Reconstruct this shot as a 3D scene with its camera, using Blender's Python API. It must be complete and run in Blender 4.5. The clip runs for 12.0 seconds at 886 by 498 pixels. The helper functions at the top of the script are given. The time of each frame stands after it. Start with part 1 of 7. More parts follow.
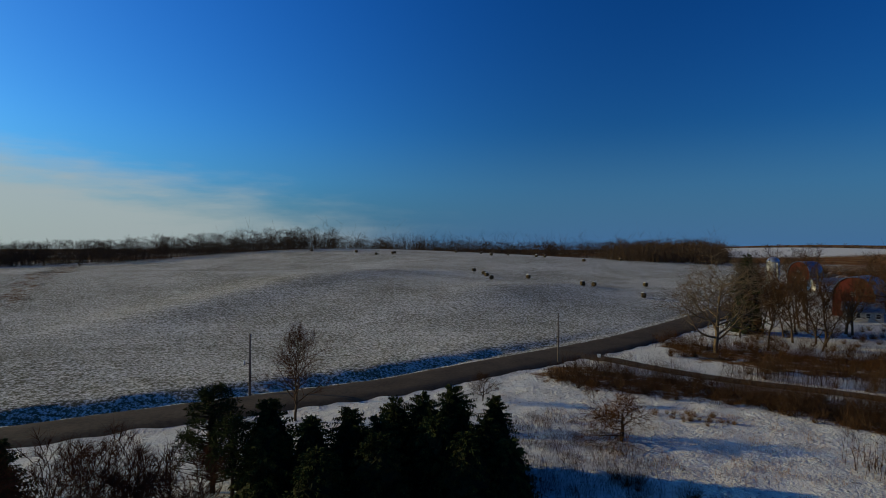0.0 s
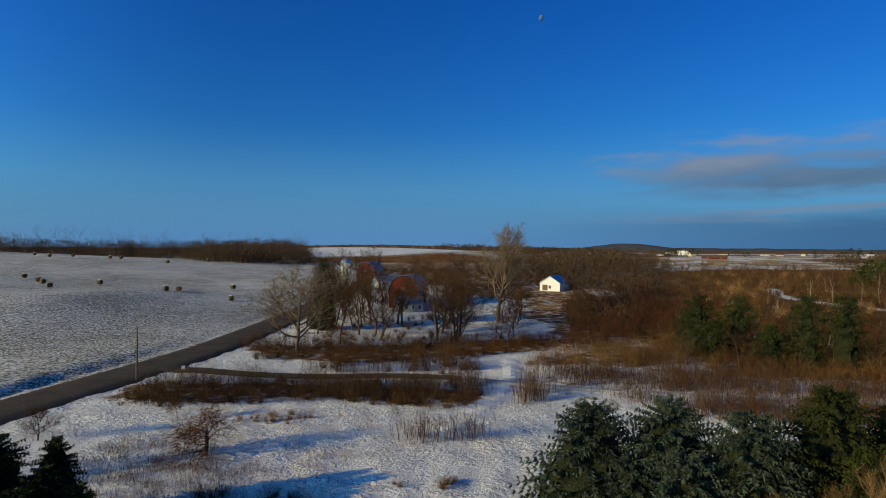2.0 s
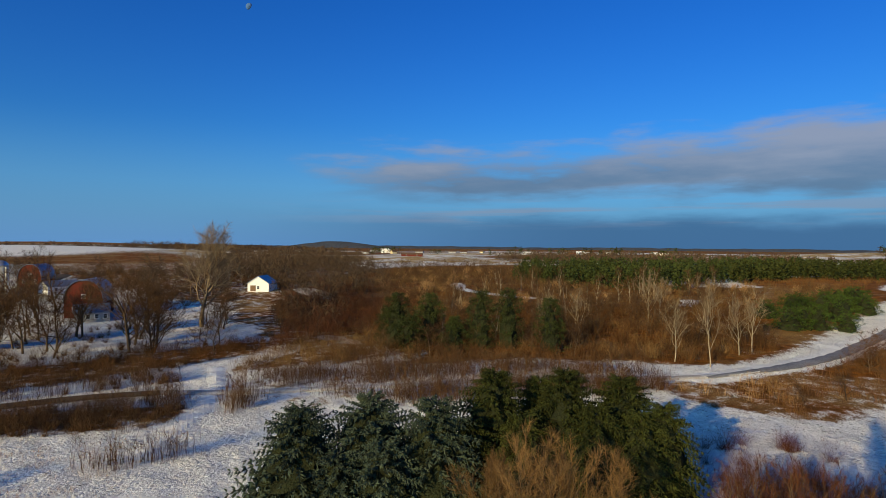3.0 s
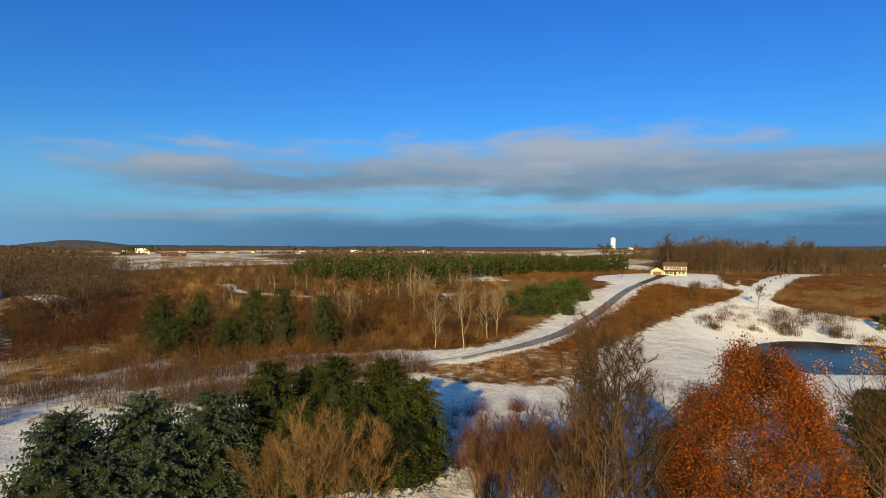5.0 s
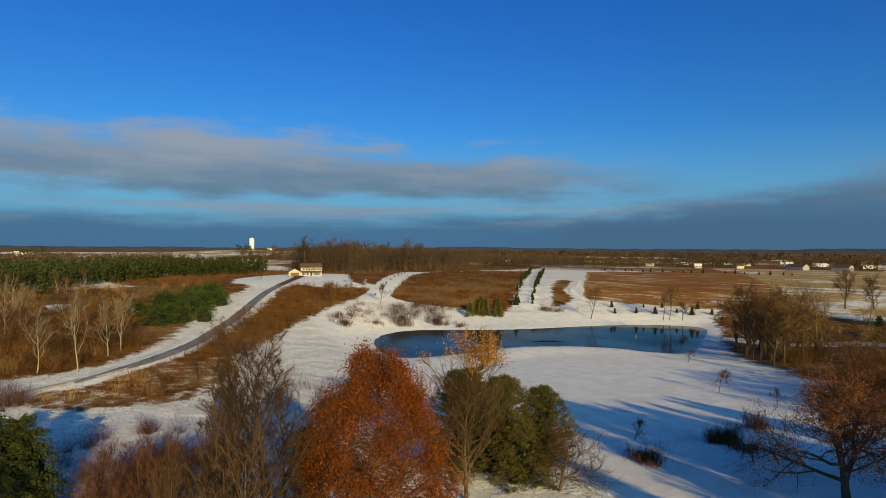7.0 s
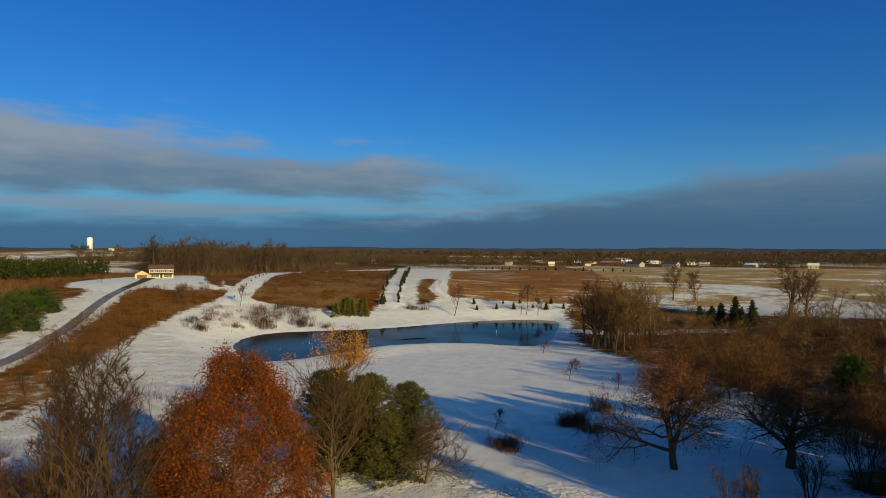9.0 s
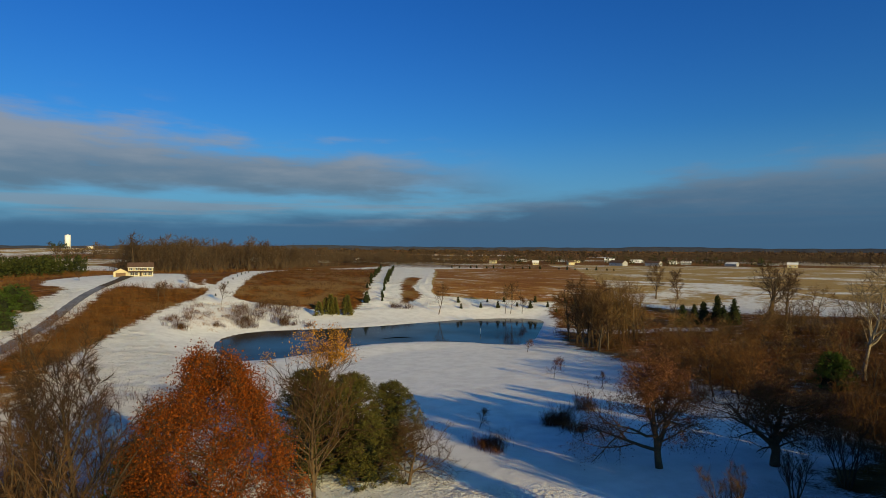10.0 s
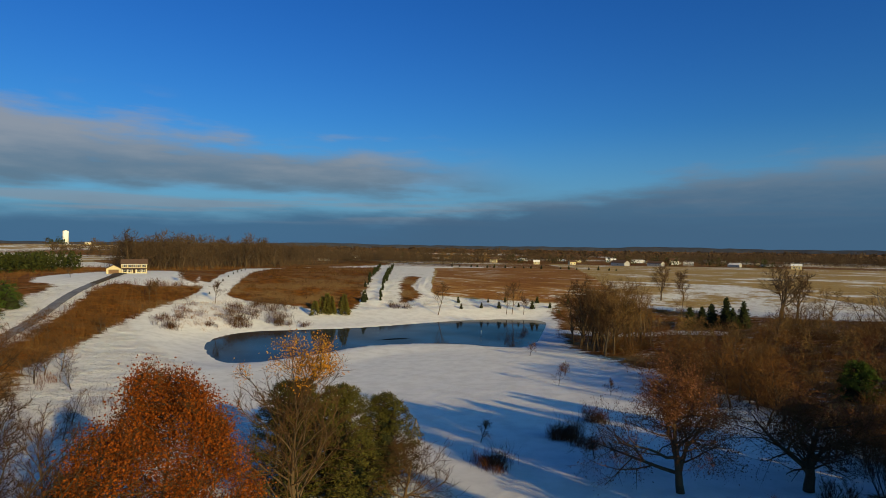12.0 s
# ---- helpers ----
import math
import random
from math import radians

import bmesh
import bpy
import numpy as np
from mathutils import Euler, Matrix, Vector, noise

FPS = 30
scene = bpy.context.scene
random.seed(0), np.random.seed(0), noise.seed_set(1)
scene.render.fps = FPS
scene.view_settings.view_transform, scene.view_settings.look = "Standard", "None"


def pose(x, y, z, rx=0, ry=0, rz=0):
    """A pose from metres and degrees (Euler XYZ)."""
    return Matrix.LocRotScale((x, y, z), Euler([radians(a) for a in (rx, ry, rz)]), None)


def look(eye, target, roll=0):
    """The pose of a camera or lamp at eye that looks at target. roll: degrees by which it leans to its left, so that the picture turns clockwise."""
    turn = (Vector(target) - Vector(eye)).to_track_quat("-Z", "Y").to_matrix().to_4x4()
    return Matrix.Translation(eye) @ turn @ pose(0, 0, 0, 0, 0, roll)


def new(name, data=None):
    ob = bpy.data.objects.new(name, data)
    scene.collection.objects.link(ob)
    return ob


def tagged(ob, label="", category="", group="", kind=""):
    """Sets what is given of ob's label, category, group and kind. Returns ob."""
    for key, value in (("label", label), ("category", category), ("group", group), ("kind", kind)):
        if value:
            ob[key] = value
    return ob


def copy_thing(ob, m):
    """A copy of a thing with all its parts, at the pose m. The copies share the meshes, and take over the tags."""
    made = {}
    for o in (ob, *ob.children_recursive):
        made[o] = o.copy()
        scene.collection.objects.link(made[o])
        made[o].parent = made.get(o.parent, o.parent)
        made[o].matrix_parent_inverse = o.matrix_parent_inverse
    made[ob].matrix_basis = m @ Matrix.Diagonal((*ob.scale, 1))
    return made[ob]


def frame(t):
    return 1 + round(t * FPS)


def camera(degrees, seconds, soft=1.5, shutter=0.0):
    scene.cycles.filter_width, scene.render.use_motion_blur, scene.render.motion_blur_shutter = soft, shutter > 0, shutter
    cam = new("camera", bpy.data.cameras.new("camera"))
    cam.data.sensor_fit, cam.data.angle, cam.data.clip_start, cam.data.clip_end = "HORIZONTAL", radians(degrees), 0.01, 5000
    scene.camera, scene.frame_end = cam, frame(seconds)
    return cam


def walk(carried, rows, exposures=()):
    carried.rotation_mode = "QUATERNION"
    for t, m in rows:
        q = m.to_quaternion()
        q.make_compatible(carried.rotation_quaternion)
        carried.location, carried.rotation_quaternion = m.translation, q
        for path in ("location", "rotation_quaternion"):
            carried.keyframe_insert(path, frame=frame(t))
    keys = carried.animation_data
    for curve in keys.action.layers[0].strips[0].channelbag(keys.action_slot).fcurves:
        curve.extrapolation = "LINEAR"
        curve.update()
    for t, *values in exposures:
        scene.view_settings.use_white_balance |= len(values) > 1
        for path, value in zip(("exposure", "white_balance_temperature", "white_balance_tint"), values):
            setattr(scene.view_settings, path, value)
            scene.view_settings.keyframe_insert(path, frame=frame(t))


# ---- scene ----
cam = camera(73.7, 12.0, soft=0.9)
# seconds, eye x, y, z, heading clockwise from +y, pitch, roll (degrees)
PATH = [
    (0, -0.00, 0.00, 20.43, 12.80, -0.11, 0.10),
    (0.5, -0.01, 0.02, 20.45, 16.02, -0.07, 0.49),
    (1, 0.02, -0.71, 20.59, 27.13, 0.06, 0.40),
    (1.5, -0.52, -1.76, 21.36, 44.32, -0.02, 0.29),
    (2, -0.75, -1.96, 22.21, 51.14, -0.13, 0.42),
    (2.5, -0.75, -2.25, 22.76, 63.61, -0.16, 0.18),
    (3, -2.61, -2.87, 23.21, 78.77, -0.16, 0.47),
    (3.2, -3.40, -3.01, 23.41, 81.83, -0.17, 0.51),
    (5, -8.85, -3.26, 23.34, 100.34, -0.15, 0.22),
    (5.5, -9.14, -3.17, 23.74, 108.64, -0.15, 0.30),
    (6, -9.45, -3.03, 23.94, 116.18, -0.15, 0.16),
    (6.5, -9.89, -2.79, 24.20, 125.21, -0.08, 0.16),
    (7, -10.59, -2.32, 24.50, 134.32, -0.02, 0.28),
    (7.5, -10.76, -2.16, 24.64, 143.42, 0.02, 0.31),
    (7.7, -10.85, -2.08, 24.66, 146.12, 0.01, 0.18),
    (9.3, -10.76, -2.02, 24.30, 147.27, 0.00, 0.12),
    (9.5, -10.75, -2.25, 24.27, 147.00, -0.01, -0.04),
    (10, -10.21, -2.95, 24.19, 148.78, -0.12, 0.27),
    (10.5, -9.54, -4.13, 24.19, 148.89, -0.18, 0.36),
    (11, -8.86, -5.87, 24.14, 148.79, -0.21, 0.47),
    (11.5, -8.09, -7.17, 24.23, 148.74, -0.26, 0.62),
    (12, -7.14, -8.20, 24.23, 148.75, -0.26, 0.69),
]


def flight(x, y, z, heading, pitch, roll):
    a, p = radians(heading), radians(pitch)
    ahead = Vector((math.sin(a) * math.cos(p), math.cos(a) * math.cos(p), math.sin(p)))
    eye = Vector((x, y, z))
    return look(eye, eye + ahead * 10, roll)


walk(cam, [(t, flight(*row)) for t, *row in PATH],
     exposures=[(0, -1.24, 6100, 5), (0.6, -1.05, 6150, 5), (1.0, -0.92, 6200, 4), (1.5, -0.72, 6150, 3), (2.0, -0.5, 6200, 4), (3.0, -0.23, 6500, 7), (5.0, 0.16, 7600, 4), (6.0, 0.02, 7500, 3), (7.0, -0.2, 7300, 2), (7.7, -0.33, 7250, 1), (9.5, -0.36, 7250, 1), (12, -0.36, 7450, 2)])

# ---- daylight: low winter sun, clear sky with a bank of stratus ----
SUN_AZ, SUN_EL = -67.0, 15.0


def make_world():
    world = bpy.data.worlds.new("winter_sky")
    scene.world = world
    world.use_nodes = True
    nt = world.node_tree
    nt.nodes.clear()
    N, L = nt.nodes.new, nt.links.new

    def put(sock, v):
        if isinstance(v, (int, float)):
            sock.default_value = v
        else:
            L(v, sock)

    def m(op, a, b=0.0, c=0.0):
        n = N("ShaderNodeMath")
        n.operation = op
        put(n.inputs[0], a), put(n.inputs[1], b), put(n.inputs[2], c)
        return n.outputs[0]

    def ramp(v, lo, hi, a=0.0, b=1.0):
        n = N("ShaderNodeMapRange")
        n.interpolation_type = "SMOOTHSTEP"
        put(n.inputs[0], v)
        for k, x in zip((1, 2, 3, 4), (lo, hi, a, b)):
            put(n.inputs[k], x)
        return n.outputs[0]

    def mix(f, a, b):
        n = N("ShaderNodeMix")
        n.data_type = "RGBA"
        put(n.inputs[0], f)
        for k, v in ((6, a), (7, b)):
            if isinstance(v, tuple):
                n.inputs[k].default_value = (*v, 1)
            else:
                L(v, n.inputs[k])
        return n.outputs[2]

    co = N("ShaderNodeTexCoord")
    sep = N("ShaderNodeSeparateXYZ")
    L(co.outputs["Generated"], sep.inputs[0])
    x, y, z = sep.outputs
    az = m("MULTIPLY", m("ARCTAN2", x, y), 57.29578)
    # heading from 0 to 360
    az = m("ADD", az, m("MULTIPLY", m("LESS_THAN", az, -60.0), 360.0))
    el = m("MULTIPLY", m("ARCSINE", z), 57.29578)
    sky = N("ShaderNodeTexSky")
    sky.sky_type = "NISHITA"
    sky.sun_disc = False
    sky.sun_elevation = radians(SUN_EL)
    sky.sun_rotation = radians(SUN_AZ)
    sky.air_density, sky.dust_density, sky.ozone_density = 1.0, 1.6, 1.5
    hue = N("ShaderNodeHueSaturation")
    hue.inputs["Saturation"].default_value = 1.45
    hue.inputs["Hue"].default_value = 0.51
    L(sky.outputs[0], hue.inputs["Color"])
    deep = N("ShaderNodeMix")
    deep.data_type, deep.blend_type = "RGBA", "MULTIPLY"
    deep.inputs[0].default_value = 1.0
    deep.inputs[7].default_value = (0.29, 0.86, 1.62, 1)
    L(hue.outputs[0], deep.inputs[6])
    # the sky brightens towards the sun
    dot = N("ShaderNodeVectorMath")
    dot.operation = "DOT_PRODUCT"
    L(co.outputs["Generated"], dot.inputs[0])
    dot.inputs[1].default_value = (math.sin(radians(SUN_AZ)) * math.cos(radians(SUN_EL)), math.cos(radians(SUN_AZ)) * math.cos(radians(SUN_EL)), math.sin(radians(SUN_EL)))
    glow = N("ShaderNodeVectorMath")
    glow.operation = "SCALE"
    L(deep.outputs[2], glow.inputs[0])
    put(glow.inputs["Scale"], ramp(dot.outputs["Value"], -0.1, 0.75, 1.0, 1.9))
    bright = glow.outputs[0]
    # the unseen zenith is dimmed to cut the blue skylight on the ground
    dark = N("ShaderNodeVectorMath")
    dark.operation = "SCALE"
    L(bright, dark.inputs[0])
    put(dark.inputs["Scale"], ramp(el, 22.0, 62.0, 1.0, 0.36))
    bright = dark.outputs[0]
    # pale clear air low down, away from the sun
    base = mix(m("MULTIPLY", ramp(el, 12.0, -1.0), ramp(az, -30.0, 30.0, 0.45, 0.85)), bright, (1.5, 3.5, 7.1))

    def noise_at(sx, sy, scale, detail, off):
        comb = N("ShaderNodeCombineXYZ")
        put(comb.inputs[0], m("MULTIPLY", az, sx))
        put(comb.inputs[1], m("MULTIPLY", el, sy))
        comb.inputs[2].default_value = off
        n = N("ShaderNodeTexNoise")
        n.inputs["Scale"].default_value = scale
        n.inputs["Detail"].default_value = detail
        n.inputs["Roughness"].default_value = 0.55
        L(comb.outputs[0], n.inputs["Vector"])
        return n.outputs[0]

    big = noise_at(0.05, 0.25, 1.0, 6.0, 3.0)
    fine = noise_at(0.13, 0.62, 1.0, 8.0, 9.0)
    wisp = noise_at(0.045, 0.9, 1.0, 8.0, 14.0)
    ragged = m("ADD", m("MULTIPLY", m("SUBTRACT", big, 0.5), 9.0), m("MULTIPLY", m("SUBTRACT", fine, 0.5), 9.0))
    # upper bank, from heading 70 to 150
    hump = m("SUBTRACT", 10.4, m("MULTIPLY", m("POWER", m("ABSOLUTE", m("SUBTRACT", az, 112.0)), 2.0), 0.0012))
    top = ramp(m("SUBTRACT", m("ADD", hump, m("MULTIPLY", ragged, 0.75)), el), -0.8, 2.4)
    low = ramp(m("SUBTRACT", el, m("ADD", 4.4, m("MULTIPLY", ragged, 0.4))), -0.4, 1.6)
    ends = m("MULTIPLY", ramp(m("ADD", az, m("MULTIPLY", ragged, 2.0)), 64.0, 78.0), ramp(m("ADD", az, m("MULTIPLY", ragged, 2.0)), 160.0, 141.0))
    bank = m("MULTIPLY", m("MULTIPLY", top, low), ends)
    # a loose puff over the bank's middle
    puff = m("MULTIPLY", m("MULTIPLY", ramp(m("ABSOLUTE", m("SUBTRACT", az, 120.0)), 5.5, 1.0), ramp(m("ABSOLUTE", m("SUBTRACT", el, 11.6)), 2.0, 0.2)), ramp(fine, 0.40, 0.62))
    bank = m("MAXIMUM", bank, m("MULTIPLY", puff, 0.6))
    # second bank to the south
    top2 = ramp(m("SUBTRACT", m("ADD", m("ADD", 2.6, m("MULTIPLY", ramp(az, 134.0, 182.0), 5.4)), m("MULTIPLY", ragged, 0.55)), el), -0.6, 2.4)
    bank2 = m("MULTIPLY", top2, ramp(az, 132.0, 150.0))
    # thin streaks under the bank
    streak = m("MULTIPLY", m("MULTIPLY", ramp(wisp, 0.46, 0.62), m("MULTIPLY", ramp(el, 1.6, 3.0), ramp(el, 5.4, 3.8))), m("MULTIPLY", ramp(az, 58.0, 84.0), ramp(az, 320.0, 240.0)))
    # low grey-blue stratus along the horizon
    haze_top = m("ADD", 3.1, m("MULTIPLY", ragged, 0.3))
    stratus = m("MULTIPLY", ramp(m("SUBTRACT", haze_top, el), -0.8, 1.6), m("MULTIPLY", ramp(az, 50.0, 96.0), ramp(az, 300.0, 240.0)))
    # thin bright veil beside the sun
    line = m("ADD", m("MULTIPLY", m("SUBTRACT", 16.0, az), 0.19), m("MULTIPLY", ragged, 0.7))
    veil = m("MULTIPLY", ramp(m("SUBTRACT", line, el), -2.5, 3.5), ramp(az, 26.0, -16.0))
    shade = ramp(m("ADD", el, m("MULTIPLY", ragged, 0.9)), 3.6, 11.5)
    cloud = mix(shade, (1.25, 1.95, 3.1), (3.25, 3.5, 4.3))
    col = mix(m("MULTIPLY", veil, 0.88), base, (8.6, 9.2, 9.0))
    col = mix(m("MULTIPLY", stratus, 0.85), col, (0.5, 1.4, 3.0))
    col = mix(m("MULTIPLY", streak, 0.6), col, (2.6, 3.1, 4.3))
    cloud2 = mix(ramp(m("ADD", el, m("MULTIPLY", ragged, 0.5)), 2.8, 9.0), (0.62, 1.45, 2.9), (2.1, 2.7, 3.9))
    col = mix(m("MULTIPLY", bank2, 0.88), col, cloud2)
    col = mix(m("MULTIPLY", bank, 0.85), col, cloud)
    bg = N("ShaderNodeBackground")
    bg.inputs["Strength"].default_value = 0.108
    L(col, bg.inputs["Color"])
    out = N("ShaderNodeOutputWorld")
    L(bg.outputs[0], out.inputs[0])


make_world()
sun = new("sun", bpy.data.lights.new("sun", "SUN"))
sun.data.energy, sun.data.angle, sun.data.color = 6.6, radians(0.55), (1.0, 0.75, 0.36)
a, e = radians(SUN_AZ), radians(SUN_EL)
sun.matrix_world = look((0, 0, 60), (-math.sin(a) * math.cos(e) * 50, -math.cos(a) * math.cos(e) * 50, 60 - math.sin(e) * 50))


# ---- materials ----
def material(name, colour, rough=0.8, other=None, scale=4.0, bump=0.0, bump_scale=30.0, metal=0.0, spread=0.25, translucent=0.0, specular=0.1):
    """A surface of two tones mixed by noise at two scales, each object a little different."""
    mat = bpy.data.materials.new(name)
    mat.use_nodes = True
    nt = mat.node_tree
    N, L = nt.nodes.new, nt.links.new
    bsdf = nt.nodes["Principled BSDF"]
    bsdf.inputs["Roughness"].default_value, bsdf.inputs["Metallic"].default_value = rough, metal
    bsdf.inputs["Specular IOR Level"].default_value = specular
    other = other or tuple(c * 0.6 for c in colour)
    co = N("ShaderNodeNewGeometry")
    n1, n2 = N("ShaderNodeTexNoise"), N("ShaderNodeTexNoise")
    for n, s in ((n1, scale), (n2, scale * 7.3)):
        n.inputs["Scale"].default_value, n.inputs["Detail"].default_value = s, 4
        L(co.outputs["Position"], n.inputs["Vector"])
    add = N("ShaderNodeMath")
    add.operation = "ADD"
    L(n1.outputs[0], add.inputs[0]), L(n2.outputs[0], add.inputs[1])
    rng = N("ShaderNodeMapRange")
    for k, v in zip((1, 2, 3, 4), (0.75, 1.25, 0, 1)):
        rng.inputs[k].default_value = v
    L(add.outputs[0], rng.inputs[0])
    mx = N("ShaderNodeMix")
    mx.data_type = "RGBA"
    mx.inputs[6].default_value, mx.inputs[7].default_value = (*colour, 1), (*other, 1)
    L(rng.outputs[0], mx.inputs[0])
    last = mx.outputs[2]
    if spread:
        info = N("ShaderNodeObjectInfo")
        isl = N("ShaderNodeMath")
        isl.operation = "ADD"
        L(info.outputs["Random"], isl.inputs[0]), L(co.outputs["Random Per Island"], isl.inputs[1])
        r2 = N("ShaderNodeMapRange")
        for k, v in zip((1, 2, 3, 4), (0, 2, 1 - spread, 1 + spread)):
            r2.inputs[k].default_value = v
        L(isl.outputs[0], r2.inputs[0])
        hs = N("ShaderNodeHueSaturation")
        L(r2.outputs[0], hs.inputs["Value"]), L(last, hs.inputs["Color"])
        last = hs.outputs[0]
    L(last, bsdf.inputs["Base Color"])
    if bump:
        n3, b = N("ShaderNodeTexNoise"), N("ShaderNodeBump")
        n3.inputs["Scale"].default_value, n3.inputs["Detail"].default_value = bump_scale, 5
        L(co.outputs["Position"], n3.inputs["Vector"])
        b.inputs["Strength"].default_value, b.inputs["Distance"].default_value = 1.0, bump
        L(n3.outputs[0], b.inputs["Height"]), L(b.outputs[0], bsdf.inputs["Normal"])
    if translucent:
        tr, ms = N("ShaderNodeBsdfTranslucent"), N("ShaderNodeMixShader")
        L(last, tr.inputs["Color"])
        ms.inputs[0].default_value = translucent
        L(bsdf.outputs[0], ms.inputs[1]), L(tr.outputs[0], ms.inputs[2])
        L(ms.outputs[0], nt.nodes["Material Output"].inputs["Surface"])
    return mat


def ground_material():
    """Thin snow over grass, stubble and brush litter; the land cover of each place comes from the plan (attribute cover)."""
    mat = bpy.data.materials.new("snowy_ground")
    mat.use_nodes = True
    nt = mat.node_tree
    N, L = nt.nodes.new, nt.links.new
    bsdf = nt.nodes["Principled BSDF"]
    bsdf.inputs["Roughness"].default_value = 0.9
    bsdf.inputs["Specular IOR Level"].default_value = 0.04
    geo = N("ShaderNodeNewGeometry")
    att = N("ShaderNodeAttribute")
    att.attribute_name = "cover"
    sep = N("ShaderNodeSeparateColor")
    L(att.outputs["Color"], sep.inputs[0])
    brush, straw, tufts = sep.outputs

    def noise_tex(scale, detail=5.0, stretch=None, turn=0.0):
        n = N("ShaderNodeTexNoise")
        n.inputs["Scale"].default_value, n.inputs["Detail"].default_value, n.inputs["Roughness"].default_value = scale, detail, 0.6
        if stretch:
            mp = N("ShaderNodeMapping")
            mp.inputs["Scale"].default_value = stretch
            mp.inputs["Rotation"].default_value = (0, 0, radians(turn))
            L(geo.outputs["Position"], mp.inputs[0]), L(mp.outputs[0], n.inputs["Vector"])
        else:
            L(geo.outputs["Position"], n.inputs["Vector"])
        return n.outputs[0]

    def m(op, a, b=0.0):
        n = N("ShaderNodeMath")
        n.operation = op
        for k, v in ((0, a), (1, b)):
            if isinstance(v, (int, float)):
                n.inputs[k].default_value = v
            else:
                L(v, n.inputs[k])
        return n.outputs[0]

    def step(v, lo, hi):
        n = N("ShaderNodeMapRange")
        n.interpolation_type = "SMOOTHSTEP"
        L(v, n.inputs[0])
        n.inputs[1].default_value, n.inputs[2].default_value = lo, hi
        return n.outputs[0]

    def mix(f, a, b):
        n = N("ShaderNodeMix")
        n.data_type = "RGBA"
        L(f, n.inputs[0])
        for k, v in ((6, a), (7, b)):
            if isinstance(v, tuple):
                n.inputs[k].default_value = (*v, 1)
            else:
                L(v, n.inputs[k])
        return n.outputs[2]

    wide, mid, fine = noise_tex(0.03), noise_tex(0.35), noise_tex(4.2, 6)
    rows = noise_tex(1.0, 3, (0.08, 2.2, 1.0), 28)
    snow = mix(step(mid, 0.35, 0.7), (0.80, 0.77, 0.71), (0.69, 0.66, 0.60))
    stubble = mix(step(fine, 0.4, 0.65), (0.075, 0.07, 0.04), (0.16, 0.145, 0.09))
    litter = mix(step(mid, 0.35, 0.65), (0.23, 0.082, 0.012), (0.10, 0.04, 0.008))
    litter = mix(step(noise_tex(0.05, 6), 0.45, 0.58), litter, mix(step(fine, 0.35, 0.65), (0.30, 0.165, 0.055), (0.14, 0.075, 0.026)))
    pale = mix(step(rows, 0.35, 0.65), (0.44, 0.29, 0.11), (0.32, 0.205, 0.075))
    rust = mix(step(rows, 0.35, 0.65), (0.31, 0.13, 0.035), (0.19, 0.075, 0.02))
    bands = noise_tex(1.0, 6, (0.02, 0.11, 1.0), -25)
    rust = mix(step(bands, 0.46, 0.6), rust, mix(step(fine, 0.4, 0.6), (0.42, 0.22, 0.07), (0.26, 0.12, 0.035)))
    rust = mix(step(m("ADD", m("MULTIPLY", bands, 0.8), m("MULTIPLY", mid, 0.2)), 0.56, 0.66), rust, (0.62, 0.57, 0.5))
    dry = mix(step(straw, 0.69, 0.75), pale, rust)
    # bare spots poke through the snow
    clod = noise_tex(1.9, 4)
    bare = m("ADD", m("MULTIPLY", fine, 0.4), m("ADD", m("MULTIPLY", clod, 0.45), m("ADD", m("MULTIPLY", rows, 0.1), m("MULTIPLY", wide, 0.12))))
    lumps = step(noise_tex(0.16, 4), 0.38, 0.66)
    thr = m("ADD", bare, m("MULTIPLY", tufts, 0.24))
    col = mix(step(thr, 0.655, 0.76), snow, stubble)
    edge = m("ADD", straw, m("ADD", m("ADD", m("MULTIPLY", m("SUBTRACT", bands, 0.5), 0.6), m("MULTIPLY", m("SUBTRACT", wide, 0.5), 1.1)), m("MULTIPLY", m("SUBTRACT", m("ADD", m("MULTIPLY", fine, 0.5), m("MULTIPLY", mid, 0.5)), 0.5), 0.9)))
    col = mix(step(edge, 0.44, 0.62), col, dry)
    edge2 = m("ADD", brush, m("MULTIPLY", m("SUBTRACT", m("ADD", m("MULTIPLY", mid, 0.6), m("MULTIPLY", fine, 0.4)), 0.5), 1.5))
    col = mix(step(edge2, 0.38, 0.62), col, litter)
    L(col, bsdf.inputs["Base Color"])
    b = N("ShaderNodeBump")
    b.inputs["Strength"].default_value, b.inputs["Distance"].default_value = 1.0, 0.5
    h = m("ADD", m("MULTIPLY", m("ADD", m("MULTIPLY", fine, 0.45), m("MULTIPLY", clod, m("ADD", 0.35, m("MULTIPLY", lumps, m("SUBTRACT", 2.6, m("MULTIPLY", tufts, 3.1)))))), m("ADD", 0.06, m("MINIMUM", m("MULTIPLY", tufts, 4.0), m("SUBTRACT", 1.1, m("MULTIPLY", tufts, 0.7))))), m("MULTIPLY", rows, m("MULTIPLY", tufts, 0.35)))
    L(h, b.inputs["Height"]), L(b.outputs[0], bsdf.inputs["Normal"])
    return mat


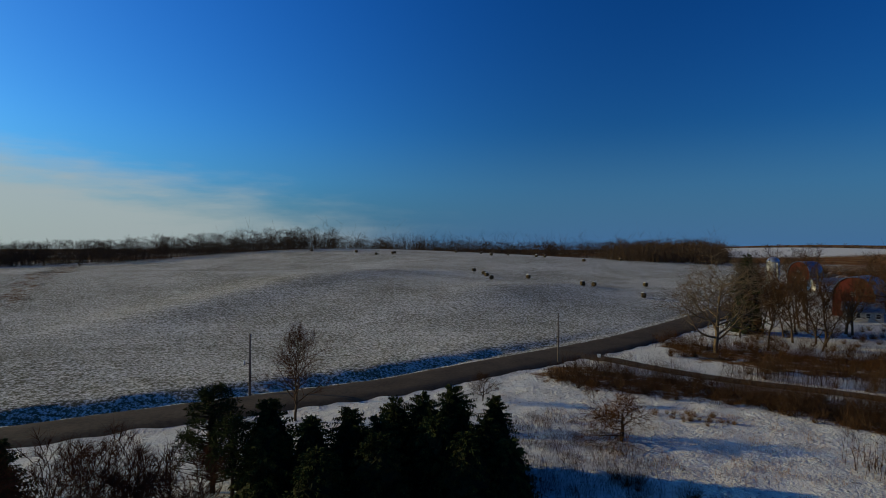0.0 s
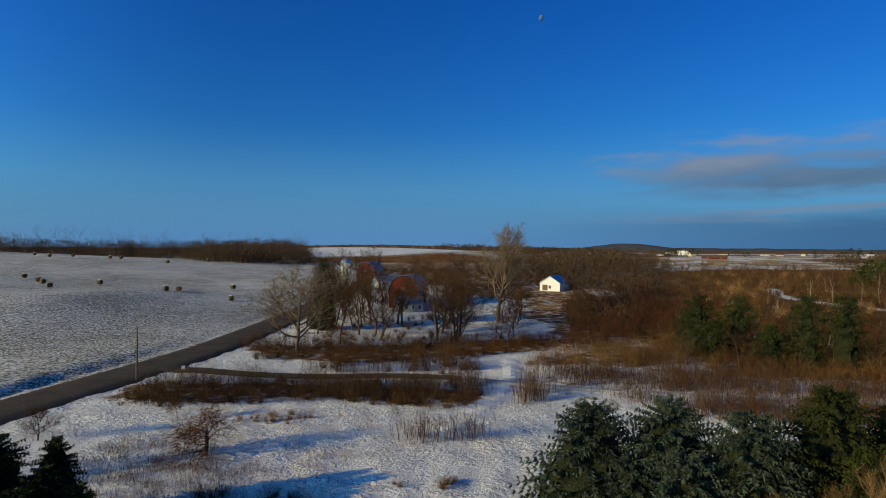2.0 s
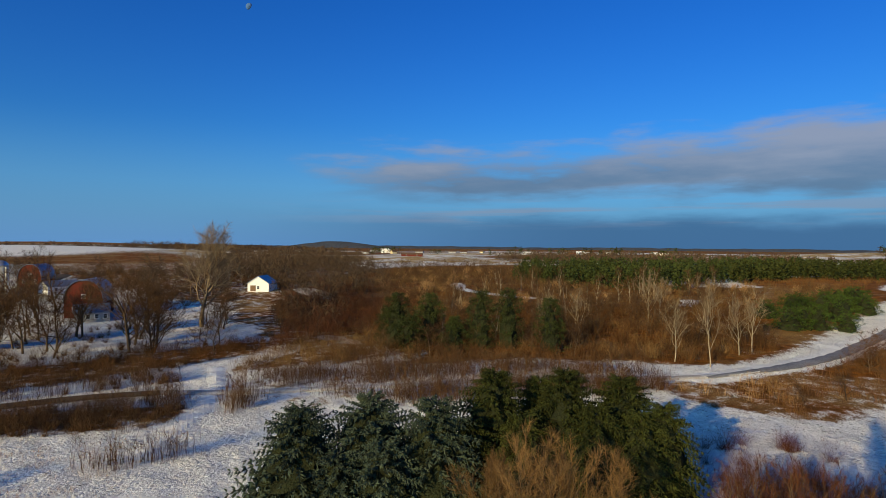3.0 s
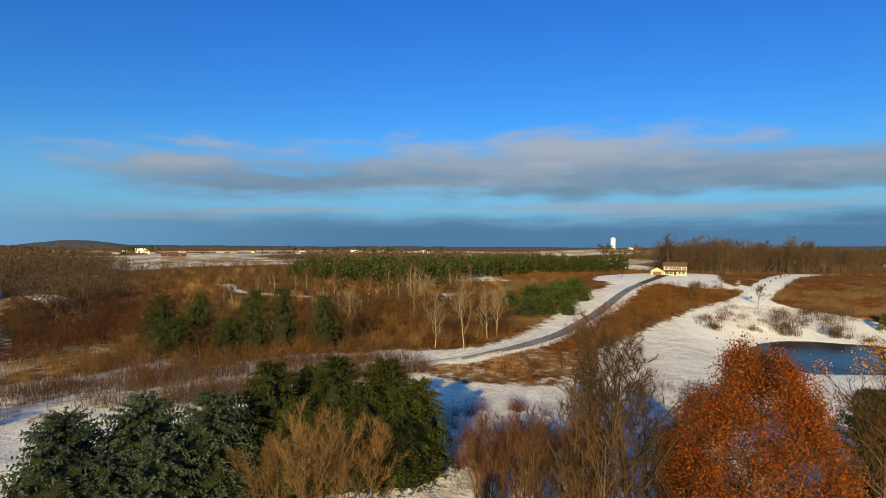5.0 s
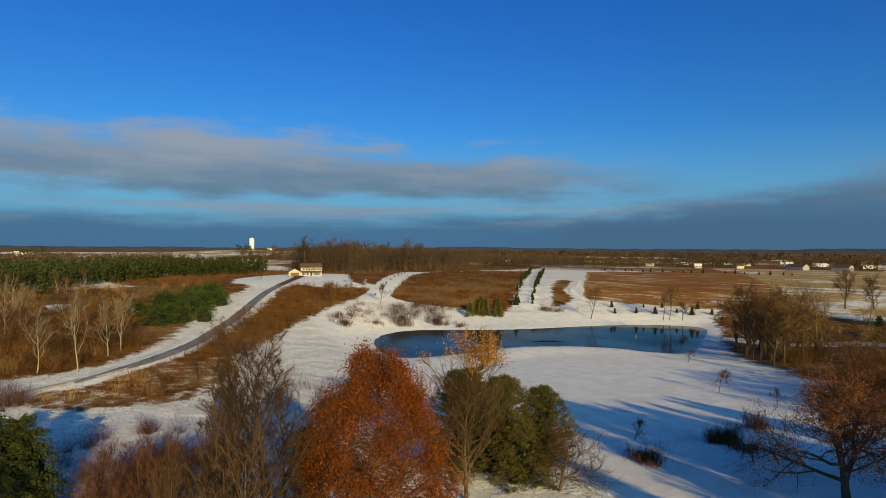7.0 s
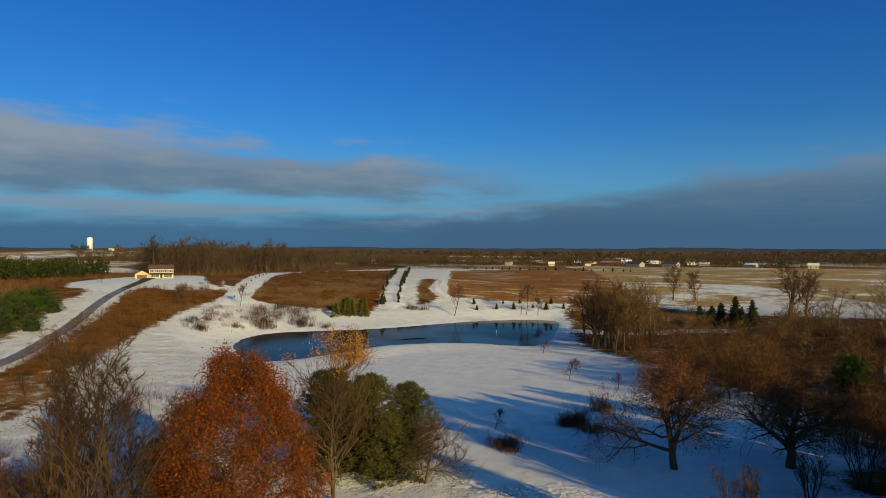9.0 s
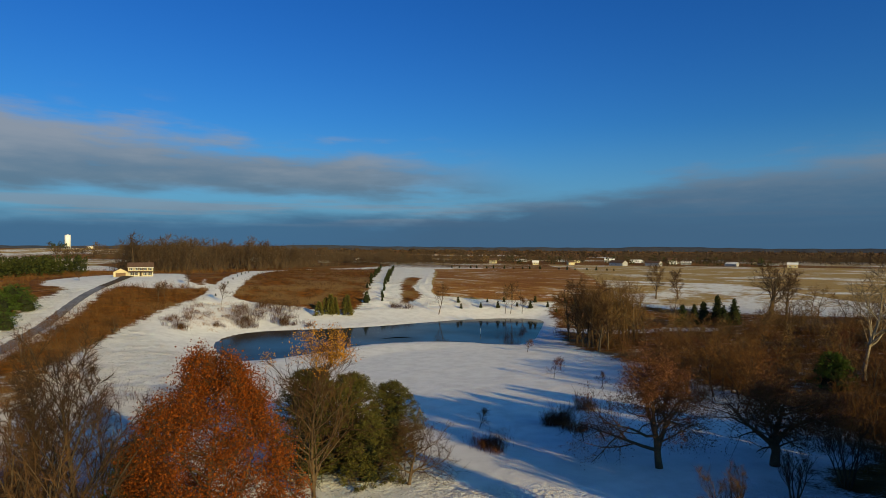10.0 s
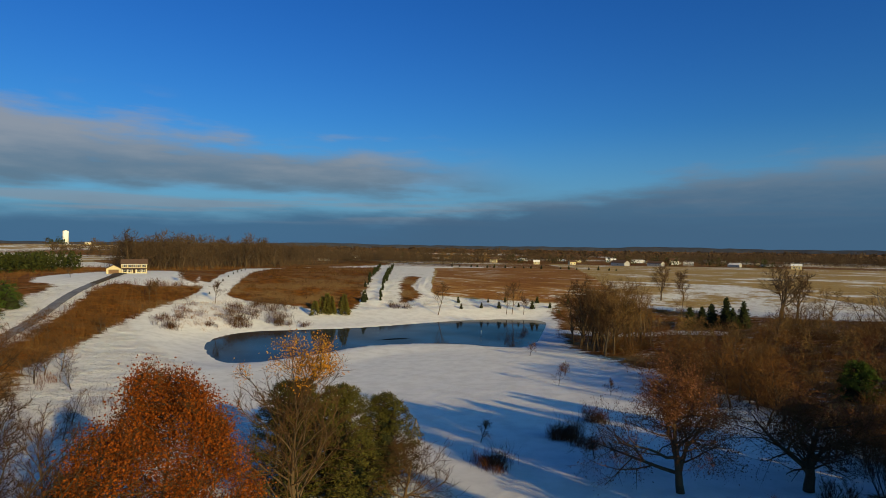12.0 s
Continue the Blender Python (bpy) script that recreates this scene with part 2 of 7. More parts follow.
def water_material():
    mat = bpy.data.materials.new("pond_water")
    mat.use_nodes = True
    nt = mat.node_tree
    N, L = nt.nodes.new, nt.links.new
    bsdf = nt.nodes["Principled BSDF"]
    bsdf.inputs["Base Color"].default_value = (0.03, 0.036, 0.034, 1)
    bsdf.inputs["Specular IOR Level"].default_value = 0.22
    bsdf.inputs["Roughness"].default_value, bsdf.inputs["IOR"].default_value = 0.06, 1.33
    geo, n, b = N("ShaderNodeNewGeometry"), N("ShaderNodeTexNoise"), N("ShaderNodeBump")
    n.inputs["Scale"].default_value, n.inputs["Detail"].default_value = 0.9, 4
    L(geo.outputs["Position"], n.inputs["Vector"])
    b.inputs["Strength"].default_value, b.inputs["Distance"].default_value = 0.08, 0.02
    L(n.outputs[0], b.inputs["Height"]), L(b.outputs[0], bsdf.inputs["Normal"])
    dull, ms, patch = N("ShaderNodeBsdfDiffuse"), N("ShaderNodeMixShader"), N("ShaderNodeTexNoise")
    dull.inputs["Color"].default_value = (0.022, 0.030, 0.034, 1)
    patch.inputs["Scale"].default_value = 0.06
    L(geo.outputs["Position"], patch.inputs["Vector"])
    fac = N("ShaderNodeMapRange")
    for k, v in zip((1, 2, 3, 4), (0.35, 0.65, 0.3, 0.55)):
        fac.inputs[k].default_value = v
    L(patch.outputs[0], fac.inputs[0]), L(fac.outputs[0], ms.inputs[0])
    L(bsdf.outputs[0], ms.inputs[1]), L(dull.outputs[0], ms.inputs[2])
    L(ms.outputs[0], nt.nodes["Material Output"].inputs["Surface"])
    return mat


M = {
    "ground": ground_material(),
    "water": water_material(),
    "asphalt": material("worn_asphalt", (0.062, 0.046, 0.030), 0.9, (0.105, 0.078, 0.050), 0.25, 0.01, 60, spread=0),
    "wet_drive": material("slushy_driveway", (0.11, 0.105, 0.10), 0.6, (0.24, 0.23, 0.22), 0.35, 0.02, 8, spread=0),
    "track": material("packed_snow_track", (0.62, 0.60, 0.56), 0.85, (0.30, 0.25, 0.19), 0.5, 0.05, 6, spread=0),
    "bark": material("grey_bark", (0.115, 0.075, 0.042), 0.95, (0.065, 0.044, 0.026), 1.5, 0.02, 25),
    "bark_dark": material("dark_bark", (0.06, 0.04, 0.025), 0.95, (0.034, 0.024, 0.016), 1.5, 0.02, 25),
    "bark_pale": material("pale_bark", (0.31, 0.245, 0.16), 0.9, (0.20, 0.155, 0.10), 1.2, 0.01, 25),
    "twig": material("brown_twigs", (0.088, 0.045, 0.019), 0.95, (0.055, 0.03, 0.014), 0.8, spread=0.35),
    "twig_dark": material("dark_brown_twigs", (0.056, 0.031, 0.015), 0.95, (0.034, 0.02, 0.011), 0.8, spread=0.35),
    "twig_rust": material("rust_brush_stems", (0.135, 0.06, 0.018), 0.95, (0.078, 0.036, 0.012), 0.09, spread=0.5),
    "twig_tan": material("tan_brush_stems", (0.20, 0.115, 0.042), 0.95, (0.12, 0.066, 0.026), 0.09, spread=0.5),
    "twig_red": material("reddish_twigs", (0.10, 0.036, 0.016), 0.95, (0.06, 0.026, 0.013), 0.5, spread=0.35),
    "bark_tan": material("tan_grey_bark", (0.21, 0.15, 0.09), 0.92, (0.13, 0.092, 0.055), 1.2, 0.015, 25),
    "twig_gold": material("golden_willow_twigs", (0.36, 0.19, 0.035), 0.95, (0.22, 0.11, 0.025), 0.2, spread=0.4),
    "straw": material("dry_straw", (0.34, 0.2, 0.08), 0.95, (0.28, 0.16, 0.07), 0.5, spread=0.35),
    "needle": material("dark_green_needles", (0.042, 0.052, 0.012), 0.85, (0.026, 0.034, 0.009), 1.2, spread=0.45),
    "needle_blue": material("blue_green_needles", (0.056, 0.07, 0.046), 0.85, (0.032, 0.045, 0.027), 1.2, spread=0.4),
    # darker than the outer needles: the crown's inner shade put into the colour
    "needle_shade": material("inner_needles", (0.026, 0.030, 0.012), 0.95, (0.014, 0.016, 0.007), 2.6, 0.25, 5, spread=0.3),
    "needle_moss": material("moss_green_needles", (0.038, 0.043, 0.009), 0.85, (0.022, 0.026, 0.007), 1.0, spread=0.45),
    "needle_olive": material("olive_needles", (0.095, 0.082, 0.018), 0.85, (0.055, 0.05, 0.012), 1.0, spread=0.45),
    "needle_bright": material("fresh_green_needles", (0.05, 0.078, 0.012), 0.85, (0.028, 0.046, 0.008), 0.8, spread=0.45),
    "leaf_orange": material("orange_autumn_leaves", (0.35, 0.085, 0.012), 0.75, (0.21, 0.05, 0.008), 0.9, spread=0.5, translucent=0.3),
    "leaf_yellow": material("amber_autumn_leaves", (0.60, 0.28, 0.03), 0.75, (0.45, 0.17, 0.02), 0.7, spread=0.4, translucent=0.3),
    "leaf_brown": material("brown_dead_leaves", (0.22, 0.09, 0.045), 0.85, (0.14, 0.06, 0.03), 0.7, spread=0.45, translucent=0.2),
    "red_paint": material("weathered_red_boards", (0.13, 0.026, 0.016), 0.9, (0.085, 0.022, 0.015), 0.8, 0.01, 20, spread=0.1),
    "metal_roof": material("blue_grey_metal_roof", (0.22, 0.26, 0.34), 0.35, (0.15, 0.18, 0.24), 0.5, spread=0.1, metal=0.5),
    "shingle": material("brown_roof_shingles", (0.13, 0.075, 0.05), 0.9, (0.08, 0.05, 0.035), 1.5, 0.02, 12, spread=0.1),
    "cream": material("cream_siding", (0.54, 0.45, 0.27), 0.7, (0.48, 0.40, 0.24), 0.8, spread=0.05),
    "white": material("white_painted_siding", (0.80, 0.78, 0.74), 0.7, (0.70, 0.69, 0.66), 0.8, spread=0.05),
    "trim": material("white_trim", (0.8, 0.8, 0.78), 0.6, (0.7, 0.7, 0.68), 2, spread=0),
    "glass": material("dark_window_glass", (0.03, 0.035, 0.045), 0.12, (0.02, 0.025, 0.03), 2, spread=0, specular=0.5),
    "shutter": material("dark_brown_shutters", (0.06, 0.035, 0.025), 0.7, None, 3, spread=0),
    "door": material("brown_garage_door", (0.20, 0.12, 0.07), 0.7, None, 3, spread=0),
    "galv": material("galvanised_steel", (0.55, 0.56, 0.58), 0.35, (0.42, 0.43, 0.46), 1.0, metal=0.8, spread=0),
    "pole": material("weathered_pole_wood", (0.20, 0.165, 0.13), 0.9, (0.13, 0.105, 0.085), 2.0, 0.01, 30),
    "hay": material("weathered_hay", (0.12, 0.085, 0.04), 0.95, (0.07, 0.05, 0.026), 2.5, 0.08, 14),
    "cap_snow": material("settled_snow", (0.80, 0.77, 0.71), 0.9, (0.73, 0.70, 0.65), 1.0, 0.03, 5, spread=0),
    # plain grey for far houses; on the farmhouse it stands for tree shade
    "grey_siding": material("grey_and_shaded_siding", (0.34, 0.33, 0.32), 0.8, (0.26, 0.25, 0.25), 0.8, spread=0.05),
    "concrete": material("concrete", (0.42, 0.40, 0.37), 0.9, (0.32, 0.31, 0.29), 0.7, spread=0),
    "far_wood": material("distant_bare_wood", (0.09, 0.057, 0.032), 0.95, (0.055, 0.037, 0.023), 0.05, spread=0.4),
    # distance haze is put into this blue-grey base colour
    "hazed_hill": material("hazy_wooded_hill", (0.055, 0.06, 0.075), 0.95, (0.035, 0.042, 0.058), 0.01, spread=0),
    # the blue of the air before the moon is put into its colour
    "moon": material("moon_with_air_tint", (0.075, 0.155, 0.32), 0.95, (0.05, 0.12, 0.28), 0.05, spread=0),
}

# ---- the lie of the land: broad swells over a base level ----
BASE = 7.5
SWELLS = (
    (30, 60, 60, -1.5),
    (110, 40, 60, -3.7),
    (0, -40, 50, 0.5),
    (-10, -90, 50, -1.6),
    (60, -30, 45, -1.1),
    (70, -90, 45, -4.3),
    (95, -155, 42, 1.6),
    (85, -200, 36, -4.7),
    (120, -125, 36, -5.3),
    (40, -140, 45, -3.1),
    (45, -210, 50, -5.5),
    (150, -165, 45, -7.1),
    (150, -70, 50, -0.9),
    (200, -110, 60, 2.7),
    (250, -190, 70, 2.0),
    (200, -30, 70, -2.3),
    (180, 110, 80, -2.9),
    (110, 170, 70, -5.9),
    (40, 220, 80, 6.4),
    (50, 330, 100, -4.3),
    (70, 440, 110, 11.9),
    (180, 290, 80, 1.6),
    (-90, 380, 110, -0.4),
    (-50, 130, 80, -5.0),
    (0, -330, 120, -0.8),
    (200, -330, 90, -0.1),
    (300, 60, 110, -1.0),
    (-150, 0, 130, -5.0),
    (-30, 470, 70, 4.5),
)
POND_LEVEL = -3.5
POND = ((107, -100), (98, -119), (95, -137), (80, -153), (59, -160), (64, -186), (77, -218), (99, -204), (120, -163), (141, -136), (134, -115))


def rounded(outline, steps=6, closed=True):
    """A smooth line through the corners of a plan outline."""
    pts = [Vector(p) for p in outline]
    n, out = len(pts), []
    for i in range(n if closed else n - 1):
        p = [pts[(i + k) % n] if closed else pts[min(max(i + k, 0), n - 1)] for k in (-1, 0, 1, 2)]
        for s in range(steps):
            u = s / steps
            out.append(0.5 * (2 * p[1] + (p[2] - p[0]) * u + (2 * p[0] - 5 * p[1] + 4 * p[2] - p[3]) * u * u + (3 * p[1] - p[0] - 3 * p[2] + p[3]) * u ** 3))
    if not closed:
        out.append(pts[-1])
    return np.array([tuple(v) for v in out])


SHORE = rounded(POND)


def side_of(x, y, outline):
    """Distance to a plan outline, negative inside."""
    x, y = np.asarray(x, float), np.asarray(y, float)
    best, inside = np.full(x.shape, 1e9), np.zeros(x.shape, bool)
    for (ax, ay), (bx, by) in zip(outline, np.roll(outline, -1, 0)):
        dx, dy = bx - ax, by - ay
        u = np.clip(((x - ax) * dx + (y - ay) * dy) / (dx * dx + dy * dy + 1e-9), 0, 1)
        best = np.minimum(best, np.hypot(x - ax - u * dx, y - ay - u * dy))
        cross = ((ay > y) != (by > y)) & (x < (bx - ax) * (y - ay) / (by - ay + 1e-12) + ax)
        inside ^= cross
    return np.where(inside, -best, best)


ROAD = ((-260, 0), (-120, 40), (-31, 72), (-7.2, 79.6), (12.4, 85.8), (22.1, 91), (44.3, 102.6), (66, 115), (91, 133), (125, 158), (170, 188), (260, 250))
ROAD_LINE = rounded(ROAD, 3, closed=False)


def off_road(x, y):
    """Distance from the road's middle, positive on the field side."""
    best, sign = np.full(x.shape, 1e9), np.ones(x.shape)
    for (ax, ay), (bx, by) in zip(ROAD_LINE, ROAD_LINE[1:]):
        dx, dy = bx - ax, by - ay
        u = np.clip(((x - ax) * dx + (y - ay) * dy) / (dx * dx + dy * dy), 0, 1)
        d = np.hypot(x - ax - u * dx, y - ay - u * dy)
        near = d < best
        sign = np.where(near, np.where(dx * (y - ay) - dy * (x - ax) > 0, 1.0, -1.0), sign)
        best = np.where(near, d, best)
    return best * sign


def height(x, y):
    x, y = np.asarray(x, float), np.asarray(y, float)
    z = np.full(x.shape, BASE)
    for cx, cy, r, h in SWELLS:
        z = z + h * np.exp(-((x - cx) ** 2 + (y - cy) ** 2) / (2 * r * r))
    far, az = np.clip((np.hypot(x, y) - 450) / 500, 0, 1), np.degrees(np.arctan2(x, y))
    south = np.minimum(abs(az - 170), 360 - abs(az - 170))
    z = z + far * (5 * np.exp(-((az - 85) / 35) ** 2) - 4 * np.exp(-(south / 30) ** 2))
    z = z + 22 * np.exp(-((x - 1500) / 500) ** 2 - ((y - 1500) / 500) ** 2) + 13 * np.exp(-((x - 640) / 260) ** 2 - ((y - 700) / 260) ** 2)
    z = z + 11.5 * np.exp(-(((x - 980) / 190) ** 2) - ((y + 500) / 170) ** 2)
    # a long low ridge and a second swell across the hay field
    for ax, ay, bx, by, rise, wide in ((-60, 150, 75, 285, 1.7, 15), (30, 165, 125, 225, 1.1, 13)):
        ux, uy = (bx - ax) / math.hypot(bx - ax, by - ay), (by - ay) / math.hypot(bx - ax, by - ay)
        along, across = (x - ax) * ux + (y - ay) * uy, (y - ay) * ux - (x - ax) * uy
        z = z + rise * np.exp(-(across / wide) ** 2) * np.clip(along / 30, 0, 1) * np.clip((math.hypot(bx - ax, by - ay) - along) / 40, 0, 1)
    # furrowed swells of the hay field
    field = np.clip((y - 0.52 * x - 98) / 40, 0, 1) * np.clip((430 - np.hypot(x, y)) / 90, 0, 1)
    z = z + field * 1.7 * np.sin((0.3 * x + 0.95 * y) / 27 + 0.7 * np.sin(x / 55))
    # ditch and low cut bank on the field side of the road
    r = off_road(x, y)
    cut = 0.15 + 0.85 * np.clip((70 - x) / 60, 0, 1)
    z = z - cut * 0.7 * np.exp(-((r - 7.0) / 1.4) ** 2) + cut * 0.7 * np.clip((r - 8.0) / 1.8, 0, 1) * np.exp(-(np.maximum(r - 10, 0) / 9.0) ** 2) - 0.25 * np.exp(-((r + 6.0) / 1.8) ** 2)
    d = side_of(x, y, SHORE)
    u = np.clip(d / 16, 0, 1)
    u = u * u * (3 - 2 * u)
    shore = POND_LEVEL + 0.05 + 0.07 * np.maximum(d, 0)
    return np.where(d < 0, POND_LEVEL - np.minimum(1.5, 0.25 - 0.3 * d) + 0.2, shore * (1 - u) + z * u)


def lie(x, y):
    return float(height(np.array([x]), np.array([y]))[0])


# ---- mesh helpers ----
def mesh(name, verts, faces, mat, smooth=False):
    me = bpy.data.meshes.new(name)
    verts, faces = np.asarray(verts, np.float32), np.asarray(faces, np.int32)
    k = faces.shape[1]
    me.vertices.add(len(verts)), me.loops.add(faces.size), me.polygons.add(len(faces))
    me.vertices.foreach_set("co", verts.ravel())
    me.loops.foreach_set("vertex_index", faces.ravel())
    me.polygons.foreach_set("loop_start", np.arange(0, faces.size, k, dtype=np.int32))
    me.polygons.foreach_set("loop_total", np.full(len(faces), k, np.int32))
    me.polygons.foreach_set("use_smooth", np.full(len(faces), smooth))
    me.update(calc_edges=True)
    me.validate()
    me.materials.append(M[mat])
    return me


def part(name, data, parent, label=""):
    """Links a mesh as one part of a thing."""
    ob = new(name, data)
    ob.parent = parent
    return tagged(ob, label)


def thing(name, label, category, group="", at=None, turn=0.0, kind=""):
    ob = new(name)
    ob.empty_display_size = 0.5
    if at:
        ob.location = at
    ob.rotation_euler = (0, 0, radians(turn))
    return tagged(ob, label, category, group, kind)


class Solid:
    """Collects bmesh pieces into one mesh."""

    def __init__(self):
        self.bm = bmesh.new()

    def box(self, x0, x1, y0, y1, z0, z1):
        v = [self.bm.verts.new(p) for p in ((x0, y0, z0), (x1, y0, z0), (x1, y1, z0), (x0, y1, z0), (x0, y0, z1), (x1, y0, z1), (x1, y1, z1), (x0, y1, z1))]
        for f in ((3, 2, 1, 0), (4, 5, 6, 7), (0, 1, 5, 4), (1, 2, 6, 5), (2, 3, 7, 6), (3, 0, 4, 7)):
            self.bm.faces.new([v[i] for i in f])
        return self

    def prism(self, profile, y0, y1):
        """A profile of (x, z) drawn out along y."""
        a = [self.bm.verts.new((x, y0, z)) for x, z in profile]
        b = [self.bm.verts.new((x, y1, z)) for x, z in profile]
        n = len(profile)
        self.bm.faces.new(a), self.bm.faces.new(b[::-1])
        for i in range(n):
            self.bm.faces.new([a[(i + 1) % n], a[i], b[i], b[(i + 1) % n]])
        return self

    def lathe(self, profile, sides=20, at=(0, 0)):
        rings = []
        for r, z in profile:
            rings.append([self.bm.verts.new((at[0] + r * math.cos(2 * math.pi * k / sides), at[1] + r * math.sin(2 * math.pi * k / sides), z)) for k in range(sides)])
        for p, q in zip(rings, rings[1:]):
            for k in range(sides):
                self.bm.faces.new([p[k], p[(k + 1) % sides], q[(k + 1) % sides], q[k]])
        self.bm.faces.new(rings[0][::-1]), self.bm.faces.new(rings[-1])
        return self

    def done(self, name, mat, smooth=False, m=None):
        bmesh.ops.recalc_face_normals(self.bm, faces=self.bm.faces)
        if m is not None:
            bmesh.ops.transform(self.bm, matrix=m, verts=self.bm.verts)
        me = bpy.data.meshes.new(name)
        self.bm.to_mesh(me)
        self.bm.free()
        me.materials.append(M[mat])
        if smooth:
            me.polygons.foreach_set("use_smooth", [True] * len(me.polygons))
        return me


def frames_of(p0, p1):
    """Two unit vectors across each piece of a branch."""
    d = p1 - p0
    d = d / np.maximum(np.linalg.norm(d, axis=1, keepdims=True), 1e-9)
    ref = np.where(np.abs(d[:, 2:3]) > 0.9, np.array([[1.0, 0, 0]]), np.array([[0, 0, 1.0]]))
    u = np.cross(d, ref)
    u /= np.maximum(np.linalg.norm(u, axis=1, keepdims=True), 1e-9)
    return u, np.cross(d, u)


def tubes(segs, sides):
    """Tapered tubes from rows of x0 y0 z0 x1 y1 z1 r0 r1."""
    s = np.asarray(segs, float)
    p0, p1, r0, r1 = s[:, :3], s[:, 3:6], s[:, 6], s[:, 7]
    u, v = frames_of(p0, p1)
    a = 2 * np.pi * np.arange(sides) / sides
    ring = u[:, None] * np.cos(a)[None, :, None] + v[:, None] * np.sin(a)[None, :, None]
    verts = np.concatenate([p0[:, None] + ring * r0[:, None, None], p1[:, None] + ring * r1[:, None, None]], 1)
    k = np.arange(sides)
    quad = np.stack([k, (k + 1) % sides, sides + (k + 1) % sides, sides + k], 1)
    faces = (np.arange(len(s))[:, None, None] * 2 * sides + quad[None]).reshape(-1, 4)
    return verts.reshape(-1, 3), faces


def spikes(p0, p1, r):
    """Thin three-sided spikes from p0 to the point p1."""
    u, v = frames_of(p0, p1)
    r = np.asarray(r)[:, None]
    verts = np.stack([p0 + u * r, p0 + (-0.5 * u + 0.87 * v) * r, p0 + (-0.5 * u - 0.87 * v) * r, p1], 1)
    tri = np.array([[0, 1, 3], [1, 2, 3], [2, 0, 3]])
    faces = (np.arange(len(p0))[:, None, None] * 4 + tri[None]).reshape(-1, 3)
    return verts.reshape(-1, 3), faces


def blades(p0, p1, w, seed):
    """Flat pointed blades (needle sprays) from p0 to p1, w wide."""
    rng = np.random.default_rng(seed)
    u, v = frames_of(p0, p1)
    a = rng.uniform(0, np.pi, len(p0))[:, None]
    side = (u * np.cos(a) + v * np.sin(a)) * np.asarray(w)[:, None] * 0.5
    mid = p0 + (p1 - p0) * 0.45
    verts = np.stack([p0, mid + side, p1, mid - side], 1)
    faces = np.arange(len(p0))[:, None] * 4 + np.arange(4)[None]
    return verts.reshape(-1, 3), faces


def leaves(points, size, seed):
    rng = np.random.default_rng(seed)
    n = len(points)
    a = rng.normal(size=(n, 3))
    a /= np.linalg.norm(a, axis=1, keepdims=True)
    b = np.cross(a, rng.normal(size=(n, 3)))
    b /= np.linalg.norm(b, axis=1, keepdims=True)
    s = (size * rng.uniform(0.6, 1.4, n))[:, None]
    verts = np.stack([points - a * s * 0.5, points + b * s * 0.4, points + a * s * 0.6, points - b * s * 0.4], 1)
    faces = np.arange(n)[:, None] * 4 + np.arange(4)[None]
    return verts.reshape(-1, 3), faces


def slips(p0, p1, w, seed):
    """Single tapering slips for twigs too fine to have a round section."""
    rng = np.random.default_rng(seed)
    u, v = frames_of(p0, p1)
    a = rng.uniform(0, np.pi, len(p0))[:, None]
    side = (u * np.cos(a) + v * np.sin(a)) * np.asarray(w).reshape(-1, 1) * 0.5
    verts = np.stack([p0 - side, p0 + side, p1], 1)
    return verts.reshape(-1, 3), np.arange(len(p0))[:, None] * 3 + np.arange(3)[None]


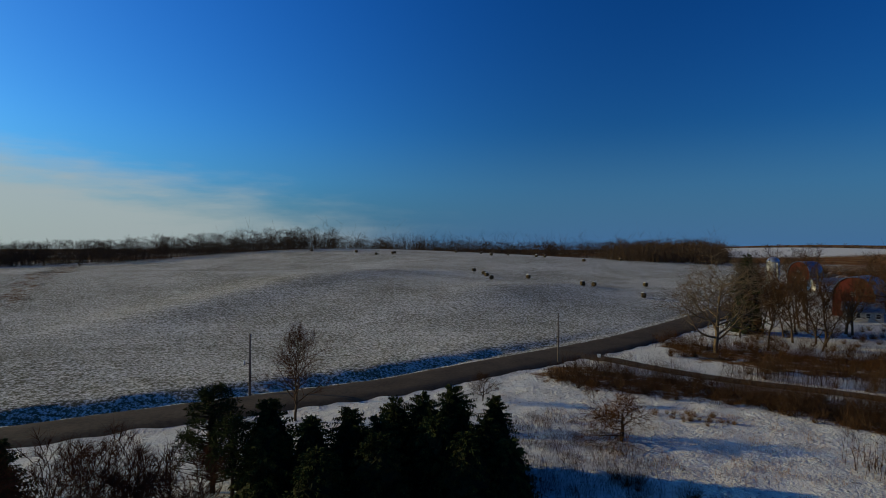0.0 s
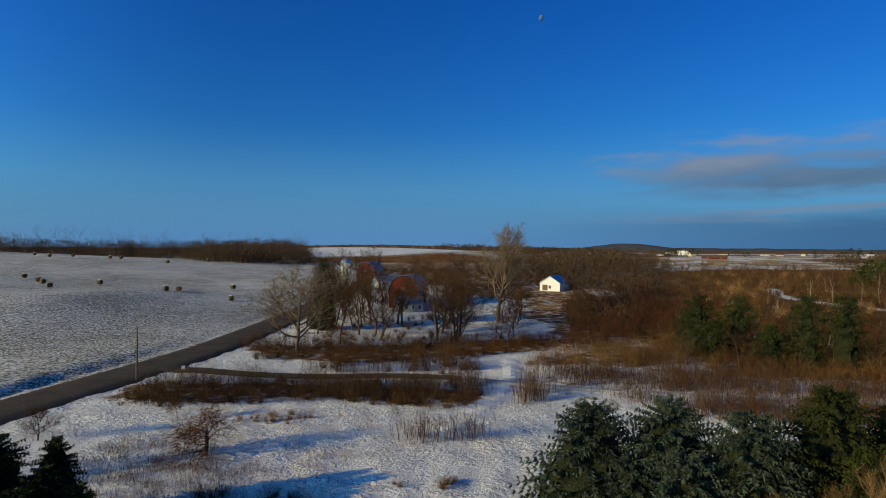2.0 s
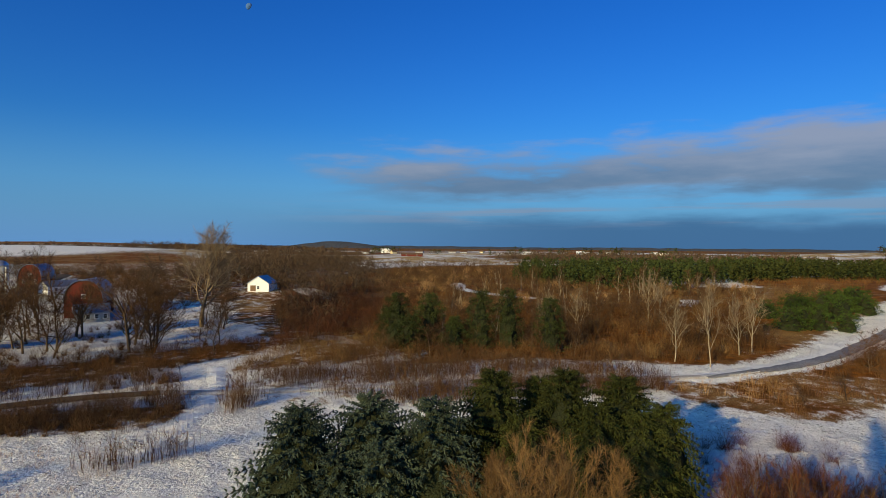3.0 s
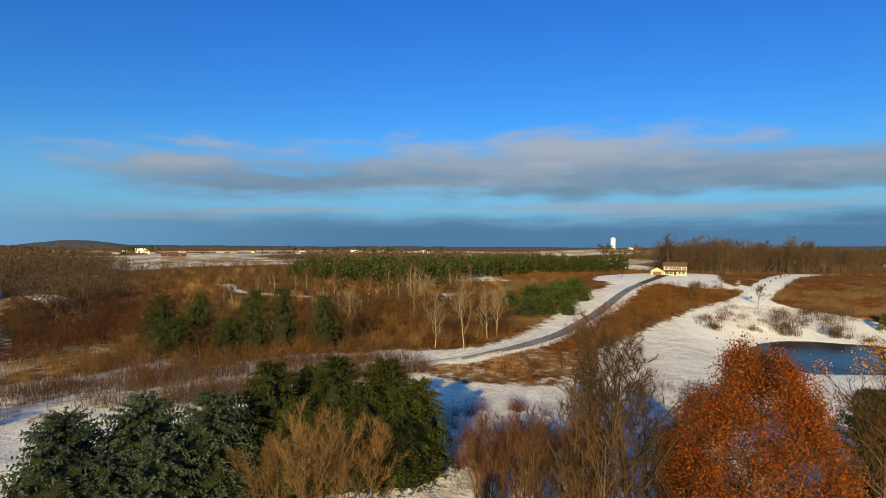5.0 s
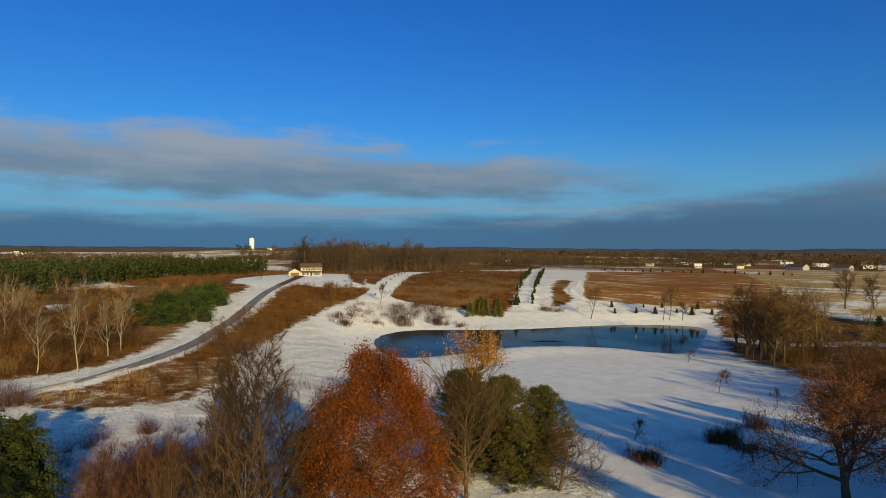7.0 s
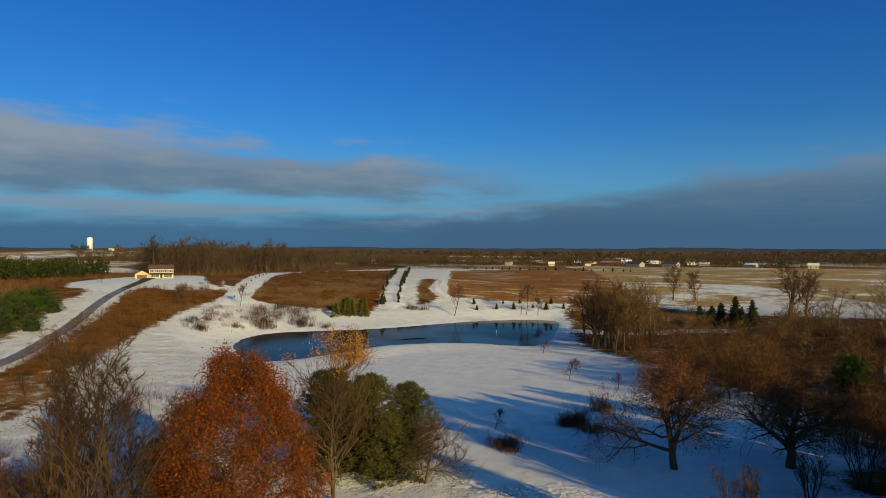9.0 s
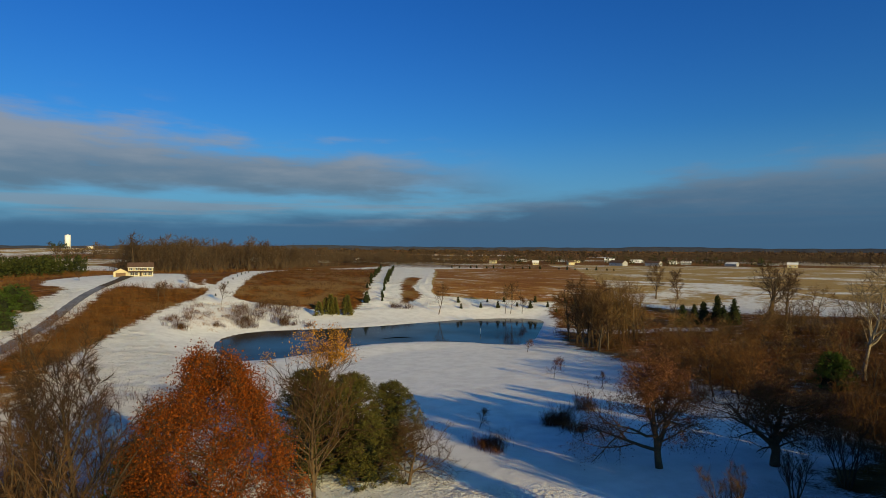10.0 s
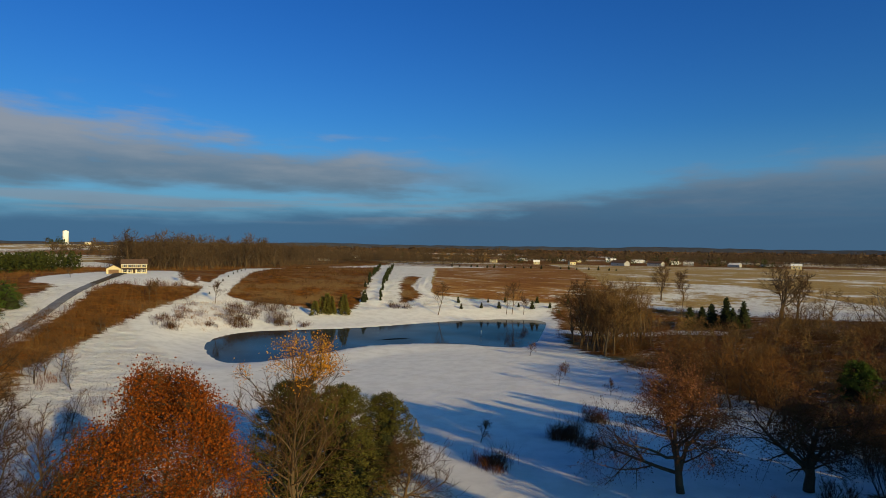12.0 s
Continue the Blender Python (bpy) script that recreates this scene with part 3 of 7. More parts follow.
# ---- land cover of the plan ----
BRUSH = {  # plan outlines of brushland: (strength, outline)
    "drive_strip": (0.62, ((35, 87), (46, 95), (62, 80), (72, 68), (80, 52), (72, 45), (63, 51), (56, 66), (46, 72), (37, 81))),
    "hedge": (0.62, ((73, 117), (67, 100), (74, 89), (84, 80), (106, 71), (124, 61), (142, 66), (126, 84), (92, 104))),
    "east_near": (0.74, ((112, 44), (119, 29), (141, 45), (180, 90), (420, 130), (520, 40), (420, -40), (290, -50), (262, -82), (247, -112), (224, -119), (192, -94), (130, -49), (115, -26), (118, -6), (116, 14), (112, 30))),
    "drive_side": (0.95, ((117, -49), (131, -62), (160, -86), (217, -132), (213, -149), (205, -163), (194, -164), (187, -148), (172, -123), (150, -97), (129, -76), (114, -59))),
    "drive_foot": (0.62, ((90, -24), (108, -22), (120, -46), (116, -62), (100, -56), (84, -40))),
    "yard_side": (0.95, ((207, -166), (224, -178), (270, -226), (300, -250), (330, -262), (300, -215), (262, -196), (228, -172))),
    "brown_field": (1.0, ((188, -164), (206, -184), (262, -248), (300, -310), (270, -370), (246, -340), (150, -202), (148, -182), (164, -172))),
    "yard_back": (0.9, ((232, -112), (262, -84), (330, -100), (400, -200), (292, -262), (272, -214), (300, -185), (270, -135))),
    "south_wood": (0.68, ((53, -172), (87, -263), (49, -249), (-26, -222), (-120, -200), (-120, -60), (-16, -64), (-14, -90), (18, -130), (34, -146))),
    "lane_side": (0.95, ((210, -172), (228, -180), (262, -212), (285, -236), (268, -236), (240, -206), (212, -180))),
    "house_wood": (0.9, ((306, -192), (420, -252), (560, -330), (560, -600), (330, -470), (300, -300), (300, -240))),
    "farm_wood": (0.6, ((140, 64), (190, 58), (420, 130), (600, 330), (330, 340), (262, 262), (215, 178), (196, 150), (196, 122), (160, 96))),
    "field_edge": (0.46, ((-90, 196), (-81, 194), (-98, 266), (-134, 398), (-150, 400), (-116, 268))),
    "track_strip": (0.40, ((83, 11), (76, 38), (84, 48), (104, 53), (120, 25), (112, -16), (98, -18), (88, -1))),
    "gap_fill": (0.60, ((96, 63), (124, 61), (142, 66), (141, 45), (120, 36), (108, 50))),
    "plot": (0.85, ((134, -207), (178, -271), (170, -278), (159, -258), (151, -243), (140, -231), (131, -221))),
}
STRAW = {
    "south_field": (0.79, ((133, -228), (238, -400), (176, -540), (54, -252))),
    "near_south": (0.53, ((97, -332), (58, -258), (50, -250), (-33, -244), (-5, -300), (22, -342))),
    "far_south": (0.66, ((227, -612), (79, -678), (-120, -687), (-90, -400), (-60, -250), (-33, -252), (-5, -300), (22, -340), (97, -330), (150, -470))),
}
SMOOTH = {  # mown snow with no tufts
    "lawn": (1.0, ((20, -52), (80, -70), (110, -88), (150, -100), (180, -130), (150, -180), (120, -215), (60, -240), (36, -150), (16, -120), (-12, -84), (-6, -60))),
    "yard": (1.0, ((260, -118), (330, -170), (272, -214), (206, -166), (217, -123))),
    "strip": (1.0, ((190, -159), (297, -263), (290, -269), (180, -165))),
    "ridge": (0.8, ((400, 520), (560, 480), (860, 640), (760, 860), (500, 760))),
    "path": (0.7, ((60, 40), (83, 47), (105, 63), (100, 66), (79, 53), (56, 46))),
}


LANES = (  # plan lines of mown or driven snow, and half their width
    (((107, -27), (119, -44), (131, -56), (143, -66), (163, -82), (187, -100), (206, -115), (225, -132)), 3.0),
    (((139, -197), (165, -235), (200, -285), (240, -340), (290, -415)), 2.4),
    (((127, -224), (137, -231), (147, -241), (152, -251), (158, -263), (171, -285), (212, -352), (266, -447)), 1.9),
    (((182, -150), (210, -180), (240, -212), (272, -246), (292, -266)), 5.0),
    (((203, -44), (209, -47), (216, -47)), 2.8),
    (((290, 48), (262, 40), (240, 20), (228, 2)), 2.4),
    (((56, 43), (80, 50), (104, 64)), 2.0),
    (((222, 90), (232, 97), (246, 110)), 5.0),
    (((144, -203), (288, -404)), 5.5),
    (((83, 61), (86.5, 48), (92, 33), (96, 22), (102.5, 3), (105.3, -12), (106, -22), (111, -34)), 1.7),
    (((560, -255), (640, -300), (760, -360), (860, -420)), 48.0),
    (((56, -196), (38, -194), (24, -198), (14, -196)), 3.6),
)


def zone(x, y, zones, soft, straight=False):
    out = np.zeros(x.shape)
    for level, outline in zones.values():
        d = side_of(x, y, np.array(outline, float) if straight else rounded(outline, 4))
        out = np.maximum(out, level * np.clip(0.5 - d / soft, 0, 1))
    return out


def make_ground():
    radii = [0.0]
    while radii[-1] < 4700:
        r = radii[-1]
        radii.append(r + (max(1.4, 0.0125 * r) if r < 420 else 0.04 * r))
    r = np.array([0.03] + radii[1:])
    # finer towards the side that the flight looks at
    a = np.radians(np.r_[np.linspace(-50, 205, 560, endpoint=False), np.linspace(205, 310, 40, endpoint=False)])
    n = len(a)
    x, y = (r[:, None] * np.sin(a)).ravel(), (r[:, None] * np.cos(a)).ravel()
    x, y = np.r_[x, 0], np.r_[y, 0]
    near = np.clip(1 - np.hypot(x, y) / 500, 0, 1)
    flat = zone(x, y, SMOOTH, 10.0)
    z = height(x, y) + near * (0.10 - 0.085 * flat) * (np.sin(x * 0.9 + 2 * np.sin(y * 0.31)) * np.sin(y * 0.8 + np.sin(x * 0.27)))
    k = np.arange(len(r) - 1)[:, None] * n
    j = np.arange(n)[None]
    quads = np.stack([k + j, k + (j + 1) % n, k + n + (j + 1) % n, k + n + j], -1).reshape(-1, 4)[:, ::-1]
    even = np.arange(0, n, 2)
    hub = np.stack([np.full(n // 2, len(x) - 1), (even + 2) % n, even + 1, even], 1)
    me = mesh("ground", np.stack([x, y, z], 1), np.concatenate([quads, hub]), "ground", True)
    wob = 5 * np.sin(x * 0.11 + 3 * np.sin(y * 0.05)) * np.sin(y * 0.13 + 2 * np.sin(x * 0.04))
    brush = zone(x + 0.5 * wob, y - 0.5 * wob, BRUSH, 8.0)
    straw = zone(x, y, STRAW, 2.5, True)
    # lanes and clearings where the brush is cut
    for line, half in LANES:
        q = rounded(line, 10, False)
        d = np.full(x.shape, 1e9)
        near = (x > q[:, 0].min() - 20) & (x < q[:, 0].max() + 20) & (y > q[:, 1].min() - 20) & (y < q[:, 1].max() + 20)
        d[near] = np.min(np.hypot(x[near, None] - q[None, :, 0], y[near, None] - q[None, :, 1]), 1)
        open_ = np.clip((d - half + 1.2) / 2.4, 0, 1)
        brush, straw, flat = brush * open_, straw * open_, np.maximum(flat, 1 - open_)
    # distance: alternating dull woods and snowy fields
    far = np.clip((np.hypot(x, y) - 430) / 150, 0, 1)
    az = np.degrees(np.arctan2(x, y)) % 360
    patch = np.sin(x * 0.006 + 2 * np.sin(y * 0.0045)) * np.sin(y * 0.0075 + 1.7 * np.sin(x * 0.005))
    south = np.clip((az - 112) / 20, 0, 1) * (az < 300)
    brush = np.maximum(brush, far * np.clip(0.35 + 0.9 * patch + 0.35 * south, 0, 1))
    brush = np.maximum(brush, np.clip((np.hypot(x, y) - 1500) / 400, 0, 1) * 0.75)
    brush = brush - (brush - 0.1) * np.clip(0.5 - side_of(x, y, rounded(SMOOTH["ridge"][1], 4)) / 120, 0, 1)
    brush = np.where(side_of(x, y, np.array(STRAW["far_south"][1], float)) < 0, brush * 0.1, brush)
    straw = np.maximum(straw, far * np.clip(0.5 - 0.8 * patch, 0, 0.6) * np.clip((1500 - np.hypot(x, y)) / 400, 0, 1))
    tuft = np.clip(1.0 - flat, 0.0, 1) * np.where(y > 0.52 * x + 84, 0.75, 0.37)
    col = np.stack([brush, straw, tuft, np.ones(len(x))], 1).astype(np.float32)
    attr = me.color_attributes.new("cover", "FLOAT_COLOR", "POINT")
    attr.data.foreach_set("color", col.ravel())
    return tagged(new("ground", me), "rolling snow-dusted farmland with brown brush patches", "ground", kind="structure")


make_ground()


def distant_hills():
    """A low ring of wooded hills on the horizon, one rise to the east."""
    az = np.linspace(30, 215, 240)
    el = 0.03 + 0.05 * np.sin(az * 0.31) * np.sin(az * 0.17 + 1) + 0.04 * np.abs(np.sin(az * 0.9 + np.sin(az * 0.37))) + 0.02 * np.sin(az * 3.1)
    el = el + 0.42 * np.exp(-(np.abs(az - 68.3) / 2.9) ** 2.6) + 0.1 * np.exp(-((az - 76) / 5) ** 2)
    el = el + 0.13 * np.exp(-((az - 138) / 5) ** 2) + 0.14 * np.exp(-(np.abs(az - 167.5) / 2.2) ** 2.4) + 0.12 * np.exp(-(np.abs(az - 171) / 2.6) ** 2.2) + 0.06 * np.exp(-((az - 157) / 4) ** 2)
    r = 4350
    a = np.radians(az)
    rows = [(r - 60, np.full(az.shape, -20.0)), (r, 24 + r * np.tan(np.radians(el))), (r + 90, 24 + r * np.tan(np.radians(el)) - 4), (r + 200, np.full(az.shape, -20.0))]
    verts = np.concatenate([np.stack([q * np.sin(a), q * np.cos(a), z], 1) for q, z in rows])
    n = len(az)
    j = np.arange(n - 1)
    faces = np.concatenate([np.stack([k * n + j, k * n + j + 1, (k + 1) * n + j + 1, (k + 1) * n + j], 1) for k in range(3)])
    # the hills' haze comes from their material's blue-grey, not from any air
    tagged(new("backdrop", mesh("backdrop", verts, faces, "hazed_hill", True)), "low wooded hills along the far horizon", "hills", kind="structure")


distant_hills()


def ribbon(name, line, widths, mat, label, category, lift=0.06, crown=0.0, across=5):
    """A road or path that follows the land."""
    pts = rounded(line, 12, closed=False)
    w = np.interp(np.linspace(0, 1, len(pts)), np.linspace(0, 1, len(widths)), widths)
    t = np.gradient(pts, axis=0)
    t /= np.linalg.norm(t, axis=1, keepdims=True)
    nrm = np.stack([-t[:, 1], t[:, 0]], 1)
    s = np.linspace(-0.5, 0.5, across)
    xy = pts[:, None] + nrm[:, None] * (w[:, None] * s)[..., None]
    wob = 0.12 * np.sin(np.arange(len(pts)) * 1.7)[:, None, None] * np.abs(s)[None, :, None] * 2 * nrm[:, None]
    xy = xy + wob
    z = height(xy[..., 0], xy[..., 1]) + 0.1 + lift + crown * (1 - 4 * s[None] ** 2)
    z[:, 0] -= 0.22
    z[:, -1] -= 0.22
    verts = np.concatenate([xy, z[..., None]], -1).reshape(-1, 3)
    i, j = np.meshgrid(np.arange(len(pts) - 1), np.arange(across - 1), indexing="ij")
    k = i * across + j
    faces = np.stack([k, k + across, k + across + 1, k + 1], -1).reshape(-1, 4)[:, ::-1]
    return tagged(new(name, mesh(name, verts, faces, mat, True)), label, category, kind="structure")


ribbon("road", ROAD, (9.6, 9.6, 9.6), "asphalt", "worn brownish asphalt country road between snowy verges", "road", 0.1, 0.06, 9)
ribbon("farm_drive", ((48, 106), (52, 100.5), (58, 90), (65, 81), (77, 70.3), (83, 61)), (6, 4.2, 3.8, 3.6), "asphalt", "dark wet farm driveway leaving the road", "driveway", 0.24, 0.03)
ribbon("farm_track", ((83, 61), (86.5, 48), (92, 33), (96, 22), (102.5, 3), (105.3, -12), (106, -22), (111, -34), (118, -43)), (3.0, 2.6, 1.6), "track", "snowy farm track through brown brush", "track", 0.2, across=7)
ribbon("house_drive", ((107, -28), (112, -35), (119, -45), (130, -57), (142, -67), (162, -83), (186, -101), (205, -116), (222, -131)), (0.8, 3.2, 3.0, 3.0, 3.2), "wet_drive", "slushy grey driveway climbing to the house", "driveway", 0.26)
ribbon("house_apron", ((221, -130), (232, -140), (246, -152), (258, -161), (264, -165.5)), (3.4, 3.6, 4.5, 6.0), "asphalt", "cleared dark asphalt drive before the garage", "driveway", 0.32)


def make_pond():
    n = len(SHORE)
    centre = SHORE.mean(0)
    rings = [centre + (SHORE - centre) * s for s in (1.02, 0.7, 0.4, 0.15)]
    verts = np.concatenate([np.c_[r, np.full(n, POND_LEVEL)] for r in rings])
    j = np.arange(n)
    faces = np.concatenate([np.stack([k * n + j, k * n + (j + 1) % n, (k + 1) * n + (j + 1) % n, (k + 1) * n + j], 1) for k in range(3)])
    faces = np.concatenate([faces[:, :3], faces[:, [0, 2, 3]], np.stack([np.full(n - 2, 3 * n), 3 * n + j[1:-1], 3 * n + j[2:]], 1)])
    me = mesh("pond", verts, faces, "water")
    if sum(p.normal.z for p in me.polygons) < 0:
        me.flip_normals()
    tagged(new("pond", me), "still dark blue farm pond between snowy banks", "water", kind="structure")
    pipe = thing("pond_post", "thin white marker post standing in the pond", "post", at=(78, -172, POND_LEVEL - 1))
    part("shaft", Solid().lathe(((0.09, 0), (0.09, 2.6), (0.03, 2.75)), 8).done("shaft", "trim", True), pipe)


make_pond()


# ---- trees ----
def grow(seed, h, r, limbs=9, fork=0.3, angle=50, up=0.25, ratio=0.55, kids=(7, 6, 5), wander=0.14, lean=0.0, stems=1, base_len=None):
    """Branch pieces of a bare tree by rank: rows of two ends and two radii; and the tips of the twigs."""
    rng = random.Random(seed)
    ranks = [[], [], [], []]
    tips = []

    def branch(p, d, length, rad, rank):
        n = (8, 6, 4, 2)[rank]
        step = length / n
        pts = [p]
        for i in range(n):
            w = wander * (1.5 if rank else 0.6)
            d = Vector((d.x + rng.gauss(0, w), d.y + rng.gauss(0, w), d.z + rng.gauss(0, w) + up * 0.35 * (0.5 if rank == 3 else 1))).normalized()
            q = p + d * step
            r0, r1 = rad * (1 - 0.85 * i / n), rad * (1 - 0.85 * (i + 1) / n)
            ranks[rank].append((*p, *q, r0, r1))
            p = q
            pts.append(p)
        if rank == 3:
            tips.append(tuple(p))
            return
        count = limbs if rank == 0 else kids[rank - 1]
        start = fork if rank == 0 else 0.2
        for c in range(count):
            u = start + (1 - start) * (c + rng.random() * 0.8) / count
            i = min(n - 1, int(u * n))
            q = pts[i].lerp(pts[i + 1], u * n - i)
            axis = (pts[i + 1] - pts[i]).normalized()
            side = axis.orthogonal().normalized()
            side.rotate(Matrix.Rotation(c * 2.4 + rng.random() * 1.2, 3, axis))
            th = radians(angle * rng.uniform(0.7, 1.25) * (1.0 if rank else 1.15 - 0.5 * u))
            nd = axis * math.cos(th) + side * math.sin(th)
            sub = length * ratio * rng.uniform(0.75, 1.2) * (1.15 - 0.55 * u if rank else 1.2 - 0.6 * (u - start) / (1 - start + 1e-6))
            branch(q, nd, sub, max(0.008, rad * (1 - 0.85 * u) * 0.62), rank + 1)

    for s in range(stems):
        t = 2 * math.pi * s / max(1, stems) + rng.random()
        tilt = lean if stems == 1 else lean + 0.28
        branch(Vector((0.25 * math.cos(t) * (stems > 1), 0.25 * math.sin(t) * (stems > 1), -0.3)), Vector((tilt * math.cos(t), tilt * math.sin(t), 1)).normalized(), (base_len or h) * rng.uniform(0.9, 1.0), r, 0)
    z = max(t[2] for t in tips)
    k = h / z
    ranks = [np.array(q) * np.array([k, k, k, k, k, k, 1, 1]) if q else np.zeros((0, 8)) for q in ranks]
    return ranks, np.array(tips) * k


def tree_parts(ob, ranks, bark, twig, seed, sides=(7, 5, 3), least=0.012, sprays=3, spray=0.9):
    """Trunk, limbs and a crown of branches, twigs and fine sprays."""
    rng = np.random.default_rng(seed)
    v, f = tubes(ranks[0], sides[0])
    part("trunk", mesh("trunk", v, f, bark, True), ob)
    v, f = tubes(np.maximum(ranks[1], np.r_[[-1e9] * 6, least, least]), sides[1])
    tagged(part("branchwork", mesh("branchwork", v, f, bark, True), ob), kind="stuff")
    v, f = tubes(np.maximum(ranks[2], np.r_[[-1e9] * 6, least, least * 0.7]), sides[2])
    q = ranks[3]
    v2, f2 = spikes(q[:, :3], q[:, 3:6] + (q[:, 3:6] - q[:, :3]) * 0.3, np.maximum(q[:, 6], least * 0.8))
    src = np.concatenate([q, ranks[2]])
    i = np.repeat(np.arange(len(src)), sprays)
    p0 = src[i, :3] + (src[i, 3:6] - src[i, :3]) * rng.random((len(i), 1))
    d = src[i, 3:6] - src[i, :3]
    d = d / np.maximum(np.linalg.norm(d, axis=1, keepdims=True), 1e-6) + rng.normal(0, 0.6, (len(i), 3)) + np.array([0, 0, 0.25])
    p1 = p0 + d / np.linalg.norm(d, axis=1, keepdims=True) * (spray * rng.uniform(0.4, 1.2, (len(i), 1)))
    v3, f3 = slips(p0, p1, np.full(len(i), least * 1.2), seed)
    f = np.concatenate([f[:, :3], f[:, [0, 2, 3]], f2 + len(v), f3 + len(v) + len(v2)])
    tagged(part("crown", mesh("crown", np.concatenate([v, v2, v3]), f, twig), ob), kind="stuff")


def bare_tree(name, label, category, x, y, h, seed, bark="bark", twig="twig", r=None, group="", least=0.014, leaf=None, leaf_n=0, leaf_size=0.2, leaf_low=0.0, leaf_high=1.0, width=None, sprays=3, spray=None, taper=None, dome=None, **how):
    ob = thing(name, label, category, group, (x, y, lie(x, y) - 0.15), (seed * 67) % 360)
    ranks, tips = grow(seed, h, r or 0.022 * h, **how)
    if width:  # gather the crown to its true width
        span = np.quantile(np.hypot(tips[:, 0], tips[:, 1]), 0.93) * 2
        for q in ranks:
            q[:, [0, 1, 3, 4]] *= width / span
        tips[:, :2] *= width / span
    if taper:  # narrower towards the top
        for q in ranks:
            for c in (0, 3):
                q[:, c:c + 2] *= np.clip(taper[0] - taper[1] * q[:, c + 2:c + 3] / h, 0.12, 2)
    if dome:  # an even rounded crown, widest at a third of its height
        for q in ranks:
            for c in (0, 3):
                u = np.clip(q[:, c + 2] / h, 0, 1)
                way = np.arctan2(q[:, c + 1], q[:, c])
                most = dome * 0.5 * np.where(u < 0.4, 0.75 + 0.25 * u / 0.4, np.clip((1.02 - u) / 0.62, 0.02, 1) ** 0.8) * (1 + 0.15 * np.sin(2 * way + 7 * u) + 0.12 * np.sin(5 * way - 13 * u) + 0.08 * np.sin(9 * way + 29 * u))
                far = np.hypot(q[:, c], q[:, c + 1]) + 1e-6
                q[:, c:c + 2] *= np.where(far > most, most / far * (0.72 + 0.5 * np.tanh((far - most) / most)), 1.0)[:, None]
    tree_parts(ob, ranks, bark, twig, seed, least=least, sprays=sprays, spray=spray or 0.25 + 0.05 * h)
    if leaf:
        rng = np.random.default_rng(seed)
        src = np.concatenate([ranks[2], ranks[3]])
        mid = (src[:, :3] + src[:, 3:6]) / 2
        src = src[(mid[:, 2] > leaf_low * h) & (mid[:, 2] < leaf_high * h)]
        odds = rng.random(len(src)) ** 1.1
        i = rng.choice(len(src), leaf_n, p=odds / odds.sum())
        pts = src[i, :3] + (src[i, 3:6] - src[i, :3]) * rng.random((leaf_n, 1)) + rng.normal(0, 0.34, (leaf_n, 3))
        v, f = leaves(pts, leaf_size, seed)
        tagged(part("foliage", mesh("foliage", v, f, leaf), ob), kind="stuff")
    return ob


def grove(name, label, group, spots, seed, bark="bark", twig="twig", h=10.0, width=8.0, least=0.03, sprays=1, protos=3, **how):
    """Bare trees at plan spots (x, y, size): a few grown singly, the others copies turned and resized."""
    made = []
    for i, (x, y, k) in enumerate(spots):
        if i < protos:
            ob = thing(name, label, "tree", group, (x, y, lie(x, y) - 0.2), (seed * 67 + 90 * i) % 360)
            ob.scale = (k, k, k)
            rng = np.random.default_rng(seed + i)
            ranks, tips = grow(seed + i, h, 0.02 * h, **{**dict(limbs=11, fork=0.16, angle=46, up=0.25, ratio=0.5, kids=(5, 4)), **how})
            span = np.quantile(np.hypot(tips[:, 0], tips[:, 1]), 0.93) * 2
            for q in ranks:
                q[:, [0, 1, 3, 4]] *= width / span
            v, f = tubes(ranks[0], 6)
            part("trunk", mesh("trunk", v, f, bark, True), ob)
            v, f = tubes(np.maximum(ranks[1], np.r_[[-1e9] * 6, least, least]), 3)
            tagged(part("branchwork", mesh("branchwork", v, f, bark, True), ob), kind="stuff")
            q = np.concatenate([ranks[2], ranks[3]])
            v1, f1 = slips(q[:, :3], q[:, 3:6] + (q[:, 3:6] - q[:, :3]) * 0.4, np.maximum(q[:, 6] * 2, least * 1.6), seed)
            j = np.repeat(np.arange(len(q)), sprays)
            p0 = q[j, :3] + (q[j, 3:6] - q[j, :3]) * rng.random((len(j), 1))
            d = q[j, 3:6] - q[j, :3]
            d = d / np.maximum(np.linalg.norm(d, axis=1, keepdims=True), 1e-6) + rng.normal(0, 0.55, (len(j), 3)) + np.array([0, 0, 0.25])
            v2, f2 = slips(p0, p0 + d * (h * 0.075 * rng.uniform(0.4, 1.2, (len(j), 1))), np.full(len(j), least * 1.3), seed)
            tagged(part("crown", mesh("crown", np.concatenate([v1, v2]), np.concatenate([f1, f2 + len(v1)]), twig), ob), kind="stuff")
            made.append((ob, k))
        else:
            ob, _ = made[i % protos]
            c = copy_thing(ob, pose(x, y, lie(x, y) - 0.2, 0, 0, (i * 137 + seed) % 360))
            c.scale = (k, k, k * (0.9 + 0.2 * ((i * 7) % 5) / 4))


def spots_in(outline, n, seed, low=0.7, high=1.25, keep=()):
    x, y, rng = scatter(outline, n, seed, CLEAR + [(rounded(w, 14, False), d) for w, d in keep])
    return list(zip(x.tolist(), y.tolist(), rng.uniform(low, high, len(x)).tolist()))


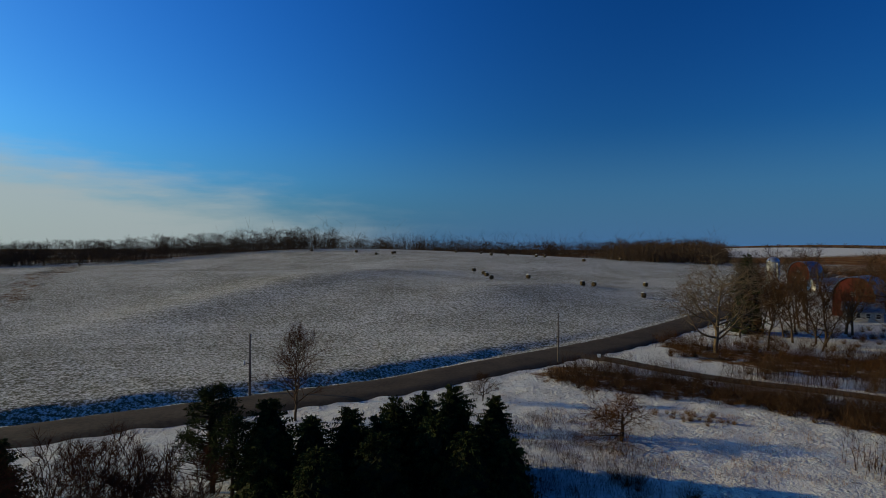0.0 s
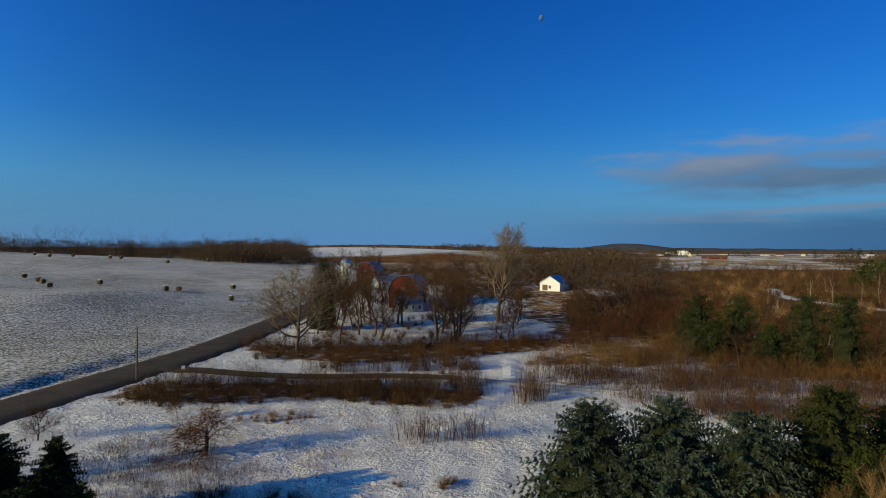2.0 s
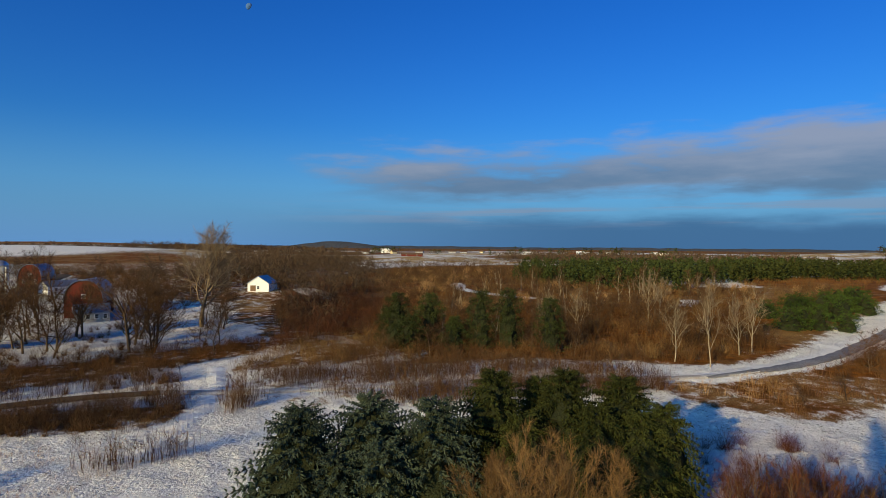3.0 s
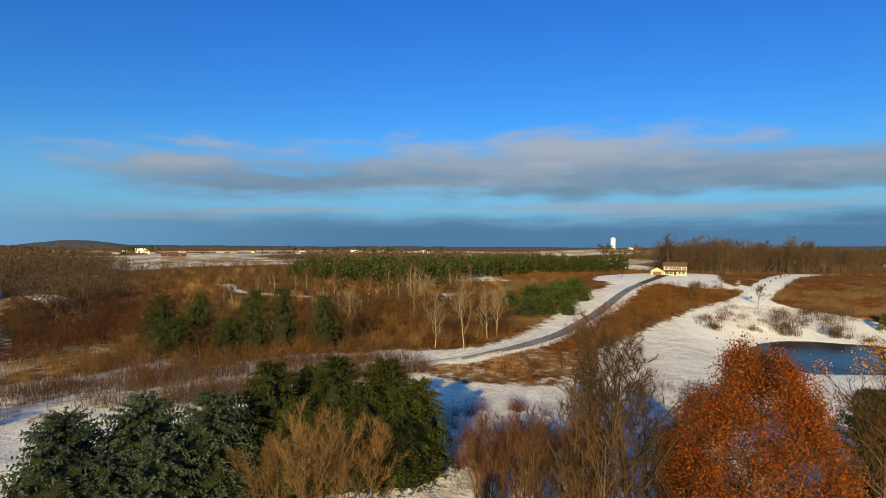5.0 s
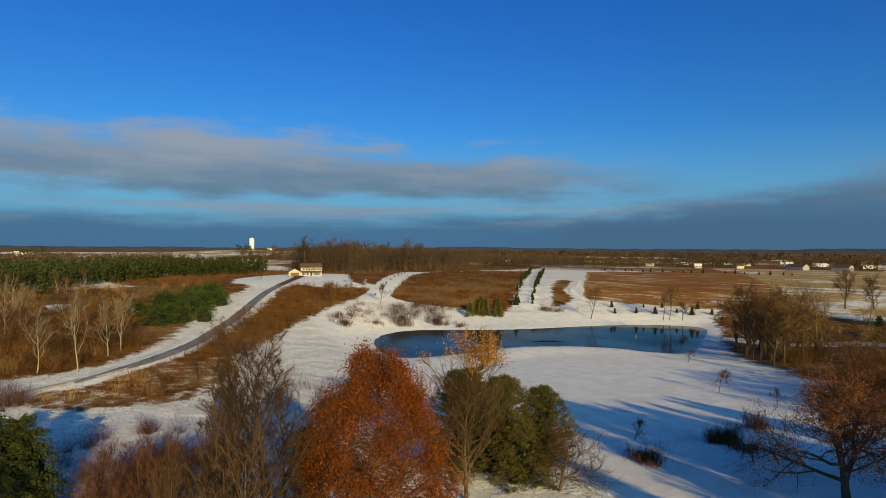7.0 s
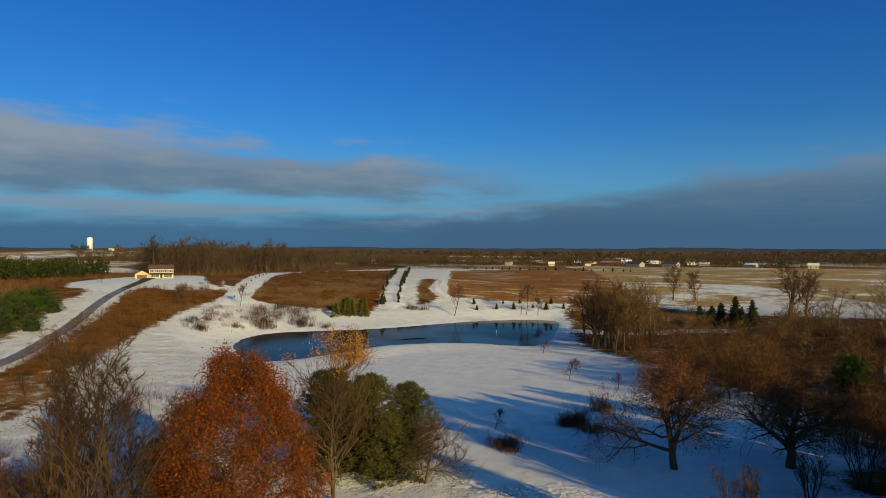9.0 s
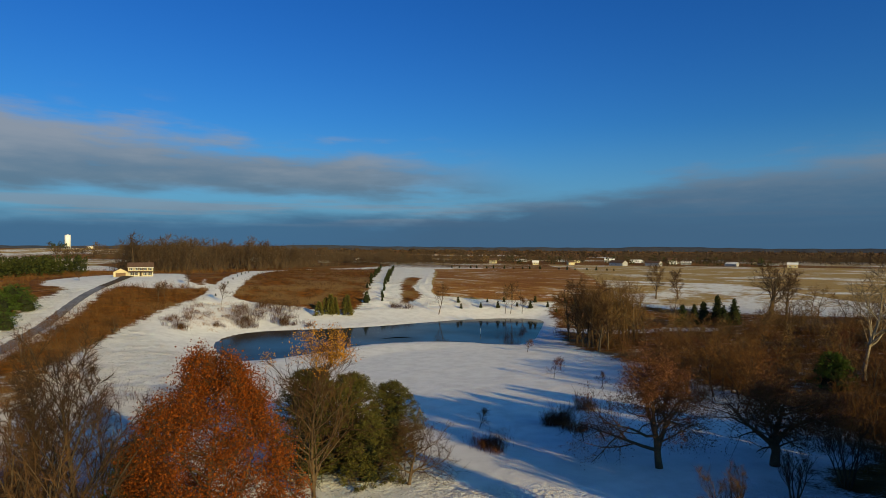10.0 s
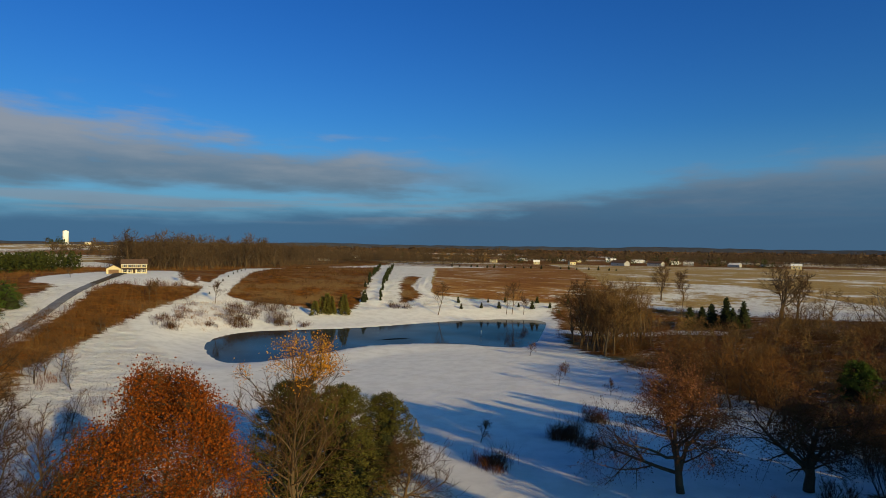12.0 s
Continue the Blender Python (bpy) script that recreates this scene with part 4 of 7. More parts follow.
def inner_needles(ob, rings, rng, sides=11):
    """A ragged needle mass round the trunk, coloured dark to stand for shade inside."""
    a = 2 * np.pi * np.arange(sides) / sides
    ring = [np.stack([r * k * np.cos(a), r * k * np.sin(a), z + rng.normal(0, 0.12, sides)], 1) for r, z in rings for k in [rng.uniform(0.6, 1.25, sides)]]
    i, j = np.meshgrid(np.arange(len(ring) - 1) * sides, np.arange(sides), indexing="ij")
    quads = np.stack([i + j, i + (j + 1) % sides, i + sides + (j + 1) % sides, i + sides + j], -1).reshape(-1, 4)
    part("inner_needles", mesh("inner_needles", np.concatenate(ring), quads, "needle_shade"), ob)


def conifer(name, label, x, y, h, spread, seed, needle="needle", category="tree", group="", density=1.0, droop=0.35, taper=0.8, bare=0.02, stations=8, blade=0.2):
    """A spruce: branches all round the trunk, each a drooping row of needle sprays."""
    ob = thing(name, label, category, group, (x, y, lie(x, y) - 0.1), (seed * 41) % 360)
    rng = np.random.default_rng(seed)
    part("trunk", Solid().lathe(((0.02 * h + 0.05, -0.2), (0.014 * h, h * 0.5), (0.02, h * 0.97)), 7).done("trunk", "bark_dark", True), ob)
    n = int(23 * h * density)
    u = np.clip(bare + (0.985 - bare) * np.sort(rng.random(n)) ** 1.15, 0, 0.985)
    a = np.arange(n) * 2.39996 + rng.normal(0, 0.4, n)
    lump = 1 + 0.16 * np.sin(3 * a + seed) * np.sin(9 * u + seed) + 0.1 * np.sin(40 * u)
    length = (spread * 0.5 * (1 - u) ** taper * lump * rng.uniform(0.74, 1.06, n) + 0.15)
    out = np.stack([np.cos(a), np.sin(a), 0 * a], 1)
    side = np.stack([-np.sin(a), np.cos(a), 0 * a], 1)
    s = np.linspace(0.25, 1, stations)
    axis = out[:, None] * (length[:, None] * s)[..., None]
    axis[..., 2] = (u * h)[:, None] + length[:, None] * ((0.5 * u - 0.02 + rng.normal(0, 0.06, n))[:, None] * s - (droop * (1 - 0.7 * u))[:, None] * s ** 2)
    q = np.repeat(axis.reshape(-1, 3), 6, 0)
    o = np.repeat(np.repeat(out, stations, 0), 6, 0)
    sd = np.repeat(np.repeat(side, stations, 0), 6, 0)
    m_ = len(q)
    g = np.repeat(np.repeat(0.22 + 0.085 * length, stations), 6) * np.tile(np.repeat(1.15 - 0.45 * s, 6), n)
    k = np.tile([-1.0, 1.0, 0.0, 0.0, -0.5, 0.5], m_ // 6)
    lift = np.tile([-0.3, -0.3, -0.9, 0.3, 0.0, -0.7], m_ // 6) + rng.normal(0, 0.22, m_)
    tip = q + (o * rng.uniform(0.35, 0.9, (m_, 1)) + sd * (k * rng.uniform(0.5, 1.1, m_) + rng.normal(0, 0.15, m_))[:, None]) * g[:, None]
    tip[:, 2] += g * lift
    q = np.concatenate([q, [[0, 0, h * 0.93]] * 3])
    tip = np.concatenate([tip, [[0.03, 0, h * 1.02], [0.3, 0.1, h * 0.97], [-0.2, 0.25, h * 0.965]]])
    v, f = blades(q, tip, np.r_[g * blade, 0.12, 0.12, 0.12], seed)
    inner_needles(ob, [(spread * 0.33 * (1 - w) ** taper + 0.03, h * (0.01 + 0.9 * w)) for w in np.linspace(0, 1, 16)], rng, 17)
    tagged(part("crown", mesh("crown", v, f, needle), ob), kind="stuff")
    return ob


def pine(name, label, x, y, h, spread, seed, needle="needle", group="", clumps=60, low=0.25, tuft=None, core=1.0):
    """A broad pine: limbs that end in bristling clumps."""
    ob = thing(name, label, "tree", group, (x, y, lie(x, y) - 0.1), (seed * 41) % 360)
    rng = np.random.default_rng(seed)
    part("trunk", Solid().lathe(((0.02 * h + 0.06, -0.2), (0.013 * h, h * 0.55), (0.03, h * 0.93)), 7).done("trunk", "bark_dark", True), ob)
    u = low + (1 - low) * rng.random(clumps) ** 0.8
    a = rng.uniform(0, 2 * np.pi, clumps)
    reach = spread * 0.5 * np.sqrt(np.clip(1 - ((u - low) / (1.04 - low)) ** 1.6, 0, 1)) * np.sqrt(rng.uniform(0.15, 1.1, clumps)) * (1 + 0.18 * np.sin(3 * a + seed + 5 * u))
    c = np.stack([reach * np.cos(a), reach * np.sin(a), u * h], 1)
    stem = np.c_[np.zeros((clumps, 2)), u * h - reach * 0.35, c, np.full(clumps, 0.05), np.full(clumps, 0.02)]
    v, f = tubes(stem, 3)
    tagged(part("branchwork", mesh("branchwork", v, f, "bark_dark"), ob), kind="stuff")
    k = 30
    size = tuft or spread * 0.05 + 0.3
    d = rng.normal(size=(clumps, k, 3))
    d[..., 2] = d[..., 2] * 0.7 + 0.3
    d /= np.linalg.norm(d, axis=2, keepdims=True)
    p0 = (c[:, None] + d * size * 0.15).reshape(-1, 3)
    p1 = (c[:, None] + d * size * rng.uniform(0.6, 1.25, (clumps, k, 1))).reshape(-1, 3)
    v, f = blades(p0, p1, np.full(len(p0), size * 0.12), seed)
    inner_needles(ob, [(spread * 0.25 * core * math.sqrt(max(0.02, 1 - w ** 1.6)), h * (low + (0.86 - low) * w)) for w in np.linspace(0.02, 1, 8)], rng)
    tagged(part("crown", mesh("crown", v, f, needle), ob), kind="stuff")
    return ob


# ---- thickets and woods: uncountable stems ----
def scatter(outline, n, seed, keep_off=()):
    rng = np.random.default_rng(seed)
    o = np.array(outline, float)
    lo, hi = o.min(0), o.max(0)
    x, y = rng.uniform(lo[0], hi[0], n * 4), rng.uniform(lo[1], hi[1], n * 4)
    ok = side_of(x, y, o) < 0
    for line, w in keep_off:
        ok &= np.min(np.hypot(x[:, None] - line[None, :, 0], y[:, None] - line[None, :, 1]), 1) > w
    return x[ok][:n], y[ok][:n], rng


CLEAR = [(rounded(line, 14, False), w) for line, w in (
    (((48, 106), (58, 90), (65, 81), (77, 70.3), (83, 61), (86.5, 48), (92, 33), (96, 22), (102.5, 3), (105.3, -12), (106, -22), (111, -34)), 2.6),
    (((107, -27), (119, -44), (131, -56), (143, -66), (163, -82), (187, -100), (206, -115), (225, -132)), 5.0),
    (((56, 43), (80, 50), (104, 64)), 3.2),
    (((203, -44), (209, -47), (216, -47)), 4.0),
    (((290, 48), (262, 40), (240, 20), (228, 2)), 3.0),
    (((182, -150), (210, -180), (240, -212), (272, -246), (292, -266)), 5.5))]


def thicket(name, outline, shrubs, stems, h, mat, label, category, seed, thick=0.014, flare=0.5, clump=0.8, twigs=5, fine=False):
    """Brush: many-stemmed shrubs, each stem with side twigs, all in one mesh."""
    x, y, rng = scatter(outline, shrubs, seed, CLEAR)
    n = len(x) * stems
    bx = np.repeat(x, stems) + rng.normal(0, clump, n)
    by = np.repeat(y, stems) + rng.normal(0, clump, n)
    tall = np.repeat(rng.uniform(0.4, 1.0, len(x)) + 0.5 * (rng.random(len(x)) < 0.12), stems) * h * rng.uniform(0.6, 1.1, n)
    p0 = np.stack([bx, by, height(bx, by)], 1)
    a = rng.uniform(0, 2 * np.pi, n)
    k = rng.uniform(0.05, flare, n)
    p1 = p0 + np.stack([np.cos(a) * k * tall, np.sin(a) * k * tall, tall], 1)
    v, f = slips(p0, p1, np.full(n, thick * 2), seed) if fine else spikes(p0, p1, np.full(n, thick))
    i = np.repeat(np.arange(n), twigs)
    u = rng.uniform(0.25, 0.95, (n * twigs, 1))
    q0 = p0[i] + (p1[i] - p0[i]) * u
    d = rng.normal(0, 0.6, (n * twigs, 3))
    d[:, 2] = np.abs(d[:, 2]) + 0.35
    v2, f2 = slips(q0, q0 + d * (tall[i] * 0.36)[:, None], np.full(n * twigs, thick * 1.6), seed + 1)
    me = mesh(name, np.concatenate([v, v2]), np.concatenate([f, f2 + len(v)]), mat)
    return tagged(new(name, me), label, category, kind="stuff")


def mounds(name, outline, n, h, mat, label, category, seed, slim=0.03, stems=70, wide=0.62, keep_off=()):
    """Rounded bare shrubs: stems that fan out from each root into a dome of fine twigs, in one mesh."""
    x, y, rng = scatter(outline, n, seed, CLEAR + [(rounded(w, 14, False), d) for w, d in keep_off])
    n = len(x)
    tall = h * rng.uniform(0.5, 1.15, n)
    i = np.repeat(np.arange(n), stems)
    m_ = len(i)
    a, u = rng.uniform(0, 2 * np.pi, m_), rng.random(m_) ** 0.6
    root = np.stack([x[i], y[i], height(x, y)[i]], 1) + np.c_[rng.normal(0, 0.12, (m_, 2)) * tall[i][:, None], np.zeros(m_)]
    lean = u * 1.15
    ray_ = np.stack([np.cos(a) * np.sin(lean) * wide * 1.3, np.sin(a) * np.sin(lean) * wide * 1.3, np.cos(lean) * 0.9 + 0.1], 1)
    tip = root + ray_ * (tall[i] * rng.uniform(0.55, 1.05, m_))[:, None]
    v, f = slips(root, tip, np.full(m_, slim * 1.6), seed)
    j = np.repeat(np.arange(m_), 3)
    q = root[j] + (tip - root)[j] * rng.uniform(0.45, 1.0, (len(j), 1))
    d = ray_[j] * 0.5 + rng.normal(0, 0.5, (len(j), 3)) + np.array([0, 0, 0.3])
    v2, f2 = slips(q, q + d * (tall[i][j] * 0.2)[:, None], np.full(len(j), slim), seed + 1)
    return tagged(new(name, mesh(name, np.concatenate([v, v2]), np.concatenate([f, f2 + len(v)]), mat)), label, category, kind="stuff")


PATTERNS = {}


def round_crown(seed, n=50, size=1.0, heavy=1.4):
    """Slip ends of a broad bare tree one metre high, its twigs in a few lobes."""
    rng = np.random.default_rng(700 + seed)
    trunk0 = np.array([[0, 0, 0], [0, 0, 0.3], [0.01, 0.02, 0.55]])
    trunk1 = np.array([[0, 0, 0.32], [0.01, 0.02, 0.57], [0.03, 0.01, 0.86]])
    a = np.arange(8) * 2.4 + rng.normal(0, 0.3, 8)
    lobe = np.stack([np.cos(a) * 0.2, np.sin(a) * 0.2, rng.uniform(0.2, 0.78, 8)], 1) * np.r_[1, 1, 1]
    lobe = np.concatenate([lobe, [[0.02, 0.03, 0.84]]])
    limb0 = np.c_[np.zeros((9, 2)), lobe[:, 2] * 0.55]
    i = np.arange(n) % 9
    d = rng.normal(size=(n, 3))
    d[:, 2] = d[:, 2] * 0.8 + 0.25
    d /= np.linalg.norm(d, axis=1, keepdims=True)
    p0 = lobe[i] + d * 0.12 * rng.random((n, 1)) ** 0.5
    p1 = p0 + (d + np.array([0, 0, 0.8])) * size * rng.uniform(0.07, 0.15, (n, 1))
    return np.concatenate([trunk0, limb0, p0]), np.concatenate([trunk1, lobe, p1]), np.r_[[0.7] * 3, [0.55] * 9, [heavy] * n]


def pattern(kind):
    """Slip ends of a few bare trees one metre high, for woods."""
    if kind not in PATTERNS:
        out = []
        for seed in range(5):
            if kind in ("round", "dense"):
                out.append(round_crown(seed) if kind == "round" else round_crown(seed, 230, 0.36, 0.62))
                continue
            how = dict(limbs=8, kids=(5, 4)) if kind == "full" else dict(limbs=8, kids=(4, 3), angle=54, up=0.16, ratio=0.52)
            ranks, _ = grow(900 + seed, 1.0, 0.018, **{**dict(fork=0.2, angle=44, up=0.28, ratio=0.46, wander=0.13), **how})
            rows = []
            for q, n in zip(ranks, (8, 6, 4, 2)):
                b = q.reshape(-1, n, 8)
                if n == 8:
                    b = b[:, ::2], b[:, 1::2]
                    rows += [(p, e, 1.0) for p, e in zip(b[0].reshape(-1, 8), b[1].reshape(-1, 8))]
                elif kind == "full" and n > 2:
                    h2 = n // 2
                    rows += [(p, e, 0.6) for p, e in zip(b[:, 0], b[:, h2 - 1])] + [(p, e, 0.5) for p, e in zip(b[:, h2], b[:, -1])]
                else:
                    rows += [(p, e, 0.5 if n > 2 else 0.42) for p, e in zip(b[:, 0], b[:, -1])]
            out.append((np.array([r[0][:3] for r in rows]), np.array([r[1][3:6] for r in rows]), np.array([r[2] for r in rows])))
        PATTERNS[kind] = out
    return PATTERNS[kind]


def woods(name, outline, trees, h, mat, label, seed, thick=0.09, kind="round", wide=1.0, category="wood", open_ways=()):
    """A bare wood: many trees in one mesh."""
    x, y, rng = scatter(outline, trees, seed, CLEAR + [(rounded(w, 14, False), d) for w, d in open_ways])
    z = height(x, y) - 0.2
    P0, P1, W = [], [], []
    for a, b, c in zip(x, y, z):
        p0, p1, w = rng.choice(5), None, None
        p0, p1, w = pattern(kind)[p0]
        s = h * rng.uniform(0.78, 1.08)
        t = rng.uniform(0, 2 * np.pi)
        k = s * wide * rng.uniform(0.8, 1.3)
        turn = np.array([[k * np.cos(t), -k * np.sin(t), 0], [k * np.sin(t), k * np.cos(t), 0], [0, 0, s]])
        at = np.array([a, b, c])
        P0.append(p0 @ turn.T + at), P1.append(p1 @ turn.T + at), W.append(w * thick * 2 + (w == 1.0) * s * 0.012)
    v, f = slips(np.concatenate(P0), np.concatenate(P1), np.concatenate(W), seed)
    return tagged(new(name, mesh(name, v, f, mat)), label, category, kind="stuff")


def pinewood(name, outline, trees, h, spread, mat, label, seed, k=60, low=0.0, spray=0.32):
    """A planted stand of evergreens, each crown a cone of bristling sprays, in one mesh."""
    x, y, rng = scatter(outline, trees, seed, CLEAR)
    n = len(x)
    z, tall = height(x, y), h * rng.uniform(0.55, 1.2, n)
    i = np.repeat(np.arange(n), k)
    m_ = n * k
    u = low + (1 - low) * rng.random(m_) ** 0.85
    a = rng.uniform(0, 2 * np.pi, m_)
    rad = spread * 0.5 * (1 - u) ** 0.7 * rng.uniform(0.3, 0.8, m_) + 0.05
    c = np.stack([x[i] + rad * np.cos(a), y[i] + rad * np.sin(a), z[i] + u * tall[i]], 1)
    g = spread * spray
    tip = c + np.stack([np.cos(a) * 0.8, np.sin(a) * 0.8, rng.uniform(-0.3, 0.9, m_)], 1) * (g * rng.uniform(0.6, 1.2, m_))[:, None]
    v, f = blades(c, tip, np.full(m_, g * 0.5), seed)
    me = mesh(name, v, f, mat)
    return tagged(new(name, me), label, "wood", kind="stuff")


# ---- near conifers by the road side ----
for i, (x, y, h, w) in enumerate(((-3.1, 51.0, 7.4, 8.2), (3.2, 47.5, 7.2, 8.0), (7.2, 49.5, 7.4, 7.6), (9.4, 49.0, 7.8, 7.4), (12.3, 50.0, 8.1, 8.6), (16.3, 50.5, 6.9, 6.0), (-17.4, 38.4, 8.6, 6.5), (0.2, 47.0, 6.8, 7.4), (9.8, 45.5, 6.9, 8.0), (14.0, 46.0, 6.2, 7.4), (5.0, 43.0, 6.4, 7.6), (0.6, 42.5, 5.8, 7.0), (-3.0, 46.0, 6.4, 7.2), (5.4, 47.0, 6.6, 7.0), (11.6, 43.0, 6.0, 7.4), (15.0, 43.0, 5.4, 6.0))):
    conifer("spruce_tree", "dark green spruce standing in a roadside row", x, y, h, w, 100 + i, group="roadside spruces", density=1.15, stations=7, taper=0.62, blade=0.36)
pine("pine_tree", "dark open pine at the end of a spruce row", -7.6, 51.0, 8.6, 6.0, 156, "needle", "", 260, 0.2, 0.55, 0.3)
pine("pine_tree", "small dark pine with a thin bare trunk", -5.6, 47.0, 7.0, 3.6, 157, "needle", "", 120, 0.45, 0.5, 0.3)
for i, (x, y, h, w) in enumerate(((41.9, 17.5, 9.8, 12.5), (44.9, 12.7, 10.3, 12.5), (45.3, 7.1, 10.0, 12.5), (41.5, 10.5, 7.4, 9.5), (41.0, 14.0, 6.6, 9.0))):
    conifer("spruce_tree", "blue-green spruce with full branches", x, y, h, w, 130 + i, "needle_blue", group="blue spruces", density=1.5, stations=8, taper=0.52, blade=0.34)
for i, (x, y, h, w) in enumerate(((50.4, 2.8, 11.6, 11.0), (51.0, -3.4, 11.8, 10.5), (52.0, -8.4, 11.2, 10.5), (50.5, -11.6, 9.4, 8.5), (47.5, 0.0, 8.6, 9.0), (48.5, -6.0, 9.4, 9.0), (47.0, 4.4, 8.0, 9.0), (49.0, -9.6, 8.8, 9.0), (54.5, -1.0, 10.4, 9.0))):
    conifer("spruce_tree", "tall olive-green spruce with drooping branches", x, y, h, w, 140 + i, "needle_moss", group="tall spruces", droop=0.55, density=1.6, stations=8, taper=0.48, blade=0.34)
for i, (x, y, h, w) in enumerate(((131, 34.3, 12.9, 10), (133.3, 27.1, 12.5, 10), (129.7, 14.7, 13.6, 9), (131.5, 8.6, 13.6, 9), (127.8, -0.8, 11.8, 8), (127, 20, 8, 7), (136, 38, 9, 8), (126, 30, 8.5, 8))):
    pine("pine_tree", "dark green pine standing in brown brush", x, y, h, w, 160 + i, "needle", "brushland pines", 190, 0.03)
for i, (x, y, h, w) in enumerate(((16.4, -207.8, 7.6, 6), (12.3, -207.3, 9.6, 6), (7.5, -206.5, 8.2, 6), (20, -214, 6, 5), (10.2, -204, 6.5, 5.5), (22.5, -206, 7.0, 6.5))):
    conifer("spruce_tree", "dark pointed evergreen at the wood's edge", x, y, h, w, 180 + i, group="wood edge evergreens", density=0.8, blade=0.5)
for i, (x, y, h, w) in enumerate(((-24, -48, 18, 11), (-30, -55, 19, 11), (-37, -50, 18, 11), (-24, -60, 16, 10), (-33, -63, 18, 11), (-45, -58, 20, 12), (-22, -38, 16, 9), (-40, -42, 18, 11), (-50, -50, 19, 12), (-38, -72, 18, 11), (-50, -68, 19, 12), (-27, -51.5, 17, 9), (-33.5, -53, 18, 10), (-27, -57.5, 17, 9), (-28.5, -45, 17, 9), (-31, -59, 18, 10), (-36, -58, 18, 10), (-26, -65, 15, 9), (-30, -68, 16, 9), (-28, -74, 15, 9))):
    conifer("spruce_tree", "tall dark spruce west of the lawn", x, y, h, w, 210 + i, group="western spruces", density=0.4, stations=3, blade=2.6)
# never in view, added only to shade the shrubs and snow
for i, (x, y, h, w) in enumerate(((8.6, -3.6, 12.0, 8.0), (10.4, -8.6, 11.6, 8.0))):
    conifer("spruce_tree", "unseen dark spruce added to shade the shrubs", x, y, h, w, 240 + i, group="shrub spruces", density=0.5, stations=3, blade=1.6)
pine("pine_tree", "small bushy green pine among bare trees", -14.7, -116.9, 5.8, 6.5, 190, "needle_bright", "", 200, 0.03)
pine("pine_tree", "olive green pine behind a leafless tree", 33.0, -48.2, 10.8, 9.5, 191, "needle_olive", "", 800, 0.02, 0.5, 0.7)
pine("pine_tree", "olive green pine beside a lawn", 29.0, -56.6, 8.4, 7.5, 192, "needle_olive", "", 520, 0.02, 0.48, 0.7)
pine("pine_tree", "olive green pine beside a lawn", 31.4, -52.4, 9.8, 8.5, 194, "needle_olive", "", 640, 0.02, 0.5, 0.7)
pine("pine_tree", "low olive green pine beside a lawn", 26.4, -49.5, 6.0, 6.5, 195, "needle_olive", "", 380, 0.02, 0.48, 0.6)
pine("pine_tree", "small dark pine behind an orange maple", 27.0, -25.5, 10.0, 5.0, 193, "needle", "", 300, 0.1, 0.4)

# ---- trees with leaves ----
bare_tree("maple_tree", "large maple full of orange autumn leaves", "tree", 20.5, -26.5, 16.7, 11, "bark", "twig", 0.26, least=0.018, leaf="leaf_orange", leaf_n=78000, leaf_size=0.105, leaf_low=0.14, width=19.0, limbs=30, fork=0.1, angle=50, up=0.22, ratio=0.44, kids=(9, 7, 6), dome=11.6)
bare_tree("poplar_tree", "leafless pale tree with amber leaves at its tips", "tree", 27.0, -42.2, 16.6, 12, "bark", "twig", 0.22, least=0.026, leaf="leaf_yellow", leaf_n=3600, leaf_size=0.12, leaf_low=0.79, width=12.5, sprays=1, limbs=30, fork=0.08, angle=36, up=0.42, ratio=0.52, kids=(6, 5, 5))
bare_tree("oak_tree", "spreading bare oak with a few dead brown leaves", "tree", 2.2, -66.9, 13.4, 13, "bark", "twig_rust", 0.42, least=0.02, leaf="leaf_brown", leaf_n=22000, leaf_size=0.12, width=15.5, sprays=5, limbs=14, fork=0.18, angle=58, up=0.18, ratio=0.66, kids=(8, 7, 5))
bare_tree("oak_tree", "bare oak with dead brown leaves on a thick trunk", "tree", -8.0, -73.2, 11.0, 14, "bark", "twig_rust", 0.55, least=0.018, leaf="leaf_brown", leaf_n=16000, leaf_size=0.12, width=14.5, sprays=5, limbs=14, fork=0.2, angle=58, up=0.18, ratio=0.66, kids=(8, 7, 5))

# ---- bare trees, one by one ----
bare_tree("willow_tree", "large bare spreading tree beside the farm road", "tree", 79.1, 102.6, 21.0, 21, "bark_tan", "bark_tan", 0.5, least=0.04, width=23.0, sprays=1, limbs=20, fork=0.16, angle=58, up=0.12, ratio=0.62, kids=(8, 7, 5))
bare_tree("ash_tree", "thin bare crooked tree near the farmyard", "tree", 92.1, 103.6, 14.0, 22, "bark_dark", "twig", 0.24, least=0.03, width=9, sprays=3, limbs=10, angle=40, wander=0.2)
bare_tree("ash_tree", "dark bare crooked tree before the barn", "tree", 109.1, 106.3, 16.0, 23, "bark_dark", "twig", 0.3, least=0.03, width=12, sprays=3, limbs=12, angle=46, wander=0.22)
bare_tree("maple_tree", "bare many-stemmed maple at the yard's edge", "tree", 115.4, 87.0, 15.5, 24, "bark_dark", "twig", 0.26, least=0.03, width=16, sprays=3, stems=3, limbs=10, fork=0.15, angle=48)
bare_tree("elm_tree", "very tall bare elm with an open top", "tree", 152, 99, 31.0, 25, "bark_tan", "bark_tan", 0.7, least=0.055, width=19, sprays=2, limbs=20, fork=0.25, angle=40, up=0.3, ratio=0.52, kids=(8, 6, 5))
